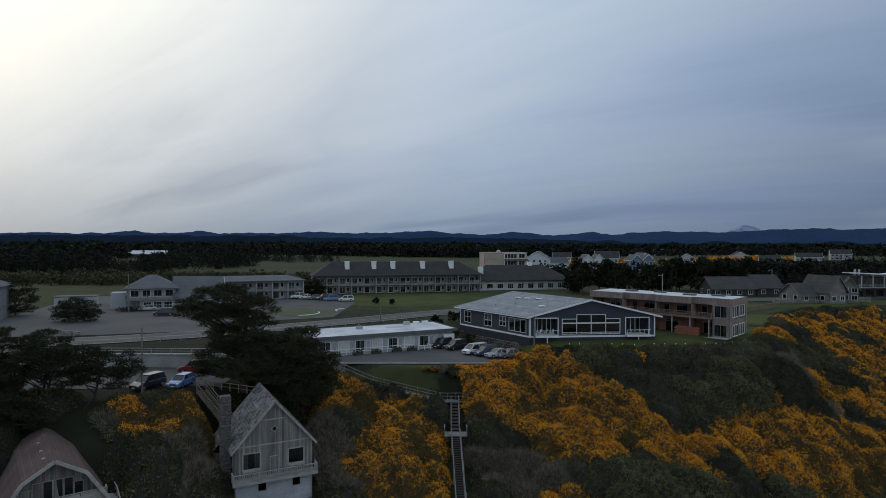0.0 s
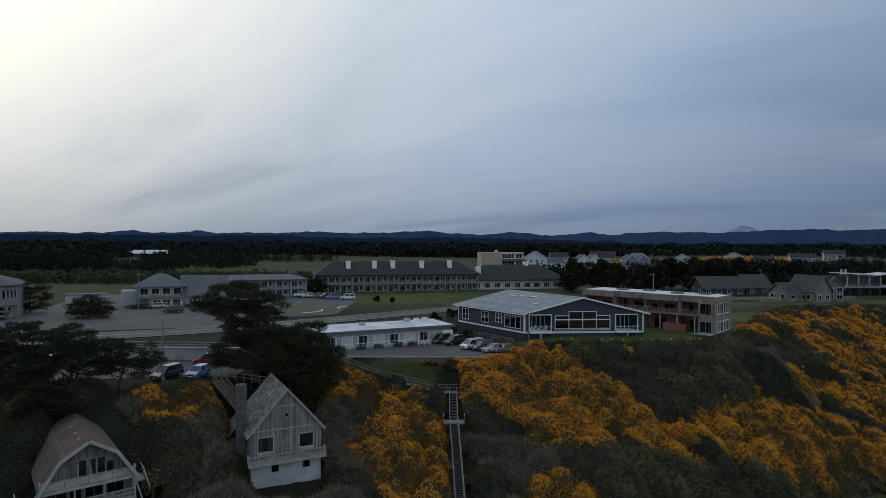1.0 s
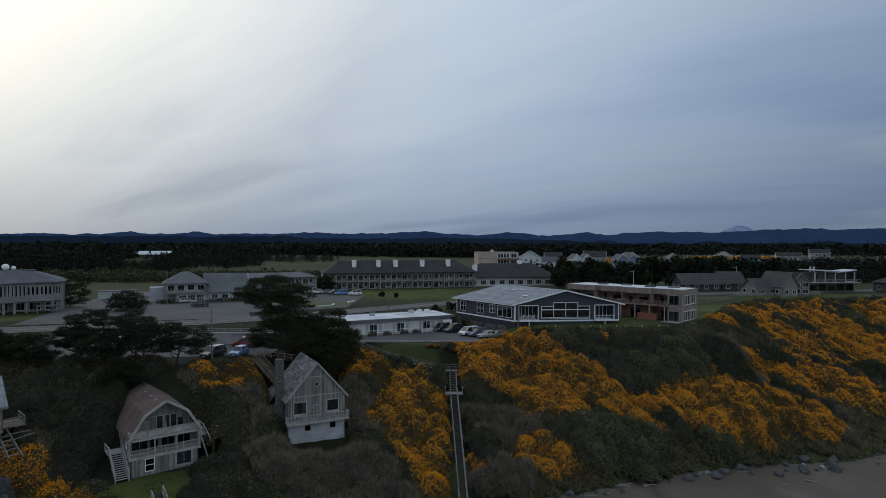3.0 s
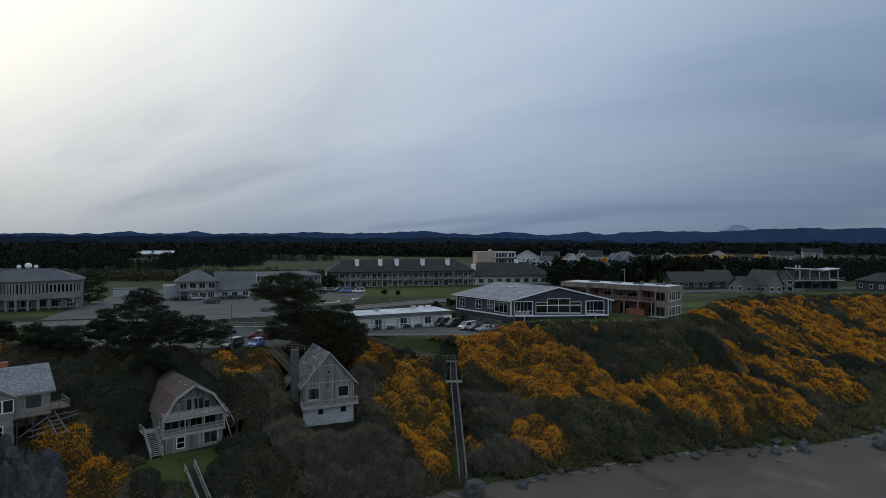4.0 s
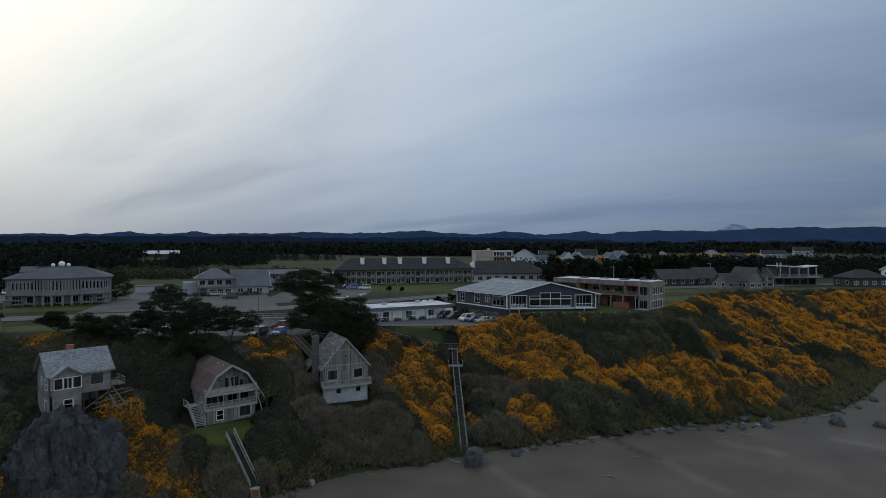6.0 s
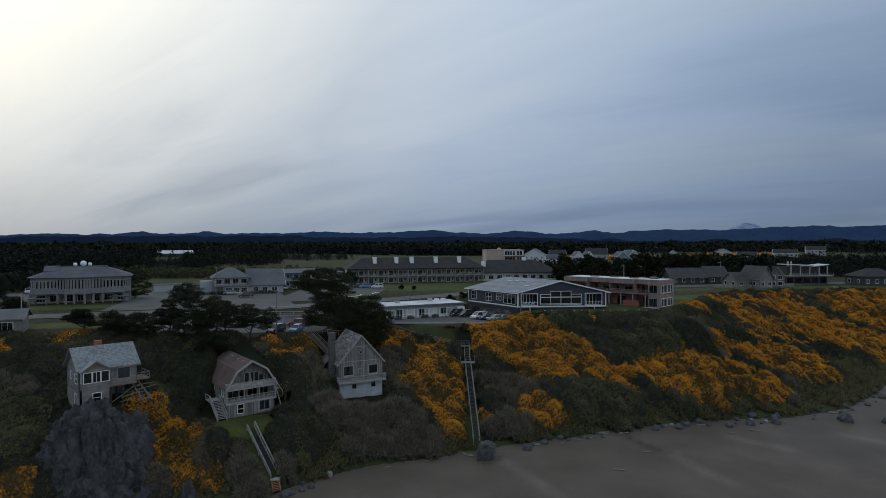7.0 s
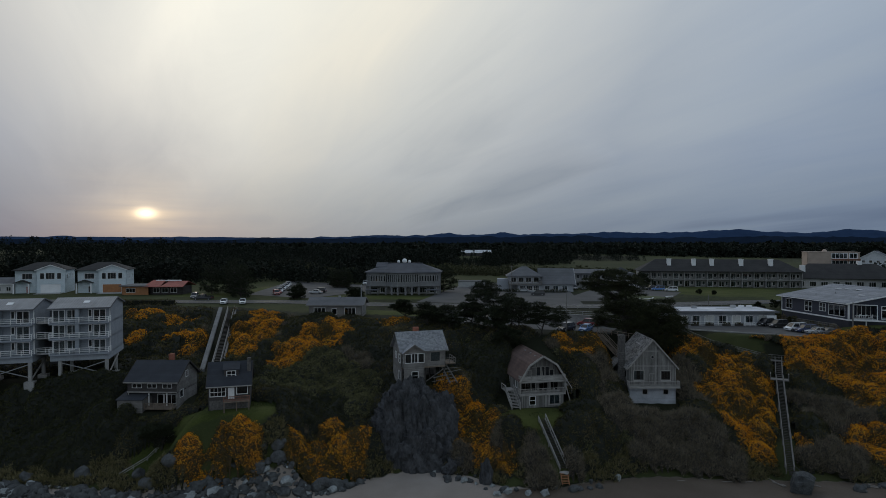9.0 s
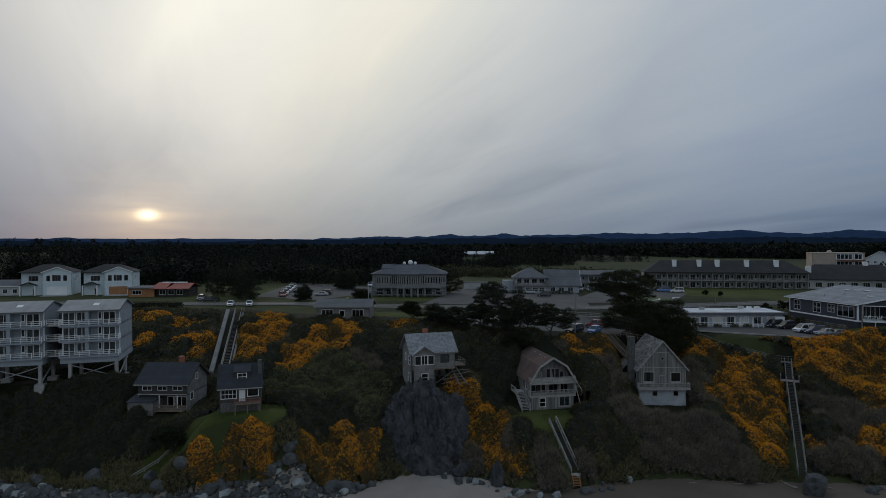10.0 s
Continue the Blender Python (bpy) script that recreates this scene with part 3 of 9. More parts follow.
def rod(bm, p, q, r, n=8, r2=None):
    p, q = Vector(p), Vector(q)
    d = q - p
    side = d.cross(Vector((0.3, 0.2, 1))).normalized()
    up = side.cross(d).normalized()
    ring = [[bm.verts.new(c + (side * math.cos(6.28319 * k / n) + up * math.sin(6.28319 * k / n)) * rr) for k in range(n)] for c, rr in ((p, r), (q, r2 or r))]
    for k in range(n):
        bm.faces.new((ring[0][k], ring[0][(k + 1) % n], ring[1][(k + 1) % n], ring[1][k]))
    bm.faces.new(ring[0][::-1])
    bm.faces.new(ring[1])
    return bm


def plate(bm, us, zs, solid, y0, y1):
    """A slab with holes: the cells of a grid that are solid, as one connected skin."""
    verts = {}

    def at(i, y, j):
        if (i, y, j) not in verts:
            verts[i, y, j] = bm.verts.new((us[i], y1 if y else y0, zs[j]))
        return verts[i, y, j]

    for i, j in sorted(solid):
        bm.faces.new([at(*k) for k in ((i, 0, j), (i + 1, 0, j), (i + 1, 0, j + 1), (i, 0, j + 1))])
        bm.faces.new([at(*k) for k in ((i, 1, j), (i, 1, j + 1), (i + 1, 1, j + 1), (i + 1, 1, j))])
        for di, dj, p, q in ((-1, 0, (i, j), (i, j + 1)), (1, 0, (i + 1, j), (i + 1, j + 1)), (0, -1, (i, j), (i + 1, j)), (0, 1, (i, j + 1), (i + 1, j + 1))):
            if (i + di, j + dj) not in solid:
                bm.faces.new([at(*k) for k in ((p[0], 0, p[1]), (q[0], 0, q[1]), (q[0], 1, q[1]), (p[0], 1, p[1]))])


def lofted(sections, mi=0, bm=None):
    """Skin over cross-sections, each a list of the same number of points, closed at both ends."""
    bm = bm or bmesh.new()
    rings = [[bm.verts.new(p) for p in s] for s in sections]
    for a, b in zip(rings, rings[1:]):
        n = len(a)
        for k in range(n):
            bm.faces.new((a[k], a[(k + 1) % n], b[(k + 1) % n], b[k])).material_index = mi
    bm.faces.new(rings[0][::-1])
    bm.faces.new(rings[-1])
    return bm


class Wall:
    """A wall from p0 to p1 (its outer face is on the right of that way), with openings through it."""

    def __init__(self, house, p0, p1, z0, z1, material, thick=0.16, name="wall"):
        self.house, self.z0, self.z1, self.material, self.thick, self.name = house, z0, z1, material, thick, name
        p0, p1 = Vector((*p0, 0)), Vector((*p1, 0))
        d = p1 - p0
        self.length = d.length
        d.normalize()
        inward = Vector((-d.y, d.x, 0))
        self.m = Matrix(((d.x, inward.x, 0, p0.x), (d.y, inward.y, 0, p0.y), (0, 0, 1, 0), (0, 0, 0, 1)))
        self.holes = []

    def hung(self, name, bm, material, parent=None, label=""):
        bm.transform(self.m)
        return part(name, bm, material, parent or self.house, label)

    def window(self, u0, u1, z0, z1, nx=1, nz=1, frame=None, trim=0.1, curtain=False, bar=0.05, label=""):
        self.holes.append((u0, u1, z0, z1))
        frame = frame or M["white"]
        bm = bmesh.new()
        us, zs = [u0 - trim, u0], [z0 - trim, z0]
        for k in range(1, nx):
            us += [u0 + (u1 - u0) * k / nx - bar / 2, u0 + (u1 - u0) * k / nx + bar / 2]
        for k in range(1, nz):
            zs += [z0 + (z1 - z0) * k / nz - bar / 2, z0 + (z1 - z0) * k / nz + bar / 2]
        us, zs = us + [u1, u1 + trim], zs + [z1, z1 + trim]
        plate(bm, us, zs, {(i, j) for i in range(len(us) - 1) for j in range(len(zs) - 1) if i % 2 == 0 or j % 2 == 0}, -0.04, 0.05)
        win = self.hung("window", bm, frame, label=label)
        bm = box(bmesh.new(), u0, 0.065, z0, u1, 0.075, z1)
        pane = self.hung("pane", bm, M["glass"], win)
        if curtain == "blind":
            self.hung("blind", box(bmesh.new(), u0, 0.1, z0 + 0.05, u1, 0.12, z1), M["curtain"], win)
        elif curtain:
            w = (u1 - u0) * 0.32
            bm = bmesh.new()
            box(bm, u0, 0.2, z0, u0 + w, 0.24, z1)
            box(bm, u1 - w, 0.2, z0, u1, 0.24, z1)
            self.hung("curtain", bm, M["curtain"], win)
        return win

    def door(self, u0, u1, z0, z1, material=None, frame=None, name="door"):
        self.holes.append((u0, u1, z0, z1))
        bm = bmesh.new()
        box(bm, u0, 0.05, z0, u1, 0.1, z1)
        d = self.hung(name, bm, material or M["door_dark"])
        bm = bmesh.new()
        for a in ((u0 - 0.09, z0, u0, z1), (u1, z0, u1 + 0.09, z1), (u0 - 0.09, z1, u1 + 0.09, z1 + 0.09)):
            box(bm, a[0], -0.03, a[1], a[2], 0.1, a[3])
        self.hung("door_frame", bm, frame or M["white"], d)
        bm = box(bmesh.new(), u1 - 0.14, 0.0, z0 + 0.98, u1 - 0.08, 0.05, z0 + 1.08)
        self.hung("handle", bm, M["chrome"], d)
        return d

    def opening(self, u0, u1, z0, z1):
        self.holes.append((u0, u1, z0, z1))

    def done(self, gable=0.0, apex=None, shape=None, label=""):
        bm = bmesh.new()
        us = sorted({0.0, self.length, *(u for h in self.holes for u in h[:2] if 0 < u < self.length)})
        zs = sorted({self.z0, self.z1, *(z for h in self.holes for z in h[2:] if self.z0 < z < self.z1)})
        solid = {(i, j) for i in range(len(us) - 1) for j in range(len(zs) - 1)
                 if not any(h[0] < (us[i] + us[i + 1]) / 2 < h[1] and h[2] < (zs[j] + zs[j + 1]) / 2 < h[3] for h in self.holes)}
        plate(bm, us, zs, solid, 0.0, self.thick)
        if gable:
            pts = shape or [(0, 0), (self.length, 0), (self.length / 2 if apex is None else apex, gable)]
            prism(bm, [(u, 0, self.z1 + z) for u, z in pts], (0, self.thick, 0))
            bmesh.ops.remove_doubles(bm, verts=bm.verts[:], dist=0.001)
        return self.hung(self.name, bm, self.material, label=label)


def railing(parent, pts, height=1.0, material=None, posts=1.6, balusters=0.0, name="railing", rails=2):
    """Posts, a top rail and lower rails along a line of points."""
    bm = bmesh.new()
    stands = []
    for p, q in zip(pts, pts[1:]):
        p, q = Vector(p), Vector(q)
        n = max(1, round((q - p).length / posts))
        stands += [p.lerp(q, k / n) for k in range(0 if not stands else 1, n + 1)]
        up = Vector((0, 0, height))
        beam(bm, p + up, q + up, 0.12, 0.07)
        for r in range(1, rails):
            h = Vector((0, 0, height * r / rails))
            beam(bm, p + h, q + h, 0.05, 0.07)
        if balusters:
            n = max(1, round((q - p).length / balusters))
            low = Vector((0, 0, 0.1))
            beam(bm, p + low, q + low, 0.05, 0.06)
            for k in range(n):
                c = p.lerp(q, (k + 0.5) / n)
                beam(bm, c + low, c + up, 0.045)
    rail = part(name, bm, material or M["wood_grey"], parent)
    post_row(stands, height, rail, material or M["wood_grey"])
    return rail


def post_row(stands, height, parent, material, width=0.1, below=0.0):
    """Alike posts on one mesh, each its own part."""
    me = bpy.data.meshes.new("post")
    bm = box(bmesh.new(), -width / 2, -width / 2, -below, width / 2, width / 2, height)
    bmesh.ops.recalc_face_normals(bm, faces=bm.faces)
    bm.to_mesh(me)
    bm.free()
    me.materials.append(material)
    for c in stands:
        o = new("post", me)
        o.parent, o.location = parent, c


def roof_plane(bm, a, b, c, d, t=0.18):
    """A roof slope through four points, given thickness downwards."""
    prism(bm, [a, b, c, d], (0, 0, -t))


def gable_roof(parent, x0, x1, y0, y1, eave, ridge, axis, material, over=0.4, t=0.18, fascia=None):
    """Two slopes, each a part. axis 'x': the ridge runs along x."""
    if axis == "x":
        m = (y0 + y1) / 2
        drop = (ridge - eave) / (m - y0) * over
        quads = [[(x0 - over, y0 - over, eave - drop), (x1 + over, y0 - over, eave - drop), (x1 + over, m, ridge), (x0 - over, m, ridge)],
                 [(x1 + over, y1 + over, eave - drop), (x0 - over, y1 + over, eave - drop), (x0 - over, m + 0.004, ridge), (x1 + over, m + 0.004, ridge)]]
    else:
        m = (x0 + x1) / 2
        drop = (ridge - eave) / (m - x0) * over
        quads = [[(x0 - over, y1 + over, eave - drop), (x0 - over, y0 - over, eave - drop), (m, y0 - over, ridge), (m, y1 + over, ridge)],
                 [(x1 + over, y0 - over, eave - drop), (x1 + over, y1 + over, eave - drop), (m + 0.004, y1 + over, ridge), (m + 0.004, y0 - over, ridge)]]
    made = []
    for q in quads:
        bm = bmesh.new()
        roof_plane(bm, *[Vector(p) + Vector((0, 0, t)) for p in q], t)
        made.append(part("roof_slope", bm, material, parent))
    if fascia:
        for q in quads:
            lift = Vector((0, 0, t * 0.5 - 0.02))
            for p, r in ((0, 1), (1, 2), (0, 3)):
                part("bargeboard", beam(bmesh.new(), Vector(q[p]) + lift, Vector(q[r]) + lift, 0.07, 0.24), fascia, parent)
    return made


def shingle_field(parent, a, b, c, d, material, course=0.3, seed=1, worn=0.06):
    """Courses of single shingles over a slope: a to b along its eave, d to c along its ridge."""
    rng = np.random.RandomState(seed)
    a, b, c, d = (np.array(p, float) for p in (a, b, c, d))
    up = np.cross(b - a, d - a)
    up /= np.linalg.norm(up)
    if up[2] < 0:
        up = -up
    rows_ = int(np.linalg.norm(d - a) / course)
    V, F = [], []
    for r in range(rows_):
        f0, f1 = r / rows_, min(1.0, (r + 1.25) / rows_)
        p0, p1 = a + (d - a) * f0, b + (c - b) * f0
        q0, q1 = a + (d - a) * f1, b + (c - b) * f1
        wide = np.linalg.norm(p1 - p0)
        u = -rng.uniform(0, 0.2)
        while u < wide:
            w = rng.uniform(0.18, 0.42)
            u0, u1 = max(u, 0) / wide, min(u + w - 0.012, wide) / wide
            u += w
            if rng.uniform() < worn or u1 <= u0:
                continue
            lift, sag = rng.uniform(0.035, 0.07), rng.uniform(-0.05, 0.05) * (q0 - p0)
            lo0, lo1 = p0 + (p1 - p0) * u0 + sag, p0 + (p1 - p0) * u1 + sag
            hi0, hi1 = q0 + (q1 - q0) * u0, q0 + (q1 - q0) * u1
            k = len(V)
            V += [lo0 + up * lift, lo1 + up * lift, hi1 + up * 0.012, hi0 + up * 0.012, lo0 + up * 0.004, lo1 + up * 0.004]
            F += [(k, k + 1, k + 2), (k, k + 2, k + 3), (k + 4, k + 5, k + 1), (k + 4, k + 1, k)]
    ob = new("shingles", raw_mesh("shingles", np.array(V), np.array(F), [material]))
    ob.parent = parent
    return tagged(ob, kind="stuff")


def hip_roof(parent, x0, x1, y0, y1, eave, ridge, material, over=0.5, t=0.18):
    x0, x1, y0, y1 = x0 - over, x1 + over, y0 - over, y1 + over
    half = min(x1 - x0, y1 - y0) / 2
    if x1 - x0 >= y1 - y0:
        r0, r1 = (x0 + half, (y0 + y1) / 2, ridge), (x1 - half, (y0 + y1) / 2, ridge)
    else:
        r0, r1 = ((x0 + x1) / 2, y0 + half, ridge), ((x0 + x1) / 2, y1 - half, ridge)
    a, b, c, d = (x0, y0, eave), (x1, y0, eave), (x1, y1, eave), (x0, y1, eave)
    if x1 - x0 >= y1 - y0:
        faces = ([a, b, r1, r0], [c, d, r0, r1], [b, c, r1], [d, a, r0])
    else:
        faces = ([a, b, r0], [b, c, r1, r0], [c, d, r1], [d, a, r0, r1])
    for f in faces:
        bm = bmesh.new()
        prism(bm, f, (0, 0, t))
        part("roof_slope", bm, material, parent)


def flight(parent, foot, head, width, material, rail=True, step_z=0.18, name_step="step", tread=None):
    """A straight open stair from foot to head: treads, two stringers and handrails."""
    foot, head = Vector(foot), Vector(head)
    n = max(2, round((head.z - foot.z) / step_z))
    run = Vector((head.x - foot.x, head.y - foot.y, 0))
    d = run.normalized()
    side = Vector((d.y, -d.x, 0)) * (width / 2)
    going = run.length / n
    bm = bmesh.new()
    half = d * (going * 0.40)
    prism(bm, [-side - half, side - half, side + half, -side + half], (0, 0, 0.06))
    bmesh.ops.recalc_face_normals(bm, faces=bm.faces)
    me = bpy.data.meshes.new(name_step)
    bm.to_mesh(me)
    bm.free()
    me.materials.append(tread or material)
    for k in range(n):
        s = new(name_step, me)
        s.parent = parent
        s.location = foot.lerp(head, (k + 0.7) / n)
    for sgn in (-1, 1):
        off = side * sgn
        beam_bm = beam(bmesh.new(), foot + off - Vector((0, 0, 0.02)), head + off - Vector((0, 0, 0.02)), 0.1, 0.32)
        part("stringer", beam_bm, material, parent)
        if rail:
            bm = bmesh.new()
            up = Vector((0, 0, 1.0))
            m = max(1, round(run.length / 2.0))
            stands = [foot.lerp(head, k / m) + off * 1.06 for k in range(m + 1)]
            beam(bm, foot + off * 1.06 + up, head + off * 1.06 + up, 0.1, 0.09)
            beam(bm, foot + off * 1.06 + up * 0.5, head + off * 1.06 + up * 0.5, 0.05, 0.09)
            post_row(stands, 1.0, part("handrail", bm, material, parent), material, 0.1, 0.3)


def raw_mesh(name, verts, faces, mats, mat_index=None, smooth_=False):
    """A mesh straight from arrays of vertices and of triangles or quads."""
    me = bpy.data.meshes.new(name)
    verts, faces = np.asarray(verts, np.float32), np.asarray(faces, np.int32)
    n, k = faces.shape
    me.vertices.add(len(verts))
    me.vertices.foreach_set("co", verts.ravel())
    me.loops.add(n * k)
    me.loops.foreach_set("vertex_index", faces.ravel())
    me.polygons.add(n)
    me.polygons.foreach_set("loop_start", np.arange(0, n * k, k, dtype=np.int32))
    for m in mats:
        me.materials.append(m)
    if mat_index is not None:
        me.polygons.foreach_set("material_index", np.asarray(mat_index, np.int32))
    if smooth_:
        me.polygons.foreach_set("use_smooth", np.ones(n, bool))
    me.update(calc_edges=True)
    me.validate()
    return me

# ---- ground ----
def in_spot(x, y, cx, cy, rx, ry, turn=0.0):
    """1 in the middle of an oval, 0 at its rim and outside."""
    c, s = math.cos(radians(turn)), math.sin(radians(turn))
    u, v = (x - cx) * c + (y - cy) * s, -(x - cx) * s + (y - cy) * c
    return np.clip(1.5 * (1 - (u / rx) ** 2 - (v / ry) ** 2), 0, 1)


def toe_y(x):
    return np.interp(x, [p[0] for p in TOE], [p[1] for p in TOE])


def crest_y(x):
    return np.interp(x, [p[0] for p in CREST], [p[1] for p in CREST])


LAWNS = ((-36.5, 50.5, 8, 5, 39), (-82, 20, 10, 5.0, 35), (-90, 14, 3.5, 5, 40), (28, 108, 26, 6, 4), (62, 119, 12, 11, 40), (75, 140, 14, 12, 40),
         (-74, 82, 24, 6, 18), (-108, 112, 26, 8, 22), (-37, 149, 11, 7, 30), (-12, 186, 30, 26, 18), (12, 165, 16, 12, 20), (-168, 92, 16, 10, 25), (-92, 76, 10, 5, 20),
         (-52, 47, 4, 3, 0), (-86.3, 14.8, 7.0, 3.9, 20), (110, 176, 50, 7, 12), (-74.5, 23.5, 4.5, 4.5, 0), (-155, 130, 26, 30, 0))


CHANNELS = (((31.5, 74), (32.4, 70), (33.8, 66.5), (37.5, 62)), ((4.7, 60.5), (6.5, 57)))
# courses along which the wet shine is painted
PAINTED_SHEENS = (((37.5, 62), (39.6, 55.5), (43, 49)), ((52, 70), (60, 64.5)), ((76, 72), (86, 66), (100, 60)), ((6.5, 57), (8.7, 53.7), (12.3, 47.3), (17, 38)))


def line_gap(x, y, line):
    worst = np.full(np.shape(x), 1e9)
    for (ax, ay), (bx, by) in zip(line, line[1:]):
        dx, dy = bx - ax, by - ay
        t = np.clip(((x - ax) * dx + (y - ay) * dy) / (dx * dx + dy * dy), 0, 1)
        worst = np.minimum(worst, np.hypot(x - ax - t * dx, y - ay - t * dy))
    return worst


def build_ground():
    xs = np.concatenate([-175 - np.geomspace(4600, 2, 50), np.linspace(-175, 175, 281), 175 + np.geomspace(2, 4600, 50)])
    ys = np.concatenate([-16 - np.geomspace(2500, 2, 30), np.linspace(-16, 200, 181), 200 + np.geomspace(2, 4500, 55)])
    X, Y = np.meshgrid(xs, ys)
    Z = ground_z(X, Y)
    n, m = X.shape
    i = (np.arange(n - 1)[:, None] * m + np.arange(m - 1)).ravel()
    me = raw_mesh("ground", np.stack([X, Y, Z], -1).reshape(-1, 3), np.stack([i, i + 1, i + m + 1, i + m], -1), [M["ground"]], smooth_=True)
    lawn = np.max([in_spot(X, Y, *s) for s in LAWNS], axis=0)
    shore = toe_y(X) - Y
    sand = smooth((shore + 1.0 + 1.2 * smooth((-57 - X) / 5)) / 1.6)
    wet = 0.2 * in_spot(X, Y, 60, 62, 40, 5, 18) + 1.0 * smooth((X + 40) / 9) + 0.75 * smooth((shore - 34) / 14)
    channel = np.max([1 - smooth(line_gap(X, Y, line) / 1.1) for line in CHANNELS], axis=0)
    sheen = np.max([1 - smooth(line_gap(X, Y, line) / 2.2) for line in PAINTED_SHEENS], axis=0)
    meadow = smooth((Y - crest_y(X) - 2) / 6) * (0.65 + 0.25 * wave(X / 40, Y / 40, 12))
    meadow = np.maximum(meadow, 0.75 * in_spot(X, Y, -10, 94.5, 13, 4.5, 8))
    meadow = np.maximum(meadow, 0.8 * smooth((12 - shore * -1) / 6) * (sand < 0.5))
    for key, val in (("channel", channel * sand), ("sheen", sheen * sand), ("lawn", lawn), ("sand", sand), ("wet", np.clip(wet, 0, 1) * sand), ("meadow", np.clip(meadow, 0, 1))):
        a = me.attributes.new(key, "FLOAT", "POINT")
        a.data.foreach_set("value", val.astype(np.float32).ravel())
    tagged(new("ground", me), "bluff of scrub and grass above a grey sand beach", "ground", kind="structure")


build_ground()


def sheet(name, label, corners, material, lift=0.06, step=2.0, category="pavement"):
    """A paved patch with four corners that lies on the ground."""
    a, b, c, d = (np.array(p, float) for p in corners)
    nu = max(2, int(max(np.linalg.norm(b - a), np.linalg.norm(c - d)) / step))
    nv = max(2, int(max(np.linalg.norm(d - a), np.linalg.norm(c - b)) / step))
    U, V = np.meshgrid(np.linspace(0, 1, nu + 1), np.linspace(0, 1, nv + 1))
    P = ((1 - U) * (1 - V))[..., None] * a + (U * (1 - V))[..., None] * b + (U * V)[..., None] * c + ((1 - U) * V)[..., None] * d
    Z = ground_z(P[..., 0], P[..., 1]) + lift
    i = (np.arange(nv)[:, None] * (nu + 1) + np.arange(nu)).ravel()
    me = raw_mesh(name, np.concatenate([P, Z[..., None]], -1).reshape(-1, 3), np.stack([i, i + 1, i + nu + 2, i + nu + 1], -1), [material], smooth_=True)
    return tagged(new(name, me), label, category, kind="structure")


def ribbon(name, label, line, width, material, lift=0.1, category="road", step=2.0, shift=0.0):
    """A road along a line, smoothed, lying on the ground."""
    P = np.array(line, float)
    d = np.concatenate([[0], np.cumsum(np.linalg.norm(np.diff(P, axis=0), axis=1))])
    s = np.arange(0, d[-1], step)
    C = np.stack([np.interp(s, d, P[:, k]) for k in (0, 1)], -1)
    k = np.ones(9) / 9
    C = np.stack([np.convolve(np.pad(C[:, j], 4, mode="edge"), k, "valid") for j in (0, 1)], -1)
    T = np.gradient(C, axis=0)
    T /= np.linalg.norm(T, axis=1)[:, None]
    Nn = np.stack([-T[:, 1], T[:, 0]], -1)
    across = np.linspace(-width / 2, width / 2, 5) + shift
    Q = C[:, None, :] + Nn[:, None, :] * across[None, :, None]
    Z = ground_z(Q[..., 0], Q[..., 1]) + lift
    n = len(C)
    i = (np.arange(n - 1)[:, None] * 5 + np.arange(4)).ravel()
    me = raw_mesh(name, np.concatenate([Q, Z[..., None]], -1).reshape(-1, 3), np.stack([i, i + 1, i + 6, i + 5], -1), [material], smooth_=True)
    return tagged(new(name, me), label, category, kind="structure")


ROAD = [(-330, -10), (-230, 36), (-190, 56), (-150, 74), (-126, 87), (-100, 92), (-80, 99), (-60, 106), (-42, 116), (-25, 130), (0, 152), (25, 166), (60, 178), (110, 192), (220, 215)]
ribbon("road", "two-lane coastal road of worn grey asphalt", ROAD, 9.0, M["road"], 0.12)
for shift in (-0.12, 0.12):
    ribbon("road_line", "faded yellow centre line on the road", ROAD, 0.11, paint("faded_yellow_line", (0.5, 0.36, 0.08)), 0.135, shift=shift)
for shift in (-4.1, 4.1):
    ribbon("road_line", "faded white edge line on the road", ROAD, 0.12, paint("faded_white_line", (0.5, 0.5, 0.48)), 0.135, shift=shift)
sheet("parking_lot", "large worn asphalt car park beside the lodge", [(-92, 103), (-46, 118), (-76, 196), (-116, 188)], M["asphalt"], 0.07)
sheet("parking_lot_inn", "asphalt car park in front of the inn", [(-56, 124), (-27, 140), (-27, 176), (-58, 186)], M["asphalt"], 0.075)
sheet("parking_lot_low", "small lower asphalt car park behind a retaining wall", [(-66, 73), (-30, 79), (-30, 89.2), (-64, 89.2)], M["asphalt"], 0.07, 1.0)
sheet("driveway", "sloping asphalt drive down to the lower car park", [(-76, 84), (-64, 76), (-64, 89), (-72, 100)], M["asphalt"], 0.11, 1.0)
sheet("parking_lot_motel", "asphalt forecourt in front of the low motel", [(-26, 98.6), (13, 99.6), (3.0, 119), (-24, 106)], M["asphalt"], 0.07, 1.0)
sheet("parking_lot_west", "car park beside the restaurant with rows of cars", [(-156, 99), (-128, 98), (-128, 152), (-192, 160)], M["asphalt"], 0.07)
sheet("island", "oval lawn island in the car park", [(-47, 146), (-33, 138), (-27, 152), (-40, 158)], surf("mown_grass", (0.085, 0.095, 0.035), (0.045, 0.065, 0.018), 0.95, 0.2, 3), 0.13, 1.0, "lawn")

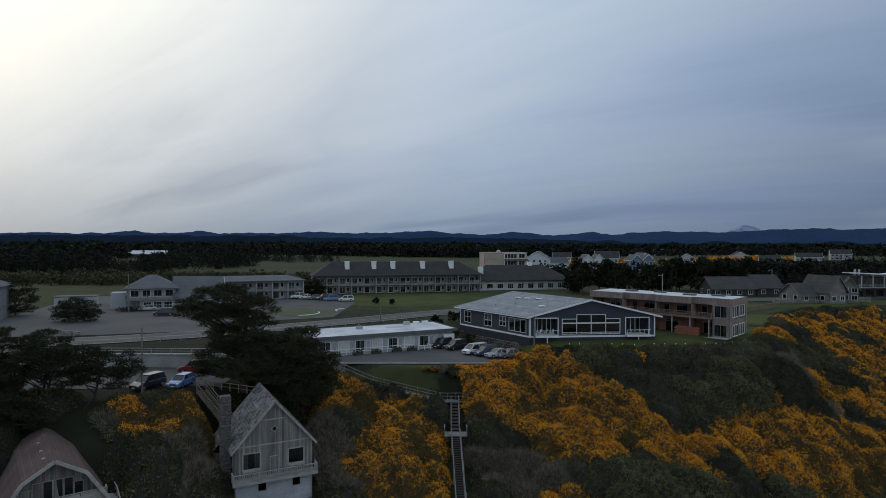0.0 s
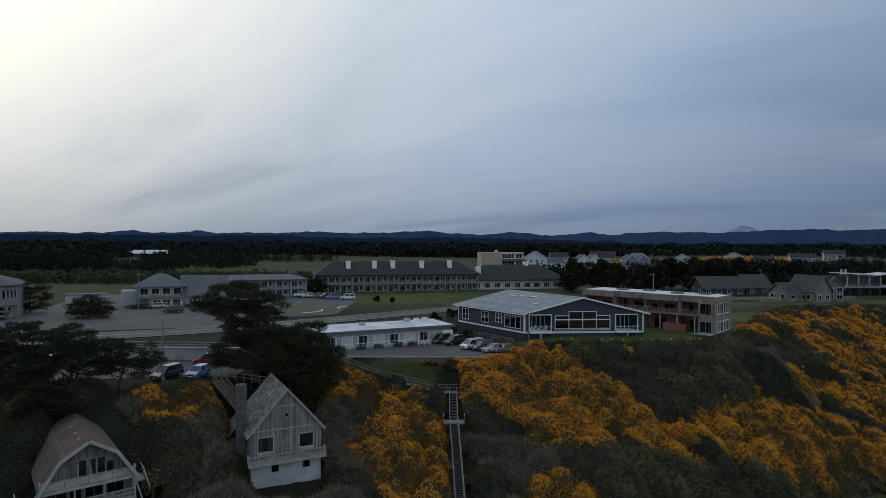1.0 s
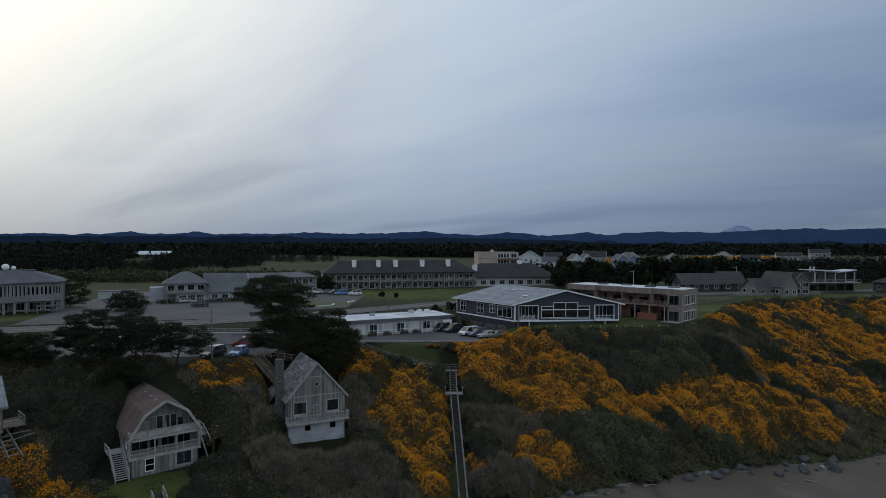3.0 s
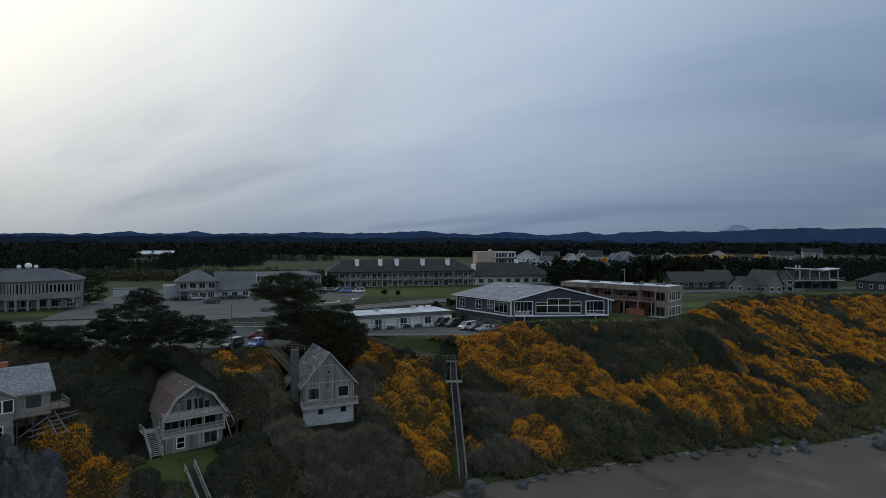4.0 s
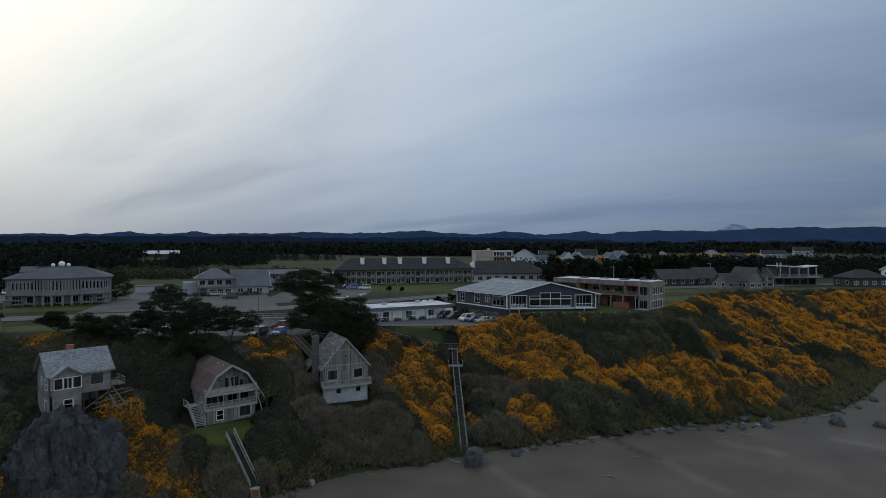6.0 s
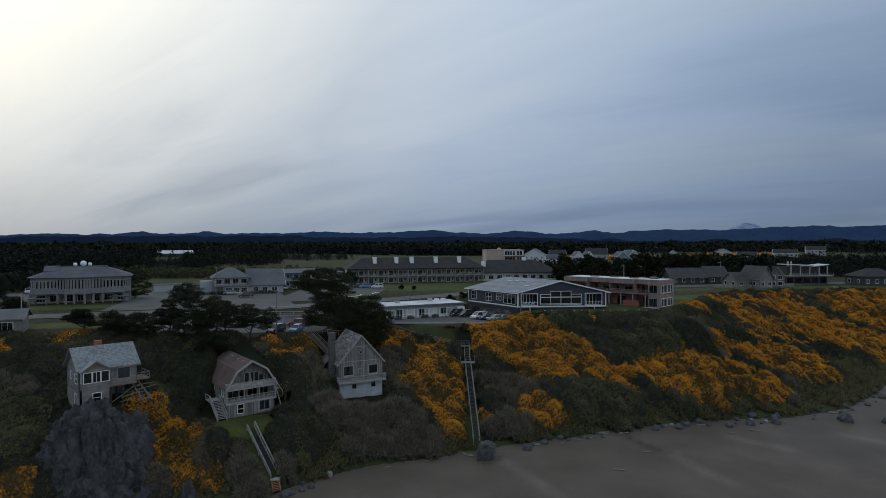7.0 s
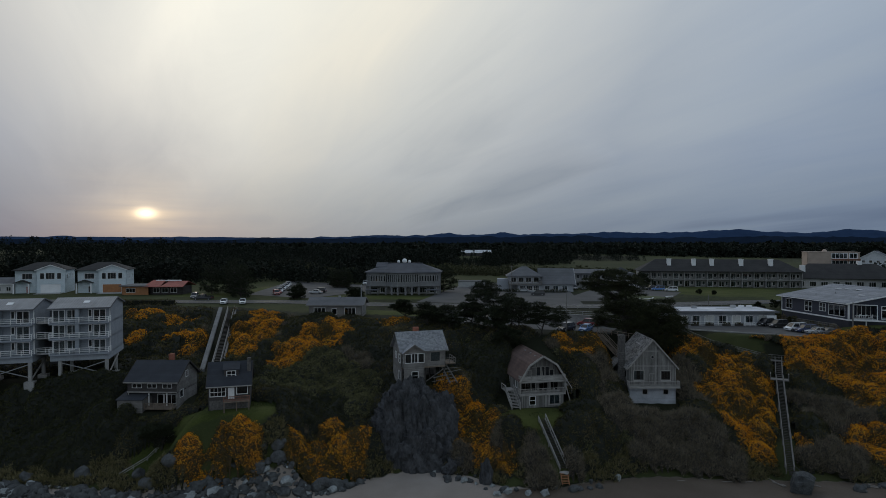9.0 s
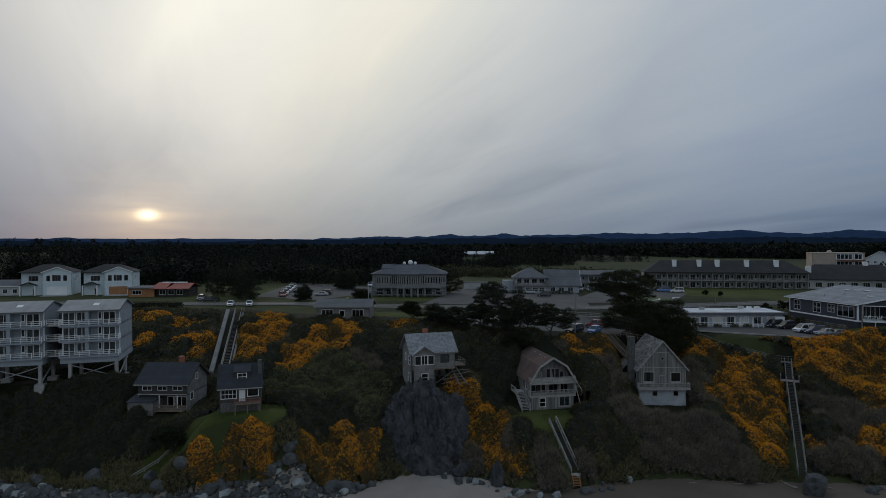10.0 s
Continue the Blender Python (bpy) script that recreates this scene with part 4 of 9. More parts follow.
# ---- thickets on the bluff ----
# kinds: 0 gorse in bloom, 1 bramble, 2 grey-green willow, 3 bare twigs, 4 beach grass
GORSE_EAST = ((-6.5, 77, 8, 13, 12, 1.05), (-17, 86, 7, 5.5, 0, 0.72), (-3.5, 94.6, 4.5, 2.2, -20, 1.2), (-11.5, 95.6, 4, 1.8, -15, 1.1), (-17.4, 87, 4.5, 3.5, 0, 1.0), (8, 92, 9, 8, 0, 1.1), (15, 96, 9, 7, 0, 1.1), (20, 88, 13, 10, -8, 1.1), (31, 86, 9, 6.5, -12, 1.05),
              (15.5, 73, 6.5, 3.6, 10, 0.9), (4.5, 70, 2.4, 2.8, 0, 0.9), (-3.2, 67.5, 4.2, 5.5, 0, 1.0), (53, 89.5, 18, 7.5, 8, 1.0), (68, 91, 10, 5.5, 20, 1.0), (32, 99.5, 2.4, 2.2, 0, 1.0))
GORSE_RIDGE = ((66, 107, 4, 9, -25, 0.8), (82, 106, 16, 11, 20, 0.84), (97, 134, 42, 19, 42, 0.64), (128, 142, 30, 16, 20, 0.6), (67, 122, 4, 8, -30, 0.8), (92, 148, 12, 5, 25, 0.85), (150, 160, 30, 12, 10, 0.75))
GORSE_WEST = ((-49, 46, 7.5, 3.6, -18, 1.25), (-51.5, 48, 5.5, 2.8, -10, 1.2), (-54.2, 47.4, 3.6, 2.3, -10, 1.3), (-44.5, 46.0, 4.0, 2.6, -30, 1.2), (-46, 43.4, 4, 2.2, -20, 1.0), (-40, 41.2, 4, 2.0, -10, 0.95), (-34, 69.0, 6.0, 2.7, 5, 0.64), (-77, 66, 4.5, 2.8, 0, 1.0), (-75.4, 15.9, 5.6, 3.5, 25, 1.5),
              (-64, 27.5, 8, 4.2, 65, 1.5), (-86.5, 51, 5.8, 11, -8, 1.05), (-88.5, 43, 5, 5, 0, 0.9), (-97.5, 40, 4.5, 5.5, 30, 0.85), (-103, 50, 7.4, 13, 30, 1.05), (-110, 62, 9, 4, 30, 0.7), (-116.8, 45, 4.0, 6.0, 30, 0.85), (-129.7, 51.4, 6.5, 4.4, 25, 0.8), (-129.4, 39.9, 3.2, 4.6, 30, 0.75), (-142, 50.0, 5.5, 3.6, 25, 0.75), (-122.5, 44, 2.4, 2.4, 0, 0.8))
GORSE = GORSE_EAST + GORSE_RIDGE + GORSE_WEST
TWIGS = ((-14, 60, 11, 6.5, 20), (10, 78, 9, 5, 5), (-24, 60, 5, 4, 0), (-32, 43.5, 5, 4, 0), (-29, 66, 3, 5, 0), (80, 93, 12, 5, 10), (-7, 56, 6, 3, 20), (-75, 47, 6, 5, 0), (8, 68, 6, 3, 15), (-15, 76, 4, 7, 10),
         (-43, 42, 6, 2.6, 0), (62, 104, 6, 7, -20))
WILLOWS = ((29, 77.5, 10, 4.8, 12), (40, 93, 5, 4, 0), (48, 97, 6, 3, 0), (-82, 40, 14, 9, 20), (-70, 40, 8, 8, 0), (46, 82, 4, 3, 0), (120, 150, 9, 5, 20), (24, 99, 3, 2, 0))
GRASSY = ((85, 95, 11, 6, 28), (104, 114, 10, 5, 40), (60, 81.5, 14, 1.8, 8), (22, 71, 10, 1.8, 25), (110, 128, 6, 4, 20))
# evergreens; the ovals below the balcony blocks stand in for shade on that slope
DARK = ((38.5, 86.5, 4, 3.6, 0), (-2.6, 72, 3, 2.4, 0), (57, 99, 7, 4, 20), (-70, 34, 5, 6, 30), (-92, 34, 7, 6, 20), (-48, 60, 6, 6, 0), (-128, 32, 12, 6, 30), (74, 112, 8, 5, 40), (100, 118, 9, 4, 30), (-95, 62, 4, 4, 0), (-110, 13, 16, 8, 40), (-126, 6, 16, 8, 40), (-101.5, 11.5, 8, 4.5, 35))
CLEAR = ((-36.5, 50.5, 6.8, 4.0, 39), (-82, 20, 9.2, 4.4, 35), (-74.5, 23.5, 4, 4, 0), (-90, 13, 2.4, 4.2, 40), (-22, 73, 5.6, 5.6, 0), (-19.0, 67, 6.0, 4.4, 25), (-36.5, 55, 6.5, 3.6, 39), (-44, 54.5, 3.2, 4.2, 39), (-40.8, 60.5, 5.8, 7.6, 39), (-60, 51.6, 6, 6, 30), (-79, 22.5, 6, 5, 28), (-97.5, 22, 9, 7, 28),
         (-55, 41, 7, 4.5, 28), (-124, 16, 20, 5, 40), (-86.3, 14.8, 6.4, 3.5, 20), (-80.3, 16.6, 3, 3, 0))
PATHS = (((2.2, 59), (0.9, 92), 1.0), ((0.9, 92), (-20, 97), 1.3), ((0.5, 89.6), (-19, 94.5), 1.2), ((-28.4, 41.6), (-34.7, 48.6), 1.0), ((-100, 36), (-128, 63), 2.2), ((-31, 75), (-25, 72), 1.2), ((-44, 66), (-41, 72), 1.0))


def path_gap(x, y):
    worst = np.full(np.shape(x), 1e9)
    for (ax, ay), (bx, by), w in PATHS:
        dx, dy = bx - ax, by - ay
        t = np.clip(((x - ax) * dx + (y - ay) * dy) / (dx * dx + dy * dy), 0, 1)
        worst = np.minimum(worst, np.hypot(x - ax - t * dx, y - ay - t * dy) - w)
    return worst


def build_thickets():
    rng = np.random.RandomState(7)
    step = 0.42
    gx, gy = np.arange(-178, 172, step), np.arange(-20, 182, step)
    X, Y = np.meshgrid(gx, gy)
    base = ground_z(X, Y)
    canopy, kind, flower = np.full(X.shape, -1e3), np.full(X.shape, -1, int), np.zeros(X.shape)
    n = 42000
    bx, by = rng.uniform(-176, 170, n), rng.uniform(-18, 180, n)
    s = (by - toe_y(bx)) / (crest_y(bx) - toe_y(bx))
    keep = (s > 0.03) & (s < 1.0) & (by < crest_y(bx) - 0.8)
    for c in CLEAR:
        keep &= in_spot(bx, by, *c) <= 0
    gap = path_gap(bx, by)
    keep &= gap > 0.9
    keep &= (bx > -59) | (by > toe_y(bx) + 1.8)          # bare rocks along the western foot
    bx, by, s, gap = bx[keep], by[keep], s[keep], gap[keep]
    bloom = np.max([in_spot(bx, by, *g[:5]) * g[5] for g in GORSE], axis=0)
    twig = np.max([in_spot(bx, by, *g) for g in TWIGS], axis=0)
    will = np.max([in_spot(bx, by, *g) for g in WILLOWS], axis=0)
    dark = np.max([in_spot(bx, by, *g) for g in DARK], axis=0)
    grassy = np.max([in_spot(bx, by, *g) for g in GRASSY], axis=0)
    wob = 0.22 * wave(bx / 4.0, by / 4.0, 21) + 0.2 * wave(bx / 11.0, by / 11.0, 22)
    bz = ground_z(bx, by)
    for k in range(len(bx)):
        r = rng.uniform(0, 1)
        if bloom[k] > 0.04 and bloom[k] + wob[k] > 0.2 + 0.25 * r:
            rad = rng.uniform(0.5, 1.2) if rng.uniform() < 0.7 else rng.uniform(1.2, 2.4)
            kd, hgt = 0, rad * rng.uniform(0.6, 1.0) + rng.uniform(0.1, 0.7)
        elif grassy[k] > 0.2 + 0.3 * r:
            kd, rad, hgt = 4, rng.uniform(0.6, 1.4), rng.uniform(0.25, 0.6)
        elif dark[k] > 0.35 + 0.3 * r:
            kd, rad, hgt = 5, rng.uniform(1.2, 3.0), rng.uniform(1.3, 3.2)
        elif will[k] > 0.3 + 0.3 * r:
            kd, rad, hgt = 2, rng.uniform(1.3, 3.2), rng.uniform(1.4, 3.2)
        elif twig[k] > 0.05 and twig[k] + wob[k] > 0.25 + 0.4 * r:
            kd, rad, hgt = 3, rng.uniform(0.9, 2.4), rng.uniform(0.9, 2.5)
        elif s[k] < 0.12 + 0.06 * r:
            kd, rad, hgt = 4, rng.uniform(0.8, 1.6), rng.uniform(0.25, 0.7)
        else:
            kd, rad, hgt = (1, 0.8 + 2.6 * r, (0.8 + 2.6 * r) * rng.uniform(0.45, 1.0)) if r < 0.8 else (3 if r < 0.9 else 2, rng.uniform(0.8, 1.6), rng.uniform(0.6, 1.3))
        if s[k] > 0.9:
            hgt *= 0.6
        rad = min(rad, gap[k] + 0.1)
        i0, i1 = np.searchsorted(gx, (bx[k] - rad, bx[k] + rad))
        j0, j1 = np.searchsorted(gy, (by[k] - rad, by[k] + rad))
        if i1 <= i0 or j1 <= j0:
            continue
        q = ((X[j0:j1, i0:i1] - bx[k]) ** 2 + (Y[j0:j1, i0:i1] - by[k]) ** 2) / rad ** 2
        dome = np.where(q < 1, 0.5 * (base[j0:j1, i0:i1] + bz[k]) + hgt * np.clip(1 - q, 0, 1) ** 0.7 - 0.12, -1e3)
        up = dome > canopy[j0:j1, i0:i1]
        canopy[j0:j1, i0:i1][up] = dome[up]
        kind[j0:j1, i0:i1][up] = kd
        flower[j0:j1, i0:i1][up] = 0.12 + 0.88 * rng.beta(1.3, 0.8) * np.clip(0.5 + 0.6 * np.sqrt(np.clip(1 - q[up], 0, 1)), 0, 1.1)
    # low growth between the bushes
    slope = (Y - toe_y(X)) / (crest_y(X) - toe_y(X))
    low = (canopy < base) & (slope > 0.05) & (slope < 0.99) & (Y < crest_y(X) - 0.8) & (path_gap(X, Y) > 0.5) & ((X > -59) | (Y > toe_y(X) + 1.8))
    for c in CLEAR:
        low &= in_spot(X, Y, *c) <= 0
    bloomy = np.max([in_spot(X, Y, *g[:5]) * g[5] for g in GORSE], axis=0) > 0.25
    kind = np.where(low, np.where(bloomy, 0, 1), kind)
    flower = np.where(low, 0.2 + 0.3 * wave(X / 2.0, Y / 2.0, 24), flower)
    canopy = np.where(low, base + 0.3 + 0.16 * wave(X / 1.4, Y / 1.4, 23), canopy)
    live = canopy > base - 0.05
    canopy = np.where(live, canopy + np.where(kind == 0, 0.26, 0.18) * rng.uniform(-1, 1, X.shape), base - 0.3)
    kind = np.where(live, kind, -1)
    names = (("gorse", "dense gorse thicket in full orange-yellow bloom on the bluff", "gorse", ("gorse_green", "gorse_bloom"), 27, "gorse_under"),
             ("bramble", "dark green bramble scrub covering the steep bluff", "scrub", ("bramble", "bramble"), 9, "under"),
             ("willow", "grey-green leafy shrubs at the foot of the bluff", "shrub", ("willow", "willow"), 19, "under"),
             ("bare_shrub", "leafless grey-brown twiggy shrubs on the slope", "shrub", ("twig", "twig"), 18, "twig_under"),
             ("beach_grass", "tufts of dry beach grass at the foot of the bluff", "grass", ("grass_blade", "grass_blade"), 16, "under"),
             ("evergreen_shrub", "rounded dark green evergreen shrubs, some planted in place of shade", "shrub", ("evergreen", "evergreen"), 15, "under"))
    dzx, dzy = np.gradient(canopy, step, axis=1), np.gradient(canopy, step, axis=0)
    for kd, (name, label, cat, mats, density, under) in enumerate(names):
        jj, ii = np.nonzero((kind[:-1, :-1] == kd))
        if not len(jj):
            continue
        # closed sheet inside the bushes, its dark colour standing in for inner shade
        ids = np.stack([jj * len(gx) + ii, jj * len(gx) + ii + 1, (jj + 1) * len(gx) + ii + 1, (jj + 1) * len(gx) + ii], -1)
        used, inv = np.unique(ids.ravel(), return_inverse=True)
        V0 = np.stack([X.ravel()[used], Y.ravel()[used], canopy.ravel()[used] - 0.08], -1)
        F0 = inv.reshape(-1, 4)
        # leafy tufts over it
        far = (np.abs(X[jj, ii] + 20) > 95)
        per = density * step * step
        lean = np.clip(np.sqrt(1 + dzx[jj, ii] ** 2 + dzy[jj, ii] ** 2), 1, 3.5)
        cnt = rng.poisson(np.where(far, per * 0.5, per) * lean)
        src = np.repeat(np.arange(len(jj)), cnt)
        m = len(src)
        px = X[jj[src], ii[src]] + rng.uniform(0, step, m)
        py = Y[jj[src], ii[src]] + rng.uniform(0, step, m)
        fx, fy = (px - X[jj[src], ii[src]]) / step, (py - Y[jj[src], ii[src]]) / step
        z00, z10, z01, z11 = (canopy[jj[src] + a, ii[src] + b] for a, b in ((0, 0), (0, 1), (1, 0), (1, 1)))
        pz = z00 * (1 - fx) * (1 - fy) + z10 * fx * (1 - fy) + z01 * (1 - fx) * fy + z11 * fx * fy
        nrm = np.stack([-dzx[jj[src], ii[src]], -dzy[jj[src], ii[src]], np.ones(m)], -1)
        nrm /= np.linalg.norm(nrm, axis=1)[:, None]
        patch = 0.8 * wave(px / 0.7, py / 0.7, 31) + 0.8 * wave(px / 2.6, py / 2.6, 32) + 0.7 * wave(px / 9, py / 9, 33)
        chance = 0.16 + 1.0 * flower[jj[src], ii[src]] * np.clip(0.35 + 0.8 * nrm[:, 2], 0, 1) + 0.30 * patch
        bloomy = (kd == 0) & (rng.uniform(0, 1, m) < chance)
        P = np.stack([px, py, pz], -1) + nrm * rng.uniform(-0.12, 0.10, m)[:, None]
        blades = 5
        P, nr, bl = np.repeat(P, blades, 0), np.repeat(nrm, blades, 0), np.repeat(bloomy, blades)
        size = np.repeat(np.where(far[src], 1.35, 1.0), blades)
        k = len(P)
        P = P + rng.uniform(-0.2, 0.2, (k, 3))
        spread = {0: 0.9, 1: 1.1, 2: 1.0, 3: 0.5, 4: 0.5, 5: 1.0}[kd]
        D = nr * 0.8 + np.array([0, 0, 0.5]) + rng.normal(0, spread, (k, 3))
        D /= np.linalg.norm(D, axis=1)[:, None]
        W = np.cross(D, rng.normal(0, 1, (k, 3)))
        W /= np.linalg.norm(W, axis=1)[:, None]
        ln = {0: (0.14, 0.32), 1: (0.15, 0.34), 2: (0.16, 0.34), 3: (0.45, 1.15), 4: (0.35, 0.8), 5: (0.14, 0.32)}[kd]
        wd = {0: (0.035, 0.07), 1: (0.05, 0.11), 2: (0.04, 0.10), 3: (0.012, 0.034), 4: (0.03, 0.07), 5: (0.04, 0.09)}[kd]
        length, width = rng.uniform(*ln, k) * size, rng.uniform(*wd, k) * size
        length = np.where(bl, length * 0.62, length)
        width = np.where(bl, width * 1.3, width)
        A, B, C = P - W * width[:, None], P + W * width[:, None], P + D * length[:, None]
        C = np.where(bl[:, None], C + W * (rng.uniform(-0.5, 0.5, k) * width)[:, None], C)
        V1 = np.stack([A, B, C], 1).reshape(-1, 3)
        F1 = np.arange(3 * k).reshape(-1, 3) + len(V0)
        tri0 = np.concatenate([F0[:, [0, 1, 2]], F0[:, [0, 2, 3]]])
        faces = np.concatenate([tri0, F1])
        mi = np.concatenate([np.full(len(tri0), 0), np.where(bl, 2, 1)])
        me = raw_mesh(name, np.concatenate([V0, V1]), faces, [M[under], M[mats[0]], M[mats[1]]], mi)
        tagged(new(name, me), label, cat, kind="stuff")
    return canopy


build_thickets()


def lawn_grass():
    """Short uneven grass on the small lawns among the cottages."""
    rng = np.random.RandomState(91)
    V = []
    for cx, cy, rx, ry, turn in (LAWNS[0], LAWNS[1], LAWNS[2], LAWNS[13], (-74.5, 23.5, 4.5, 4.5, 0)):
        m = int(rx * ry * 90)
        a, q = rng.uniform(0, 6.283, m), np.sqrt(rng.uniform(0, 1.15, m))
        u, v = rx * q * np.cos(a), ry * q * np.sin(a)
        c, s = math.cos(radians(turn)), math.sin(radians(turn))
        x, y = cx + u * c - v * s, cy + u * s + v * c
        tall = np.clip(0.6 + 0.7 * wave(x / 1.3, y / 1.3, 61), 0.15, 1.6)
        keep = rng.uniform(0, 1, m) < 0.35 + 0.5 * tall
        x, y, tall = x[keep], y[keep], tall[keep]
        k = len(x)
        P = np.stack([x, y, ground_z(x, y) - 0.02], -1)
        D = np.stack([rng.normal(0, 0.5, k), rng.normal(0, 0.5, k), np.ones(k)], -1)
        W = np.stack([rng.normal(0, 1, k), rng.normal(0, 1, k), np.zeros(k)], -1)
        W /= np.linalg.norm(W, axis=1)[:, None]
        wd, ln = rng.uniform(0.03, 0.07, k), rng.uniform(0.10, 0.26, k) * tall
        V.append(np.stack([P - W * wd[:, None], P + W * wd[:, None], P + D * ln[:, None]], 1).reshape(-1, 3))
    V = np.concatenate(V)
    tagged(new("lawn_grass", raw_mesh("lawn_grass", V, np.arange(len(V)).reshape(-1, 3), [M["lawn_blade"]])), "rough green grass on the small lawns by the cottages", "grass", kind="stuff")


lawn_grass()


# ---- trees ----
def tufts(rng, centres, radii, n, length, width, flat=0.35):
    """Blades of foliage filling ovals round the centres."""
    centres, radii = np.asarray(centres, float), np.asarray(radii, float)
    wt = radii[:, 0] * radii[:, 1] + radii[:, 0] * radii[:, 2]
    which = rng.choice(len(centres), n, p=wt / wt.sum())
    d = rng.normal(0, 1, (n, 3))
    d /= np.linalg.norm(d, axis=1)[:, None]
    rad = rng.uniform(0.2, 1.25, n) ** 0.6
    P = centres[which] + d * radii[which] * rad[:, None]
    D = d * np.array([1, 1, flat]) + rng.normal(0, 0.45, (n, 3)) + np.array([0.1, 0, 0.4])
    D /= np.linalg.norm(D, axis=1)[:, None]
    W = np.cross(D, rng.normal(0, 1, (n, 3)))
    W /= np.linalg.norm(W, axis=1)[:, None]
    ln, wd = rng.uniform(*length, n), rng.uniform(*width, n)
    return np.stack([P - W * wd[:, None], P + W * wd[:, None], P + D * ln[:, None]], 1).reshape(-1, 3)


def tree(name, x, y, z, h, clumps, seed, material, label, n=2600, trunk=0.35, length=(0.35, 0.8), width=(0.12, 0.26), lean=(0, 0), category="tree", group=""):
    """A trunk that leans, limbs out to each clump of foliage, and the crown. Clumps: (dx, dy, height, radius across, radius up)."""
    rng = np.random.RandomState(seed)
    t = thing(name, pose(x, y, z), label, category, group)
    bm = bmesh.new()
    top = Vector((lean[0], lean[1], h * 0.8))
    prev, pr = Vector((0, 0, -0.4)), trunk
    stem, rings = [], [[(trunk * math.cos(0.9 * q), trunk * math.sin(0.9 * q), -0.4) for q in range(7)]]
    for k in range(1, 7):
        f = k / 6
        p = top * f + Vector((0.18 * math.sin(3 * f + seed), 0.18 * math.cos(4 * f + seed), 0)) * h * 0.15
        r = trunk * (1 - 0.75 * f)
        rings.append([(p.x + r * math.cos(0.9 * q), p.y + r * math.sin(0.9 * q), p.z) for q in range(7)])
        stem.append((prev.copy(), p.copy(), r))
        prev, pr = p, r
    lofted(rings, 0, bm)
    part("trunk", bm, M["bark"], t)
    for dx, dy, hz, ra, ru in clumps:
        c = Vector((dx, dy, hz))
        best = min(stem, key=lambda s: (s[1] - (c - Vector((0, 0, 0.25 * (c.xy - s[1].xy).length + 0.3)))).length)
        mid = best[1].lerp(c, 0.55) + Vector((0, 0, -0.2))
        bm = rod(bmesh.new(), best[1], mid, max(0.05, best[2] * 0.6), 6, max(0.04, best[2] * 0.4))
        rod(bm, mid, c, max(0.04, best[2] * 0.4), 5, 0.03)
        part("limb", bm, M["bark"], t)
    V = tufts(rng, [(c[0], c[1], c[2]) for c in clumps], [(c[3], c[3], c[4]) for c in clumps], n, length, width)
    ob = new("crown", raw_mesh("crown", V, np.arange(len(V)).reshape(-1, 3), [material]))
    ob.parent = t
    return t


def random_clumps(seed, h, spread, count, low=0.35, flat=0.32):
    r = random.Random(seed)
    out = []
    for k in range(count):
        f = low + (1 - low) * (k + 0.5) / count
        a, rad = r.uniform(0, 6.28), spread * (1.05 - 0.75 * ((f - low) / (1 - low)) ** 1.5) * r.uniform(0.35, 0.9)
        ra = spread * r.uniform(0.16, 0.42)
        out.append((rad * math.cos(a), rad * math.sin(a), h * f, ra, ra * flat * r.uniform(0.8, 1.5)))
    return out


# the big wind-shaped cypress, and its thick lower part
def plates(seed, rows):
    """Small overlapping sprays of foliage along each bough. rows: (reach left, reach right, height, thickness)."""
    r = random.Random(seed)
    out = []
    for left, right, z, thick in rows:
        n = max(3, int((right - left) * 1.5))
        for k in range(n):
            x = left + (right - left) * (k + r.uniform(0.1, 0.9)) / n
            edge = 1 - abs((x - (left + right) / 2) / ((right - left) / 2)) ** 2
            ra = r.uniform(0.5, 1.4)
            out.append((x, r.uniform(-1, 1) * (0.6 + 2.0 * edge), z + r.uniform(-0.6, 0.6) + 0.5 * edge, ra, thick * r.uniform(0.5, 1.5)))
    return out


tree("cypress", -27.0, 79.0, 18.6, 13.8,
     plates(3, ((-5.6, -0.6, 12.9, 0.34), (-8.0, 1.6, 12.0, 0.34), (-9.0, -1.0, 11.0, 0.30), (-1.5, 4.2, 10.9, 0.34), (-8.6, 2.2, 10.1, 0.30), (-6.2, 3.6, 9.0, 0.34), (-3.6, 1.6, 8.0, 0.36), (-4.8, -1.6, 7.2, 0.3),
                (-1.5, 3.4, 6.9, 0.4), (-4.4, 4.2, 5.9, 0.45), (-5.8, 5.2, 4.8, 0.5), (-6.3, 5.8, 3.7, 0.5), (-6.2, 6.0, 2.6, 0.5), (-5.6, 5.6, 1.6, 0.5))),
     3, M["needles"], "tall dark wind-shaped cypress with layered flat crown", 46000, 0.5, (0.25, 0.75), (0.022, 0.065), (0.6, 0))
tree("cypress", -20.8, 81.0, 17.8, 7.6,
     plates(4, ((-1.2, 2.6, 7.4, 0.5), (-3.4, 3.2, 6.4, 0.5), (-4.0, 4.6, 5.4, 0.55), (-5.6, 4.4, 4.4, 0.6), (-6.2, 5.2, 3.4, 0.6), (-6.4, 4.8, 2.4, 0.6), (-6.2, 5.4, 1.4, 0.6), (-5.6, 4.6, 0.4, 0.6), (-5.0, 4.2, -0.5, 0.6))),
     4, M["needles"], "dense dark spreading cypress beside the lower car park", 40000, 0.35, (0.25, 0.75), (0.025, 0.07))
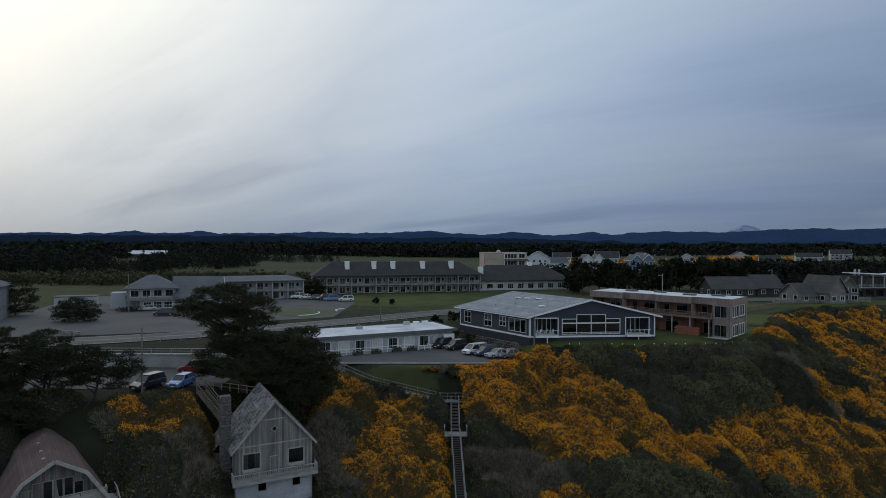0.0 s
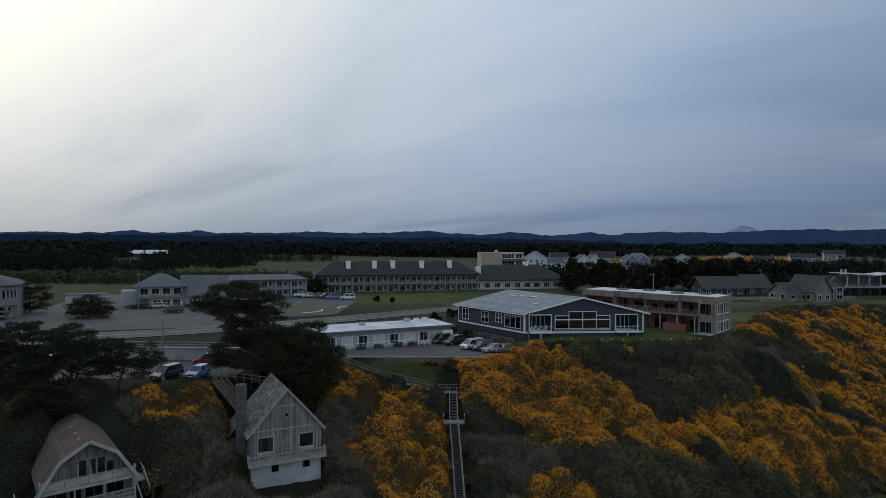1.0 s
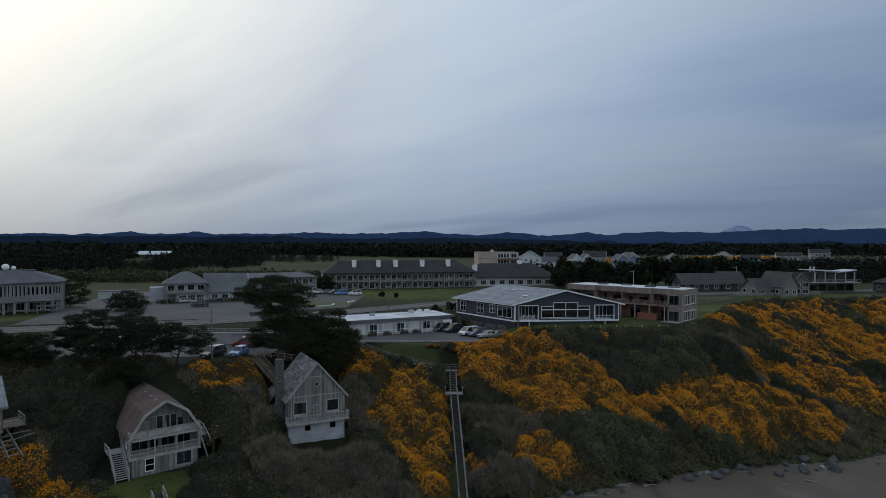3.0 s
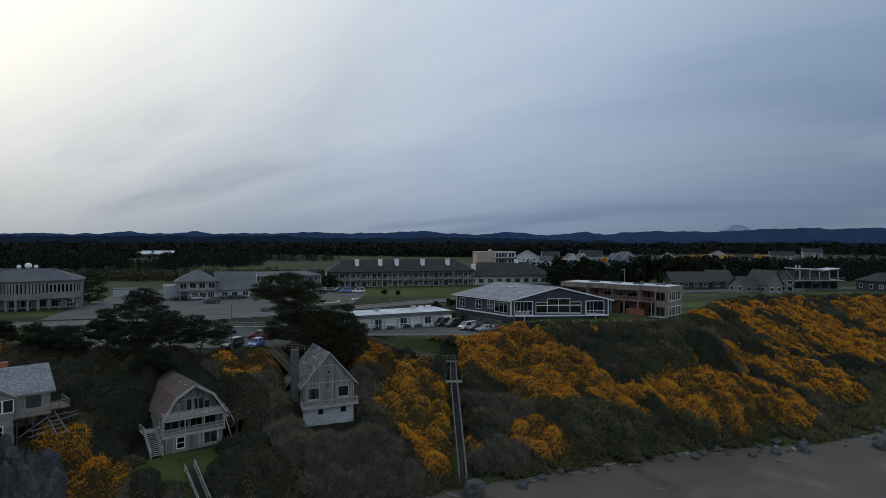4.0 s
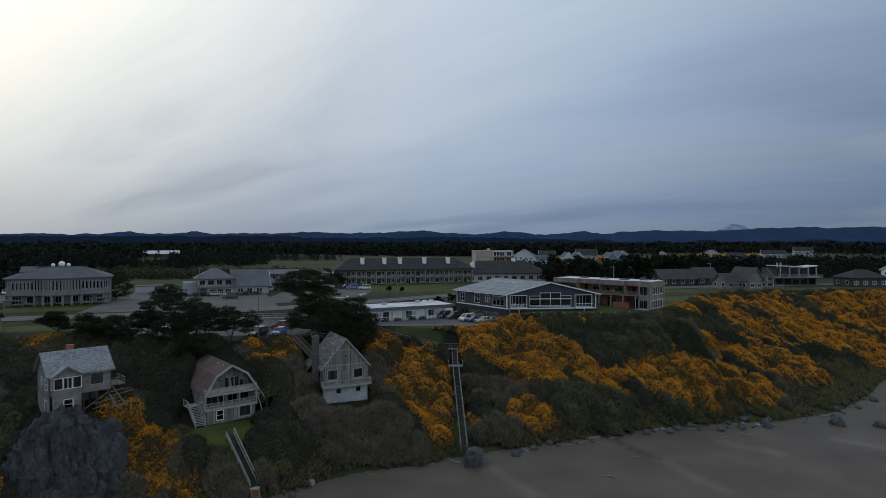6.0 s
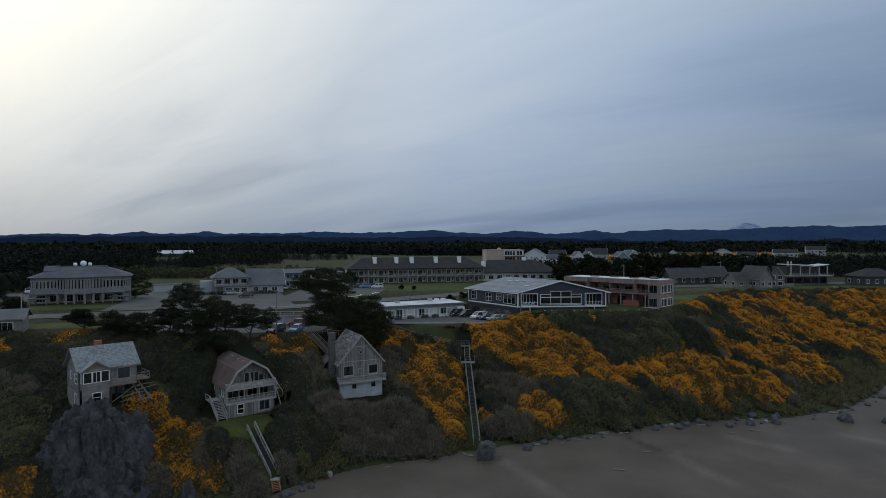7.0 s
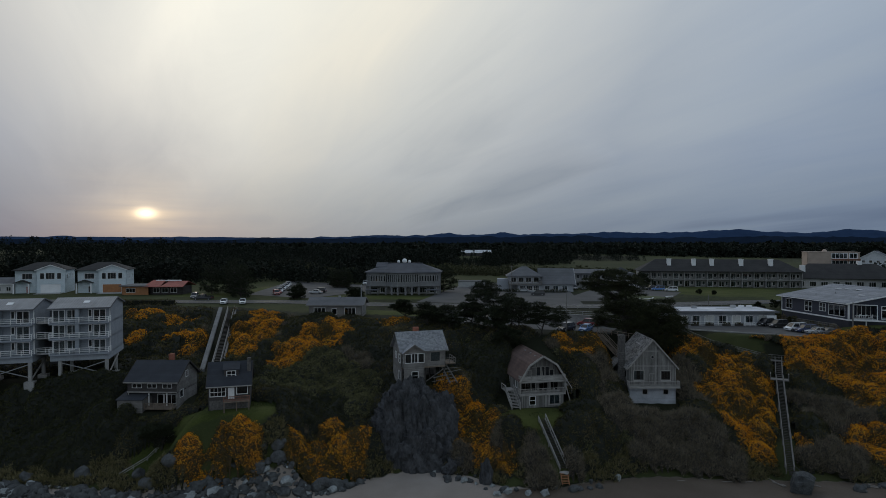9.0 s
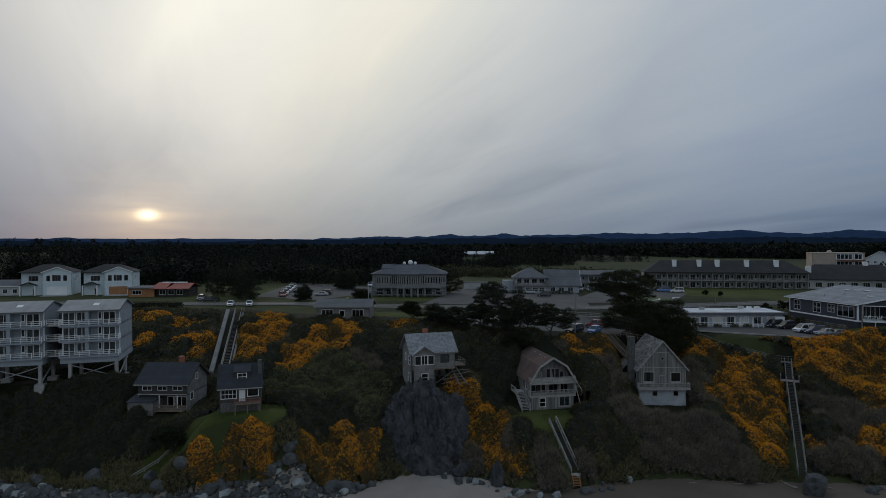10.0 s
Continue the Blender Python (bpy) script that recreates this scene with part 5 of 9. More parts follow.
PINES = ((-56, 72, 7.6, 3.4, 12), (-47, 69, 6.4, 4.2, 12), (-42.5, 71, 5.4, 3.6, 10), (-51, 67, 5.0, 3.4, 10), (-62, 66, 4.8, 3.4, 10), (-68, 67.5, 4.6, 2.8, 8), (-75.5, 70, 3.8, 2.6, 8), (-60, 73.5, 5.0, 3.0, 8),
         (-48, 64, 4.0, 2.6, 8), (-88.0, 15.0, 3.4, 2.6, 8), (-50.5, 73.5, 6.6, 3.4, 12))
for k, (x, y, h, sp, c) in enumerate(PINES):
    tree("shore_pine", x, y, float(ground_z(x, y)), h, plates(50 + k, [(-sp * w0 * (1.2 - 0.3 * (k % 3)), sp * w0 * (0.7 + 0.3 * (k % 3)), h * f, 0.36) for f, w0 in ((1.0, 0.45), (0.86, 0.95), (0.64, 1.15), (0.46, 0.9))]), 60 + k, M["pine"], "windswept dark shore pine on the edge of the bluff", 10000, 0.2, (0.16, 0.45), (0.03, 0.08), (0.9, 0.2), group="shore pines on the bluff edge")
for k, (x, y, h, sp) in enumerate(((-102.5, 140, 8.5, 5.0), (-81.5, 130, 4.2, 5.2), (-150.5, 91, 9.5, 5.0), (-158, 95, 11.5, 5.5), (-164, 101, 10, 4.5), (-146, 138, 7.2, 4.6), (-151, 141, 6.0, 4.2), (-170, 96, 9.0, 4.5), (-112, 100, 3.2, 2.4), (-130.5, 95, 4.0, 2.6), (-172, 108, 8.0, 4.0), (-44, 196, 5.0, 3.6))):
    tree("shore_pine", x, y, float(ground_z(x, y)), h, plates(90 + k, [(-sp * w0, sp * w0, h * f, 0.45) for f, w0 in ((0.98, 0.35), (0.84, 0.7), (0.68, 0.9), (0.52, 1.0), (0.36, 1.0), (0.2, 0.9), (0.06, 0.7))]), 95 + k, M["pine"], "rounded dark evergreen standing beside the car park", 7000, 0.22, (0.22, 0.5), (0.05, 0.12), group="evergreens round the car parks")
# bushy grove behind the houses on the right
r_ = random.Random(5)
for k in range(38):
    u = r_.random()
    x, y = 44 + 60 * u + r_.uniform(-6, 6), 196 + 22 * r_.random() + 14 * u
    h = r_.uniform(8, 12)
    tree("shore_pine", x, y, 20.5, h, random_clumps(200 + k, h, r_.uniform(3.5, 5.5), 8, 0.2, 0.6), 230 + k, M["pine"], "dark rounded pine in a grove behind the houses", 1100, 0.25, (0.5, 1.1), (0.2, 0.42), group="pine grove behind the houses")
for k, (x, y, h, sp) in enumerate(((1.0, 133, 2.2, 1.6), (4.0, 134, 2.4, 1.8), (7.5, 133, 2.0, 1.6), (-2.5, 131, 1.5, 1.3), (10.5, 131, 1.8, 1.5), (-21, 172, 1.5, 1.0), (-16, 170, 1.4, 0.9))):
    tree("hedge_shrub", x, y, 20.4, h, random_clumps(300 + k, h, sp, 6, 0.2, 0.8), 310 + k, M["pine"], "clipped dark evergreen shrub on the lawn", 700, 0.08, (0.2, 0.4), (0.08, 0.18), category="shrub", group="shrubs by the road")


# ---- far woods and hills ----
def woods(name, label, spots, n, height, material, seed, slender=0.32, blades=26, peak=0.75, size=1.0, gap=None):
    """Many small crowns on the plain; each is a ragged heap of leafy sprays, narrower towards its top."""
    rng = np.random.RandomState(seed)
    V = []
    for cx, cy, rx, ry, share, scale in spots:
        m = int(n * share)
        a, q = rng.uniform(0, 6.283, m), np.sqrt(rng.uniform(0, 1, m))
        X, Y = cx + rx * q * np.cos(a), cy + ry * q * np.sin(a)
        H = rng.uniform(*height, m) * scale * rng.uniform(0.75, 1.15, m)
        if gap:                              # a ride left open towards the shed
            H = np.where(np.abs(np.degrees(np.arctan2(-X, Y + 40)) - gap[0]) < gap[1], np.minimum(H, gap[2]), H)
        C = np.repeat(np.stack([X, Y, ground_z(X, Y)], -1), blades, 0)
        H = np.repeat(H, blades)
        R = H * slender * np.repeat(rng.uniform(0.7, 1.3, m), blades)
        k = len(H)
        f = rng.uniform(0.0, 1.0, k)
        a = rng.uniform(0, 6.283, k)
        out = R * (1 - peak * f ** 1.6) * rng.uniform(0.55, 1.05, k)
        P = C + np.stack([out * np.cos(a), out * np.sin(a), H * (0.04 + 0.9 * f)], -1)
        D = np.stack([np.cos(a), np.sin(a), rng.uniform(-0.3, 0.9, k)], -1) + rng.normal(0, 0.45, (k, 3))
        D /= np.linalg.norm(D, axis=1)[:, None]
        W = np.cross(D, rng.normal(0, 1, (k, 3)))
        W /= np.linalg.norm(W, axis=1)[:, None]
        ln, wd = size * R * rng.uniform(0.35, 0.8, k), size * R * rng.uniform(0.25, 0.55, k)
        P = P - D * (0.4 * ln)[:, None]
        V.append(np.stack([P - W * wd[:, None], P + W * wd[:, None], P + D * ln[:, None]], 1).reshape(-1, 3))
    V = np.concatenate(V)
    me = raw_mesh(name, V, np.arange(len(V)).reshape(-1, 3), [material])
    return tagged(new(name, me), label, "woods", kind="stuff")


woods("forest", "dark conifer forest across the plain", [(-700, 700, 500, 220, 0.20, 1.0), (-200, 900, 500, 200, 0.16, 1.0), (300, 950, 520, 170, 0.14, 1.0), (800, 900, 450, 200, 0.10, 1.0), (-560, 660, 240, 90, 0.12, 1.0), (-60, 790, 260, 60, 0.16, 1.1)], 7000, (6, 11), M["far_wood"], 41, 0.5, 20, 0.75, 1.0)
woods("near_forest", "tall black-green conifers beyond the road", [(-330, 190, 70, 60, 0.22, 1.25), (-400, 130, 80, 80, 0.2, 1.35), (-300, 262, 70, 40, 0.18, 1.05), (-460, 230, 110, 90, 0.2, 1.4), (-560, 60, 120, 90, 0.2, 1.5)], 1000, (9, 16), M["far_wood"], 46, 0.27, 150, 0.9, 0.24)
woods("mid_forest", "dark ragged pine wood behind the restaurant", [(-215, 330, 60, 36, 0.2, 0.95), (-285, 360, 80, 50, 0.22, 1.0), (-190, 410, 55, 60, 0.2, 0.85), (-260, 480, 90, 90, 0.2, 0.85), (-380, 420, 110, 90, 0.2, 1.0), (-160, 560, 60, 50, 0.1, 0.7)], 1700, (6.5, 12.5), M["far_wood"], 47, 0.32, 76, 0.85, 0.42, (26.2, 1.3, 4.0))
woods("forest_far", "far dark forest below the hills", [(-1200, 1900, 1500, 500, 0.34, 1.0), (400, 2000, 1400, 500, 0.33, 1.0), (1700, 1700, 1100, 500, 0.2, 1.0), (-2200, 900, 900, 600, 0.2, 1.0)], 3200, (6, 12), M["far_wood"], 42, 1.8, 14)
woods("willow_scrub", "olive-grey willow scrub behind the car parks", [(-150, 262, 100, 26, 0.40, 1.0), (-240, 215, 60, 40, 0.2, 1.0), (-330, 260, 90, 60, 0.15, 1.2), (-60, 285, 60, 12, 0.12, 0.7), (150, 330, 120, 18, 0.06, 0.8)], 2400, (2.2, 4.4), M["scrub_far"], 43, 0.6, 44, 0.35, 0.5)
woods("town_trees", "dark pines between the houses of the town", [(62, 262, 22, 12, 0.06, 0.9), (150, 300, 36, 24, 0.18, 1.0), (228, 305, 46, 26, 0.22, 0.9), (165, 255, 60, 14, 0.10, 0.6), (200, 350, 60, 26, 0.10, 0.7), (240, 285, 90, 36, 0.22, 0.75), (400, 420, 180, 120, 0.16, 0.6), (-240, 160, 45, 36, 0.16, 0.9), (-170, 170, 36, 20, 0.10, 0.8),
                                                                  (600, 500, 300, 200, 0.14, 0.7), (-290, 130, 60, 40, 0.2, 1.1), (-215, 235, 26, 18, 0.06, 1.1)], 1700, (5, 10.5), M["far_wood"], 44, 0.45, 64, 0.75, 0.42)
woods("gorse_far", "distant orange gorse patches on the plain", [(75, 430, 26, 8, 0.3, 1.0), (130, 520, 60, 10, 0.4, 1.0), (270, 560, 60, 12, 0.2, 1.0)], 300, (2.0, 3.6), M["gorse_bloom"], 45, 0.8)


def hills(name, label, dist, base, tall, seed, colour, lift, tilt=0.0, peaks=(), fade=0.0):
    """A long range of low hills standing across the view, with peaks (degrees to the left, half width, height)."""
    ang = np.linspace(radians(-75), radians(120), 1700)     # from right to left
    r = np.random.RandomState(seed)
    h = np.zeros_like(ang)
    for k in range(12):
        f = 5 * 1.7 ** k
        h += np.sin(f * ang + r.uniform(0, 6.28)) / (1.36 ** k)
    h = (h - h.min()) / (h.max() - h.min())
    h = h + 0.07 * np.interp(ang * 130, np.arange(-400, 400), r.uniform(-1, 1, 800))
    top = base + tall * h * (1 - tilt * smooth((ang - 0.62) / 0.2))
    top = top * (1 - fade * smooth((-ang - 0.02) / 0.3))
    colour.node_tree.nodes["Principled BSDF"].inputs["Specular IOR Level"].default_value = 0.0
    for a, w, up in peaks:
        top = top + up * np.exp(-np.abs((np.degrees(ang) - a) / w) ** 1.6)
    rows_ = []
    for f, back in ((0.0, 0.0), (0.3, 0.2), (0.5, 0.4), (0.7, 0.6), (0.86, 0.8), (1.0, 1.0), (0.6, 1.6)):
        d = dist + back * dist * 0.06
        folds = 9 * np.sin(37 * ang + 9 * f + seed) + 7 * np.sin(83 * ang - 5 * f + seed)
        rows_.append(np.stack([-np.sin(ang) * d, np.cos(ang) * d, lift + top * f + folds * (0 < f < 0.9)], -1))
    P = np.stack(rows_)
    n, m = P.shape[:2]
    i = (np.arange(n - 1)[:, None] * m + np.arange(m - 1)).ravel()
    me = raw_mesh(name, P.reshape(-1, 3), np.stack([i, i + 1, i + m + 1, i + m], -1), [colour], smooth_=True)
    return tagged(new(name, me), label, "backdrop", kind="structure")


PEAKS = ((-34, 9, 30), (-19, 6, 10), (-6, 1.6, 28), (-13.3, 1.3, 24), (-19, 2.5, 14), (-31, 3.5, 26), (-36, 2, 18), (28, 1.8, 22), (23, 0.5, 12), (12, 2.2, 20), (2, 2.2, 22), (36, 2.5, 16))
# distance haze is painted into the bluish base colours of these ranges
hills("backdrop_hills", "long range of blue hazy hills on the horizon", 4300, 48, 46, 5, surf("hills_painted_haze", (0.034, 0.060, 0.118), (0.025, 0.046, 0.092), 1.0, 0.004, 0.02, 0), 20, 0.75, PEAKS)
hills("backdrop_foothills", "dark blue-green foothills before the range", 3300, 34, 30, 9, surf("foothills_painted_haze", (0.016, 0.026, 0.045), (0.011, 0.018, 0.032), 1.0, 0.004, 0.02, 0), 12, 0.3, fade=0.45)
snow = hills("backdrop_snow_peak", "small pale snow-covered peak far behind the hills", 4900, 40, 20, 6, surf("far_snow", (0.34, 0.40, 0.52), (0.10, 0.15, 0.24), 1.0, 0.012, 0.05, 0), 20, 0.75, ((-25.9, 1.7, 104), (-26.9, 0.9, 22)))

# ---- houses on the bluff ----
def floor_slab(house, x0, x1, y0, y1, z, t=0.2, material=None, name="floor_slab"):
    return part(name, box(bmesh.new(), x0, y0, z - t, x1, y1, z), material or M["wood_dark"], house)


def grey_house():
    h = thing("grey_house", pose(-19.8, 68.3, 8.0, 0, 0, 28), "weathered grey board cottage with steep shingle roof and stone chimney", "house")
    W, D, mid, eave, ridge = 4.4, 9.0, 3.3, 6.9, 11.9
    # whitewashed basement
    w = Wall(h, (-W, 0), (W, 0), -1.5, mid, M["basement"], name="basement_wall")
    for u in (2.6, 6.5):
        w.window(u, u + 0.85, 1.75, 2.6, frame=M["pale_boards"], trim=0.07)
    w.done()
    for p, q in (((W, 0), (W, D)), ((W, D), (-W, D)), ((-W, D), (-W, 0))):
        Wall(h, p, q, -1.5, mid, M["basement"], name="basement_wall").done()
    floor_slab(h, -W, W, 0, D, mid)
    # boarded front with its gable
    w = Wall(h, (-W, 0.004), (W, 0.004), mid, eave, M["grey_boards"])
    w.window(0.95, 2.75, mid + 1.15, mid + 2.85, 1, 1, M["pale_boards"], 0.14, curtain=True)
    w.window(6.05, 7.75, mid + 1.15, mid + 2.75, 1, 1, M["pale_boards"], 0.14)
    w.door(3.95, 4.85, mid + 0.05, mid + 2.2, M["grey_boards"], M["pale_boards"])
    w.done(ridge - eave - 0.1)
    # diamond light and bands
    bm = prism(bmesh.new(), [(-0.42, -0.03, 8.7), (0, -0.03, 8.28), (0.42, -0.03, 8.7), (0, -0.03, 9.12)], (0, 0.04, 0))
    d = part("diamond_window", bm, M["pale_boards"], h)
    part("pane", prism(bmesh.new(), [(-0.3, -0.045, 8.7), (0, -0.045, 8.4), (0.3, -0.045, 8.7), (0, -0.045, 9.0)], (0, 0.012, 0)), M["car_glass"], d)
    for z in (eave + 0.05, 9.75):
        half = W * (ridge - z) / (ridge - eave) if z > eave + 1 else W
        part("trim_band", box(bmesh.new(), -half, -0.035, z, half, 0.0, z + 0.14), M["pale_boards"], h)
    part("sill_box", box(bmesh.new(), -W + 0.85, -0.28, mid + 0.82, -W + 2.85, 0.0, mid + 1.0), M["pale_boards"], h)
    part("sill_box", box(bmesh.new(), -W + 5.95, -0.28, mid + 0.82, -W + 7.85, 0.0, mid + 1.0), M["pale_boards"], h)
    for p, q in (((W, 0), (W, D)), ((-W, D), (-W, 0))):
        w = Wall(h, p, q, mid, eave, M["grey_boards"])
        w.window(6.4, 7.5, mid + 1.2, mid + 2.5, 1, 1, M["pale_boards"])
        w.done()
    Wall(h, (W, D), (-W, D), mid, eave, M["grey_boards"]).done(ridge - eave - 0.1)
    # the roof, with lifted courses and a lower tail at the back
    for q in gable_roof(h, -W, W, 0, D, eave, ridge, "y", M["old_shingle"], 0.42, 0.16, M["pale_boards"]):
        pass
    k = (ridge - eave) / W
    over, up = 0.42, 0.165
    for sgn in (-1, 1):
        shingle_field(h, (sgn * (W + over), -over, eave - over * k + up), (sgn * (W + over), 9.0 + over, eave - over * k + up), (0, 9.0 + over, ridge + up), (0, -over, ridge + up), M["shingle_old"], 0.32, 5 + sgn, 0.07)
    for y0, y1, x in ((2.6, 5.4, -1.2), (4.6, 7.4, -2.3), (6.0, 8.8, -3.0), (1.0, 3.6, 1.7), (5.0, 8.4, 2.6), (2.4, 4.2, -3.6), (6.8, 9.1, -1.0)):
        z = ridge + 0.17 - abs(x) * k
        sgn = 1 if x > 0 else -1
        bm = prism(bmesh.new(), [(x, y0, z + 0.05), (x, y1, z + 0.06), (x + sgn * 0.3, y1, z + 0.06 - 0.3 * k), (x + sgn * 0.3, y0, z + 0.05 - 0.3 * k)], (0, 0, 0.07))
        part("lifted_shingles", bm, M["old_shingle"], h)
    bm = bmesh.new()
    roof_plane(bm, (-W - 2.4, 9.6, eave - 2.3), (-W - 2.4, 5.4, eave - 2.3), (-W - 0.3, 5.4, eave + 0.1), (-W - 0.3, 9.6, eave + 0.1))
    part("lean_to_roof", bm, M["old_shingle"], h)
    Wall(h, (-W - 2.0, 5.7), (-W, 5.7), -1.0, eave - 2.0, M["grey_boards"]).done()
    w = Wall(h, (-W - 2.0, 9.3), (-W - 2.0, 5.7), -1.0, eave - 2.0, M["grey_boards"])
    w.window(1.2, 2.2, 2.6, 3.8)
    w.done()
    # fieldstone chimney against the side
    rng = random.Random(2)
    stack = part("chimney", box(bmesh.new(), -W - 1.12, 2.6 - 0.42, -1.2, -W - 0.05, 2.6 + 0.42, 12.2), M["stone"], h, "rough fieldstone chimney")
    z = -1.2
    while z < 12.2:
        s = 0.72 if z < 4 else 0.56
        dz = rng.uniform(0.28, 0.45)
        y = 2.6 - s
        while y < 2.6 + s - 0.12:
            wy = min(rng.uniform(0.3, 0.62), 2.6 + s - y)
            bm = box(bmesh.new(), -W - 1.25 - rng.uniform(-0.06, 0.07), y + 0.015, z + 0.015, -W - 0.06, y + wy - 0.015, z + dz - 0.015)
            bmesh.ops.bevel(bm, geom=bm.edges[:], offset=0.05, segments=1, affect="EDGES")
            part("stone", bm, M["stone"], stack)
            y += wy
        z += dz
    # balcony across the front
    deck = part("balcony_deck", box(bmesh.new(), -W - 0.3, -1.12, mid - 0.1, W + 0.3, 0.0, mid - 0.025), M["pale_boards"], h)
    for k in range(9):
        part("deck_board", box(bmesh.new(), -W - 0.35, -1.15 + k * 0.14, mid - 0.02, W + 0.35, -1.15 + k * 0.14 + 0.125, mid + 0.06), M["pale_boards"], deck)
    bm = bmesh.new()
    for x in (-W - 0.2, -1.5, 1.5, W + 0.2):
        box(bm, x - 0.06, -1.1, mid - 0.24, x + 0.06, 0.0, mid - 0.03)
    box(bm, -W - 0.38, -1.2, mid - 0.22, W + 0.38, -1.14, mid + 0.1)
    part("balcony_frame", bm, M["pale_boards"], h)
    railing(h, [(-W - 0.3, 0, mid + 0.06), (-W - 0.3, -1.1, mid + 0.06), (W + 0.3, -1.1, mid + 0.06), (W + 0.3, 0, mid + 0.06)], 0.95, M["pale_boards"], 2.2, 0.22)
    return h


def brown_house():
    h = thing("gambrel_house", pose(-36.9, 55.5, 8.2, 0, 0, 39), "grey timber beach house with brown gambrel roof and two decks", "house")
    W, D, f1, f2 = 4.15, 12.2, 2.5, 4.85
    prof = [(-W - 0.35, 4.75), (-W + 1.55, 7.75), (0, 9.35), (W - 1.55, 7.75), (W + 0.35, 4.75)]
    # ground floor
    w = Wall(h, (-W, 0), (W, 0), -1.0, f1, M["grey_boards"])
    w.window(1.75, 2.75, 0.55, 2.05, 1, 2)
    w.window(5.55, 7.35, 0.55, 2.15, 2, 1, M["pale_boards"], 0.28, curtain="blind")
    w.done()
    w = Wall(h, (-W, D), (-W, 0), -1.0, 4.9, M["grey_boards"])
    w.opening(D - 1.3, D - 0.1, f1 + 0.2, 4.6)
    w.window(D - 3.0, D - 2.1, 3.3, 4.5)
    w.window(4.0, 5.2, 3.3, 4.5)
    w.done()
    Wall(h, (W, 0), (W, D), -1.0, 4.9, M["grey_boards"]).done()
    Wall(h, (W, D), (-W, D), -1.0, 4.9, M["grey_boards"]).done(4.3, shape=[(0, 0), (2 * W, 0), (2 * W - 1.55, 2.7), (W, 4.25), (1.55, 2.7)])
    floor_slab(h, -W, W, 0, D, f1)
    floor_slab(h, -W, W, 1.4, D, f2)
    # first floor, set back behind its deck
    w = Wall(h, (-W, 1.4), (W, 1.4), f1, f2, M["grey_boards"])
    for u0, u1, n in ((0.4, 2.3, 2), (2.6, 3.6, 1), (4.0, 5.6, 2), (6.0, 7.6, 2)):
        w.window(u0, u1, f1 + 0.3, f1 + 2.05, n, 1, M["wood_grey"], 0.06)
    w.done()
    # loft, glazed under the gable
    w = Wall(h, (-W + 0.05, 1.1), (W - 0.05, 1.1), f2, f2 + 0.05, M["grey_boards"])
    w.done(4.3, shape=[(0, 0), (2 * W - 0.1, 0), (2 * W - 1.5, 2.75), (W, 4.3), (1.5, 2.75)])
    for k, u in enumerate((-2.55, -1.7, -0.85, 0.0, 0.85, 1.7)):
        top = f2 + (2.25 if 0 < k < 5 else 1.7)
        bm = bmesh.new()
        for a in ((u, f2 + 0.12, u + 0.06, top), (u + 0.76, f2 + 0.12, u + 0.82, top), (u, top, u + 0.82, top + 0.07), (u, f2 + 0.05, u + 0.82, f2 + 0.13)):
            box(bm, a[0], 1.0, a[1], a[2], 1.09, a[3])
        win = part("window", bm, M["pale_boards"], h)
        part("pane", box(bmesh.new(), u + 0.06, 1.05, f2 + 0.13, u + 0.76, 1.07, top), M["car_glass"], win)
        if k in (0, 1, 3):
            part("curtain", prism(bmesh.new(), [(u + 0.08, 1.02, f2 + 0.15), (u + (0.5 if k == 3 else 0.72), 1.02, f2 + 0.15), (u + (0.25 if k == 3 else 0.72), 1.02, top), (u + 0.08, 1.02, top)], (0, 0.02, 0)), M["grey_boards"], win)
    # gambrel roof
    for k in range(4):
        (xa, za), (xb, zb) = prof[k], prof[k + 1]
        bm = bmesh.new()
        prism(bm, [(xa, -0.5, za), (xa, D + 0.4, za), (xb, D + 0.4, zb), (xb, -0.5, zb)], (0, 0, 0.16))
        part("roof_slope", bm, M["brown_shingle"], h)
        bm = beam(bmesh.new(), (xa, -0.53, za + 0.02), (xb, -0.53, zb + 0.02), 0.08, 0.34)
        part("bargeboard", bm, M["pale_boards"], h)
    for y in (1.8, 4.4, 7.4):
        part("roof_vent", box(bmesh.new(), -0.85, y, 9.0, -0.5, y + 0.3, 9.16), M["steel"], h)
    # decks
    for z, out in ((f1, -0.12), (f2, -0.12)):
        deck = part("deck", box(bmesh.new(), -W - 0.15, out + 0.02, z - 0.12, W + 0.2, out + 1.42, z - 0.035), M["pale_boards"], h)
        for k in range(10):
            part("deck_board", box(bmesh.new(), -W - 0.2, out + k * 0.145, z - 0.03, W + 0.25, out + k * 0.145 + 0.13, z + 0.02), M["pale_boards"], deck)
        bm = box(bmesh.new(), -W - 0.25, out - 0.05, z - 0.3, W + 0.3, out, z + 0.03)
        for x in (-W, -1.4, 1.4, W):
            box(bm, x - 0.07, out, z - 0.26, x + 0.07, 1.2, z - 0.04)
        part("deck_frame", bm, M["pale_boards"], h)
    railing(h, [(-W - 0.15, 1.2, f1), (-W - 0.15, -0.1, f1), (W + 0.2, -0.1, f1), (W + 0.2, 1.2, f1)], 0.95, M["pale_boards"], 2.0, 0.24)
    railing(h, [(-W - 0.15, 0.6, f2), (-W - 0.15, -0.1, f2), (W + 0.2, -0.1, f2), (W + 0.2, 0.6, f2)], 0.95, M["pale_boards"], 2.0, 0.24)
    for k in range(4):
        a = -W - 0.12 + k * (2 * W + 0.28) / 4
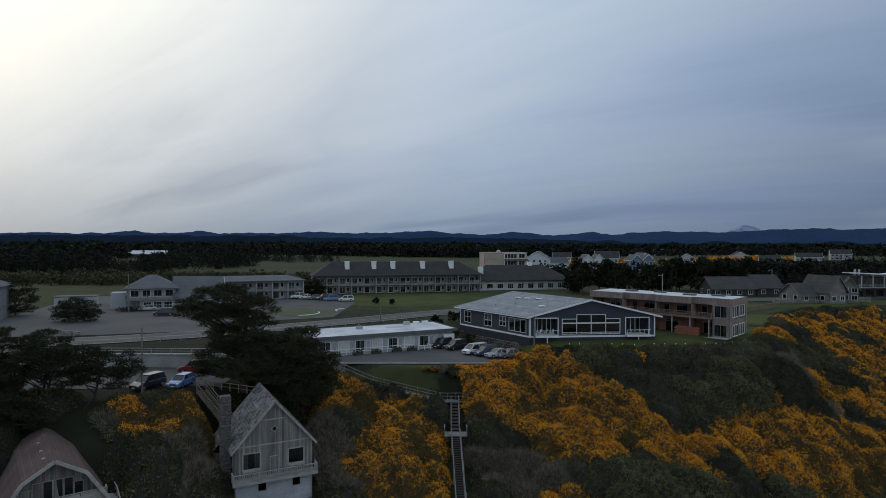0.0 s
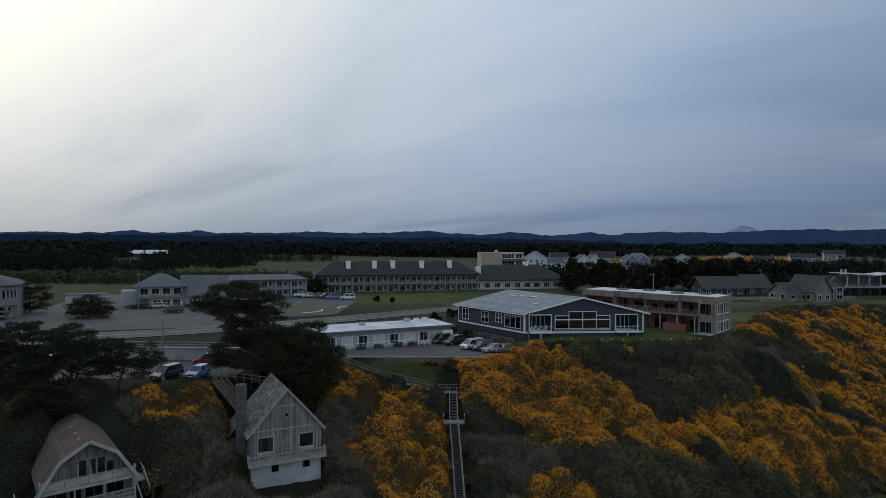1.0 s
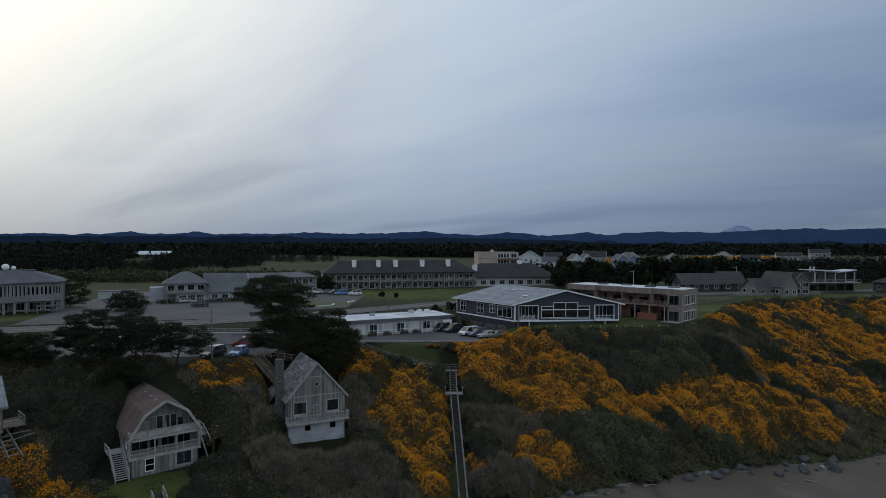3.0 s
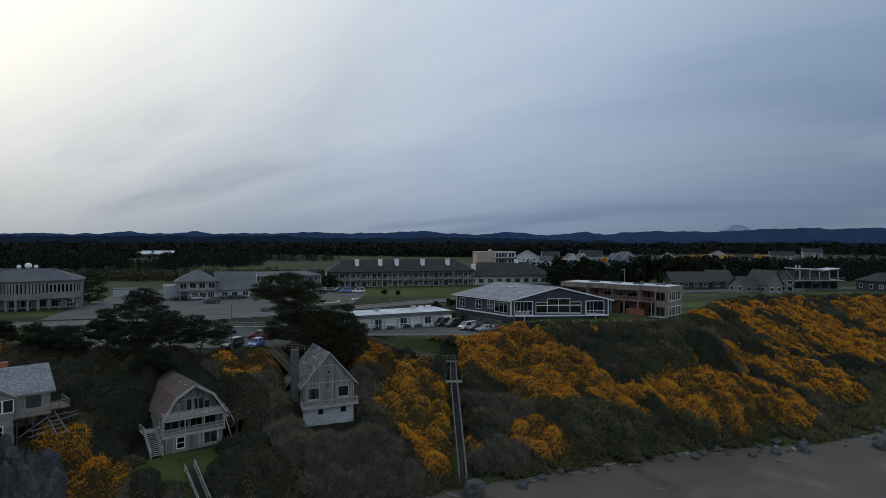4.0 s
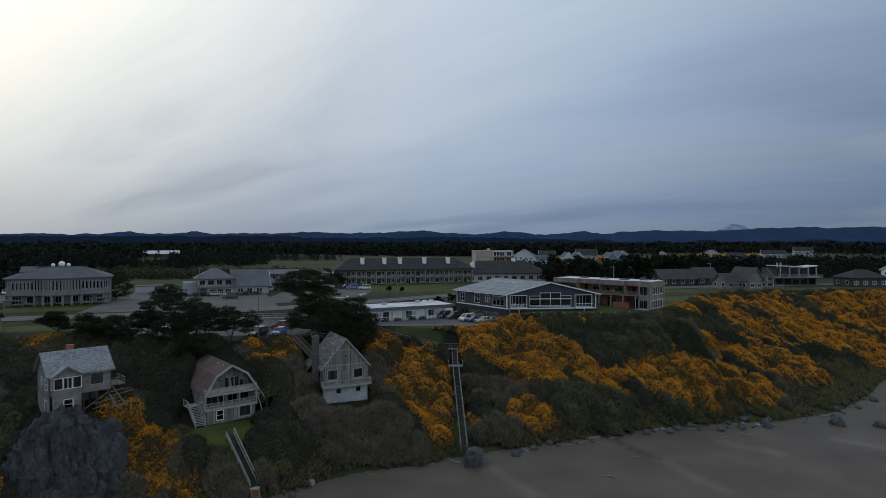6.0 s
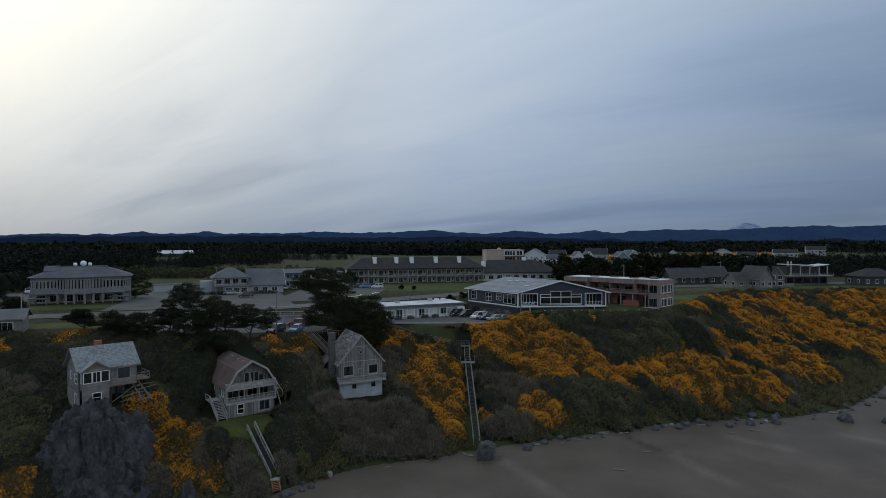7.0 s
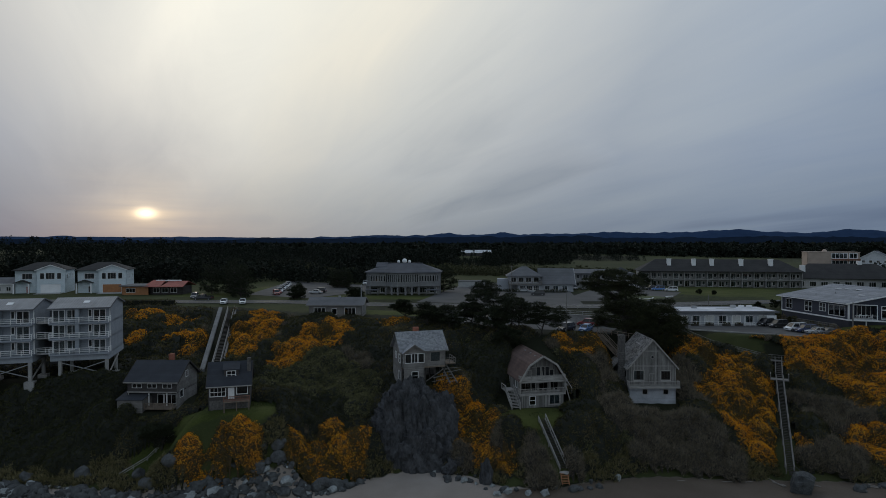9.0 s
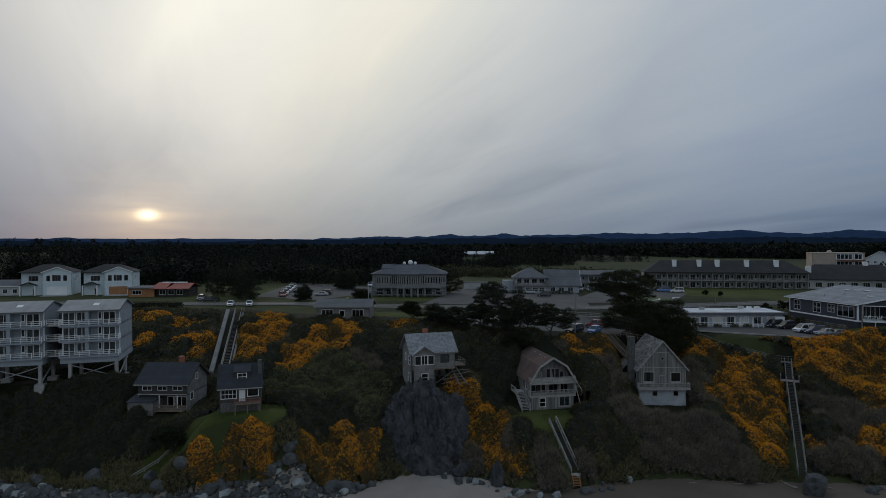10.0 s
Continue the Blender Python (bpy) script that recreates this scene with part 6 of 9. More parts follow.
        part("rail_panel", box(bmesh.new(), a, -0.16, f2 + 0.12, a + (2 * W + 0.28) / 4 - 0.12, -0.14, f2 + 0.86), M["pale_boards"], h)
    for x in (-W - 0.1, -1.3, 1.4, W + 0.15):
        part("post", beam(bmesh.new(), (x, -0.05, f1), (x, -0.05, f2 - 0.2), 0.14), M["pale_boards"], h)
    part("brace", beam(bmesh.new(), (W + 1.5, 0.2, 0.0), (W + 0.2, 0.2, f2 - 0.4), 0.16), M["pale_boards"], h)
    # side landing and stair
    part("landing", box(bmesh.new(), -W - 2.0, 3.4, f1 - 0.1, -W - 0.02, 5.6, f1 + 0.03), M["pale_boards"], h)
    flight(h, (-W - 1.05, -0.6, 0.15), (-W - 1.05, 3.5, f1), 1.5, M["pale_boards"])
    railing(h, [(-W - 1.95, 3.4, f1), (-W - 1.95, 5.6, f1)], 0.95, M["pale_boards"])
    part("side_deck", box(bmesh.new(), W + 0.1, 2.0, 3.2, W + 1.8, 7.0, 3.35), M["pale_boards"], h)
    railing(h, [(W + 1.7, 0.4, 2.2), (W + 1.7, 3.4, 3.35), (W + 1.7, 7.0, 3.35)], 0.95, M["pale_boards"], 1.6)
    return h


def bay_cottage():
    h = thing("bay_cottage", pose(-56.4, 46.0, 12.4, 0, 0, 46), "weathered shingle cottage with pale roof and gabled bay window", "house")
    W, D, fl, eave, ridge = 4.2, 6.6, 3.1, 6.2, 9.0
    w = Wall(h, (-W, 0), (W, 0), fl, eave, M["shingle_wall"])
    w.window(5.5, 7.3, fl + 0.9, fl + 2.5, 1, 1, M["pale_boards"], 0.1, curtain="blind")
    w.done()
    w = Wall(h, (-W, D), (-W, 0), -3.0, eave, M["shingle_wall"])
    w.window(4.6, 5.8, fl + 0.8, fl + 2.2, 1, 2)
    w.window(2.2, 2.9, fl + 1.2, fl + 2.3)
    w.window(4.4, 5.6, 0.5, 2.2)
    w.done(ridge - eave - 0.06)
    Wall(h, (W, 0), (W, D), fl, eave, M["shingle_wall"]).done(ridge - eave - 0.06)
    Wall(h, (W, D), (-W, D), -1, eave, M["shingle_wall"]).done()
    floor_slab(h, -W, W, 0, D, fl, 0.28, M["wood"])
    gable_roof(h, -W, W, 0, D, eave, ridge, "x", M["grey_shingle"], 0.45, 0.16, M["wood_grey"])
    k = (ridge - eave) / (D / 2)
    shingle_field(h, (-W - 0.45, -0.45, eave - 0.45 * k + 0.165), (W + 0.45, -0.45, eave - 0.45 * k + 0.165), (W + 0.45, D / 2, ridge + 0.165), (-W - 0.45, D / 2, ridge + 0.165), M["shingle_pale"], 0.3, 9, 0.02)
    # lower storey under the bay
    x0, x1 = -W + 0.25, -W + 4.1
    w = Wall(h, (x0, -0.9), (x1, -0.9), -3.0, fl, M["shingle_wall"])
    w.window(1.5, 2.6, 1.0, 2.4, 1, 2)
    w.done()
    Wall(h, (x1, -0.9), (x1, 3), -3.0, fl, M["shingle_wall"]).done()
    # bay
    w = Wall(h, (x0, -0.904), (x1, -0.904), fl, eave - 0.25, M["shingle_wall"])
    for u in (0.25, 1.5, 2.05, 2.7):
        wd = 1.05 if u in (0.25, 2.7) else 0.45
        w.window(u, u + wd, fl + 1.0, fl + 2.55, 1, 1, trim=0.08)
    w.done(1.25)
    for p, q in (((x0, 0), (x0, -0.9)), ((x1, -0.9), (x1, 0))):
        w = Wall(h, p, q, fl, eave - 0.25, M["shingle_wall"])
        w.window(0.2, 0.7, fl + 1.0, fl + 2.5, trim=0.05)
        w.done()
    m, hi = (x0 + x1) / 2, eave + 1.1
    for a in (x0 - 0.3, x1 + 0.3):
        bm = bmesh.new()
        prism(bm, [(a, -1.25, eave - 0.42), (a, 1.2, eave - 0.42), (m, 1.9, hi), (m, -1.25, hi)], (0, 0, 0.14))
        part("bay_roof_slope", bm, M["grey_shingle"], h)
        part("bargeboard", beam(bmesh.new(), (a, -1.27, eave - 0.4), (m, -1.27, hi + 0.02), 0.06, 0.2), M["wood_grey"], h)
    # stilts and broken decking under the open half
    for x, y in ((0.4, 0.3), (2.2, 0.3), (W - 0.2, 0.3), (W - 0.2, 3), (2.0, 3), (W - 0.2, 6), (0.4, 5)):
        part("stilt", beam(bmesh.new(), (x, y, -3.5), (x, y, fl - 0.25), 0.22), M["wood_dark"], h)
    part("cross_brace", beam(bmesh.new(), (0.4, 0.3, 0.2), (W - 0.2, 0.3, 2.4), 0.12), M["wood_grey"], h)
    part("cross_brace", beam(bmesh.new(), (1.8, -0.1, 0.9), (W + 0.3, 0.1, 1.3), 0.14), M["wood_grey"], h)
    part("side_deck", box(bmesh.new(), W + 0.02, 1.6, fl - 0.2, W + 2.6, 5.2, fl - 0.05), M["wood"], h)
    railing(h, [(W + 0.1, 1.6, fl - 0.05), (W + 2.5, 1.6, fl - 0.05), (W + 2.5, 5.2, fl - 0.05)], 1.0, M["wood_grey"], 1.3)
    for x, lean in ((W + 0.2, 0.0), (W + 1.2, 0.35)):                          # what is left of a fallen stair
        part("broken_stringer", beam(bmesh.new(), (x + lean, -2.2, 0.2), (x - 0.6, 1.4, fl - 0.3), 0.1, 0.28), M["wood_grey"], h)
    for k in range(5):
        y = -1.9 + 0.62 * k
        part("broken_step", beam(bmesh.new(), (W - 0.2 - 0.1 * k, y, 0.45 + 0.42 * k), (W + 1.5 - 0.2 * k, y + 0.15 * (k % 3), 0.5 + 0.42 * k + 0.12 * (k % 2)), 0.24, 0.06), M["wood_grey"], h)
    for x0, y0, z0, x1, y1, z1 in ((W + 0.6, 0.4, 1.6, W + 3.4, 0.9, 1.9), (W + 0.3, 1.2, 2.2, W + 3.0, 1.0, 2.3), (1.4, -0.6, 0.3, 3.6, -0.9, 0.7)):
        part("loose_plank", beam(bmesh.new(), (x0, y0, z0), (x1, y1, z1), 0.2, 0.06), M["wood_grey"], h)
    part("chimney", box(bmesh.new(), -0.8, D / 2 + 0.8, ridge - 1.0, 0.2, D / 2 + 1.6, ridge + 0.75), M["brick_red"], h, "small red brick chimney")
    return h


def dark_cottages():
    h = thing("small_dark_cottage", pose(-78.1, 20.3, 11.3, 0, 0, 43), "small dark shingled cottage with white-trimmed windows and dormer", "house")
    W, D, fl, eave, ridge = 3.2, 6.0, 1.4, 3.9, 7.0
    Wall(h, (-W, 0), (W, 0), -2.5, fl, M["stone"], name="foundation").done()
    w = Wall(h, (-W, 0.004), (W, 0.004), fl, eave, M["dark_wall"])
    w.window(0.3, 2.6, fl + 0.7, fl + 2.0, 4, 2)
    w.door(3.1, 3.9, fl + 0.05, fl + 2.1, M["white"])
    w.window(4.4, 6.0, fl + 0.9, fl + 2.1, 1, 1)
    w.done()
    for p, q in (((W, 0), (W, D)), ((-W, D), (-W, 0))):
        Wall(h, p, q, -2.5, eave, M["dark_wall"]).done(ridge - eave - 0.06)
    Wall(h, (W, D), (-W, D), -1, eave, M["dark_wall"]).done()
    gable_roof(h, -W, W, 0, D, eave, ridge, "x", M["blue_roof"], 0.35, 0.14, M["wood_dark"])
    w = Wall(h, (-0.9, 1.0), (1.4, 1.0), eave + 0.6, eave + 2.2, M["dark_wall"], name="dormer_wall")
    w.window(0.5, 1.8, 0.85 + eave, 1.95 + eave, 2, 2)
    w.done()
    part("dormer_roof", prism(bmesh.new(), [(-1.1, 0.8, eave + 2.15), (1.6, 0.8, eave + 2.15), (1.6, 3.0, eave + 3.0), (-1.1, 3.0, eave + 3.0)], (0, 0, 0.12)), M["blue_roof"], h)
    part("chimney", box(bmesh.new(), W - 0.5, 1.5, eave, W + 0.1, 2.1, ridge + 0.8), M["stone"], h)
    part("deck", box(bmesh.new(), -0.8, -1.3, fl - 0.15, W, -0.02, fl), M["wood"], h)
    railing(h, [(-0.8, -1.25, fl), (W, -1.25, fl)], 0.8, M["cedar"], 1.4, 0.2)
    part("eave_board", box(bmesh.new(), -W - 0.3, -0.42, eave - 0.34, W + 0.3, -0.36, eave - 0.18), M["pale_boards"], h)
    for x in (-0.7, 1.2, W - 0.1):
        part("post", beam(bmesh.new(), (x, -1.2, -2.0), (x, -1.2, fl - 0.1), 0.14), M["wood"], h)

    h = thing("long_dark_cottage", pose(-95.6, 19.0, 9.0, 0, 0, 26), "long dark shingled cottage with black roof and porch", "house")
    W, D, eave, ridge = 4.4, 8.0, 5.2, 7.9
    w = Wall(h, (-W, 0), (W, 0), 3.2, eave, M["dark_wall"])
    for u in (0.9, 3.6, 6.3):
        w.window(u, u + 1.6, 3.95, 4.6, 2, 1, trim=0.06)
    w.done()
    w = Wall(h, (-W, 1.6), (W, 1.6), -2, 3.2, M["dark_wall"])
    w.window(4.6, 5.6, 0.6, 2.4)
    w.window(5.9, 8.2, 0.8, 2.4, 2, 1)
    w.done()
    w = Wall(h, (W, 0), (W, D), -2, eave, M["shingle_wall"])
    w.window(1.2, 2.4, 2.0, 3.2, frame=M["white"])
    w.window(3.4, 4.2, 5.2, 6.2, frame=M["white"])
    w.done(ridge - eave - 0.06)
    Wall(h, (-W, D), (-W, 0), -2, eave, M["dark_wall"]).done(ridge - eave - 0.06)
    Wall(h, (W, D), (-W, D), -1, eave, M["dark_wall"]).done()
    floor_slab(h, -W, W, 0, D, 3.2)
    gable_roof(h, -W, W, 0, D, eave, ridge, "x", M["blue_roof"], 0.5, 0.14, M["wood_dark"])
    part("eave_board", box(bmesh.new(), -W - 0.45, -0.58, eave - 0.36, W + 0.45, -0.52, eave - 0.2), M["pale_boards"], h)
    part("floor_band", box(bmesh.new(), -W, -0.05, 3.1, W, -0.004, 3.28), M["pale_boards"], h)
    part("porch_deck", box(bmesh.new(), -0.6, -1.6, 0.6, W, 1.55, 0.75), M["wood"], h)
    railing(h, [(-0.6, -1.5, 0.75), (W, -1.5, 0.75)], 0.9, M["wood"], 1.6, 0.25)
    for x in (-W + 0.1, -0.6, 2.6, W - 0.1):
        part("post", beam(bmesh.new(), (x, 0.1, -2.0), (x, 0.1, 3.2), 0.16), M["white"], h)
    part("lean_to", box(bmesh.new(), -W - 0.8, -1.8, -2.5, -0.8, 1.55, 2.2), M["shingle_wall"], h)
    part("lean_to_roof", prism(bmesh.new(), [(-W - 1, -2, 2.2), (-0.6, -2, 2.2), (-0.6, 1.55, 2.9), (-W - 1, 1.55, 2.9)], (0, 0, 0.1)), M["blue_roof"], h)
    part("chimney", box(bmesh.new(), 0.5, 5.0, 6, 1.3, 5.8, 8.9), M["brick_red"], h)


def edge_cottage():
    h = thing("edge_cottage", pose(-92.2, 65.6, 20.1, 0, 0, 27), "low grey shingled cottage with long deck on the bluff edge", "house")
    W, D, eave, ridge = 6.4, 7.0, 3.2, 4.6
    w = Wall(h, (-W, 0), (W, 0), -1.2, eave, M["shingle_wall"])
    w.window(1.3, 3.9, 0.5, 2.4, 3, 1, curtain=False)
    w.window(5.6, 6.7, 0.9, 2.2, 1, 1)
    w.window(8.6, 11.2, 0.5, 2.4, 3, 1)
    w.done()
    for p, q in (((W, 0), (W, D)), ((-W, D), (-W, 0))):
        Wall(h, p, q, -1.2, eave, M["shingle_wall"]).done(ridge - eave - 0.06)
    Wall(h, (W, D), (-W, D), -1, eave, M["shingle_wall"]).done()
    gable_roof(h, -W, W, 0, D, eave, ridge, "x", M["slate_roof"], 0.6, 0.16, M["wood_grey"])
    part("deck", box(bmesh.new(), -W, -1.8, -0.1, W, -0.02, 0.05), M["wood"], h)
    railing(h, [(-W, -1.7, 0.05), (W, -1.7, 0.05)], 0.95, M["wood"], 1.5, 0.3)
    part("roof_vent", box(bmesh.new(), 0.2, 3.0, ridge, 0.7, 3.4, ridge + 0.45), M["steel"], h)


def condo(x, y):
    h = thing("condo_block", pose(x, y, 15.3, 0, 0, 44), "pale three-storey balcony block on concrete stilts", "apartment block", "balcony blocks on stilts")
    W, D = 4.9, 10.0
    floors = (2.3, 5.2, 8.05)
    low, eave, ridge = 0.95, 10.75, 12.2
    part("base_beam", box(bmesh.new(), -W - 0.05, -1.2, low, W + 0.05, D, 2.0), M["condo_wall"], h)
    for z in floors:
        floor_slab(h, -W, W, 0, D, z, 0.3, M["condo_wall"])
        part("balcony_slab", box(bmesh.new(), -W - 0.1, -1.7, z - 0.28, W + 0.1, -0.02, z), M["condo_wall"], h)
        railing(h, [(-W - 0.05, 0, z), (-W - 0.05, -1.65, z), (W + 0.05, -1.65, z), (W + 0.05, 0, z)], 1.0, M["white"], 1.6, 0, rails=3)
        w = Wall(h, (-W, 0), (W, 0), z, z + 2.65, M["condo_wall"])
        for u0, u1, n, sill, drawn in ((0.2, 2.0, 2, 0.1, "blind"), (2.5, 4.05, 2, 0.6, "blind" if z < 8 else True), (6.1, 6.55, 1, 1.0, False), (7.0, 8.9, 2, 0.1, "blind" if z < 8 else False)):
            w.window(u0, u1, z + sill, z + 2.2, n, 1, trim=0.12, bar=0.12, curtain=drawn)
        w.done()
        part("divider", box(bmesh.new(), -0.75, -1.5, z, -0.1, -0.02, z + 2.55), M["condo_wall"], h)
    for p, q in (((W, 0), (W, D)), ((-W, D), (-W, 0)), ((W, D), (-W, D))):
        Wall(h, p, q, low, eave, M["condo_wall"]).done(0 if p[1] == q[1] else ridge - eave)
    for bx in (-W, W - 0.16):
        part("corner_board", box(bmesh.new(), bx, -0.06, low, bx + 0.16, -0.003, eave), M["white"], h)
    gable_roof(h, -W, W, -1.3, D, eave, ridge, "x", M["metal_roof"], 0.35, 0.16, M["slate_roof"])
    bm = prism(bmesh.new(), [(0.0, 1.0, 11.45), (1.0, 1.0, 11.45), (1.0, 2.0, 11.75), (0.0, 2.0, 11.75)], (0, 0, 0.12))
    part("skylight", bm, M["white"], h)
    for px in (-3.4, W - 0.5):
        for py in (-0.8, 6.0):
            part("stilt", rod(bmesh.new(), (px, py, -6.0), (px, py, low), 0.36), M["concrete"], h)
            part("footing", box(bmesh.new(), px - 0.8, py - 0.8, -6.0, px + 0.8, py + 0.8, -2.6), M["concrete"], h)
    part("cross_brace", beam(bmesh.new(), (-3.4, -0.8, 0.6), (W - 0.5, -0.8, -1.9), 0.14), M["steel"], h)
    part("cross_brace", beam(bmesh.new(), (-3.4, -0.8, -1.9), (W - 0.5, -0.8, 0.6), 0.14), M["steel"], h)
    part("cross_brace", beam(bmesh.new(), (W - 0.3, -0.6, -2.2), (W + 0.0, 6.0, 0.8), 0.2), M["pale_boards"], h)
    return h


grey_house()
brown_house()
bay_cottage()
dark_cottages()
edge_cottage()
condo(-115.4, 18.65)
condo(-124.5, 9.8)
condo(-133.7, 1.0)
for cx, cy in ((-119.95, 14.2), (-129.1, 5.4)):
    g = thing("link_gallery", pose(cx, cy, 15.3, 0, 0, 44), "open white-railed gallery between two balcony blocks", "gallery", "galleries between the blocks")
    for z in (2.25, 5.15, 8.0):
        part("slab", box(bmesh.new(), -1.4, 0.8, z - 0.25, 1.4, 9, z), M["pale_grey"], g)
        railing(g, [(-1.4, 0.9, z), (1.4, 0.9, z)], 1.0, M["white"], 1.4, 0, rails=3)
    part("core_wall", box(bmesh.new(), -1.4, 8.0, -3, 1.4, 9, 9.5), M["slate_roof"], g)


# ---- houses on the plateau ----
def navy_house():
    FL, FR, BR, BL = (15.0, 109.0), (38.6, 111.6), (27.2, 128.6), (2.6, 126.0)
    h = thing("navy_house", pose(0, 0, 20.3), "navy blue house with white trim, glazed gable and pale grey roof", "house")
    base, eave, ridge = 0.75, 4.35, 7.3
    P = lambda p, q, f: (p[0] + (q[0] - p[0]) * f, p[1] + (q[1] - p[1]) * f)
    for p, q in ((FL, FR), (FR, BR), (BR, BL), (BL, FL)):
        Wall(h, p, q, -1.6, base, surf("dark_foundation", (0.035, 0.038, 0.05), (0.025, 0.027, 0.036)), name="foundation").done()
    front = Wall(h, FL, FR, base, eave, M["navy"])
    L = front.length
    front.opening(1.0, 5.2, base + 0.25, eave - 0.35)
    front.opening(L - 5.6, L - 1.2, base + 0.25, eave - 0.3)
    x0 = 6.1
    for k in range(4):
        front.window(x0 + k * 2.75, x0 + k * 2.75 + 2.6, base + 0.75, base + 2.3, 1, 1, trim=0.12)
        front.window(x0 + k * 2.75, x0 + k * 2.75 + 2.6, base + 0.45, base + 0.62, 3, 1, trim=0.1)
        if k in (0, 3):
            front.window(x0 + k * 2.75, x0 + k * 2.75 + 2.6, base + 2.5, base + 3.1, 1, 1, trim=0.12)
    front.opening(x0 + 2.75, x0 + 8.1, base + 2.55, eave)
    apex = L * 0.47
    # gable above, cut for the two high middle lights
    bm = bmesh.new()
    w0, w1, top = x0 + 2.75, x0 + 8.1, 0.35
    g = ridge - eave
    zl = lambda u: g * (u / apex if u < apex else (L - u) / (L - apex))
    for pts in ([(0, 0), (w0, 0), (w0, zl(w0))], [(w1, 0), (L, 0), (w1, zl(w1))], [(w0, top), (w1, top), (w1, zl(w1)), (apex, g), (w0, zl(w0))]):
        prism(bm, [(u, 0, eave + z) for u, z in pts], (0, 0.16, 0))
    front.hung("gable", bm, M["navy"])
    for k in (1, 2):
        u = x0 + k * 2.75
        bm = bmesh.new()
        for a in ((u - 0.12, base + 2.4, u + 2.72, base + 2.52), (u - 0.12, eave + 0.3, u + 2.72, eave + 0.42), (u - 0.12, base + 2.5, u, eave + 0.35), (u + 2.6, base + 2.5, u + 2.72, eave + 0.35)):
            box(bm, a[0], -0.04, a[1], a[2], 0.06, a[3])
        win = front.hung("window", bm, M["white"])
        front.hung("pane", box(bmesh.new(), u, 0.065, base + 2.52, u + 2.6, 0.075, eave + 0.3), M["glass"], win)
    front.done()
    # recessed porches with glass doors
    for u0, u1 in ((1.0, 5.2), (L - 5.6, L - 1.2)):
        bm = bmesh.new()
        box(bm, u0 - 0.1, -0.9, base - 0.1, u1 + 0.1, 3.0, base + 0.24)
        front.hung("porch_deck", bm, M["white"])
        bm = bmesh.new()
        box(bm, u0 - 0.1, 2.9, base + 0.24, u0 + 1.2, 3.0, eave)
        box(bm, u1 - 0.5, 2.9, base + 0.24, u1 + 0.1, 3.0, eave)
        box(bm, u0 + 1.2, 2.9, eave - 0.8, u1 - 0.5, 3.0, eave)
        box(bm, u0 - 0.12, 0.2, base + 0.24, u0 - 0.02, 2.9, eave)
        box(bm, u1 + 0.02, 0.2, base + 0.24, u1 + 0.12, 2.9, eave)
        front.hung("porch_wall", bm, M["navy"])
        bm = box(bmesh.new(), u0 + 1.2, 2.93, base + 0.24, u1 - 0.5, 2.96, eave - 0.8)
        d = front.hung("glass_door", bm, M["car_glass"])
        bm = bmesh.new()
        for k in range(4):
            u = u0 + 1.2 + k * (u1 - u0 - 1.7) / 3
            box(bm, u - 0.06, 2.86, base + 0.24, u + 0.06, 2.92, eave - 0.8)
        front.hung("door_frame", bm, M["white"], d)
        bm = bmesh.new()
        for a in ((u0 - 0.15, base + 0.25, u0, eave - 0.3), (u1, base + 0.25, u1 + 0.15, eave - 0.3), (u0 - 0.15, eave - 0.33, u1 + 0.15, eave - 0.15)):
            box(bm, a[0], -0.05, a[1], a[2], 0.1, a[3])
        front.hung("porch_trim", bm, M["white"])
        bm = bmesh.new()
        c = (u0 + u1) / 2
        box(bm, c - 0.08, -0.7, -1.5, c + 0.08, -0.55, base - 0.1)
        front.hung("post", bm, M["white"])
        bm = bmesh.new()
        for u in np.arange(u0, u1 + 0.1, 0.8):
            box(bm, u - 0.03, -0.84, base + 0.24, u + 0.03, -0.78, base + 1.15)
        box(bm, u0 - 0.05, -0.86, base + 1.12, u1 + 0.05, -0.76, base + 1.2)
        front.hung("porch_rail", bm, M["white"])
    side = Wall(h, BL, FL, base, eave, M["navy"])
    S = side.length
    side.window(1.6, 3.6, base + 0.7, base + 2.9, 2, 2, curtain="blind")
    side.window(8.0, 10.2, base + 0.7, base + 2.9, 2, 2, curtain="blind")
    side.window(12.6, 14.4, base + 1.2, base + 2.9, 2, 2, curtain="blind")
    side.window(15.4, 20.0, base + 0.6, base + 2.9, 3, 1, curtain="blind")
    side.done()
    for w in (Wall(h, FR, BR, base, eave, M["navy"]), Wall(h, BR, BL, base, eave, M["navy"])):
        w.done()
    # white skirting and corner boards
    for p, q in ((FL, FR), (BL, FL), (FR, BR)):
        w = Wall(h, p, q, 0, 1, M["white"])
        w.hung("skirt_trim", box(bmesh.new(), -0.05, -0.06, base - 0.2, w.length + 0.05, -0.002, base + 0.12), M["white"])
        w.hung("eave_trim", box(bmesh.new(), -0.05, -0.05, eave - 0.12, w.length + 0.05, -0.002, eave + 0.1), M["white"]) if p != FL else None
        for u in (0.0, w.length - 0.18):
            w.hung("corner_board", box(bmesh.new(), u - 0.02, -0.07, base, u + 0.2, -0.002, eave), M["white"])
    # roof: ridge from the gable back along the building
    fx, bx = P(FL, FR, 0.47), P(BL, BR, 0.47)
    d = Vector((FL[0] - BL[0], FL[1] - BL[1], 0)).normalized() * 0.6
    acr = Vector((FR[0] - FL[0], FR[1] - FL[1], 0)).normalized() * 0.9
    dz = Vector((0, 0, -0.9 * g / apex))
    v3 = lambda p, z: Vector((p[0], p[1], z))
    rf, rb = v3(fx, ridge + 0.1) + d, v3(bx, ridge + 0.1) - d
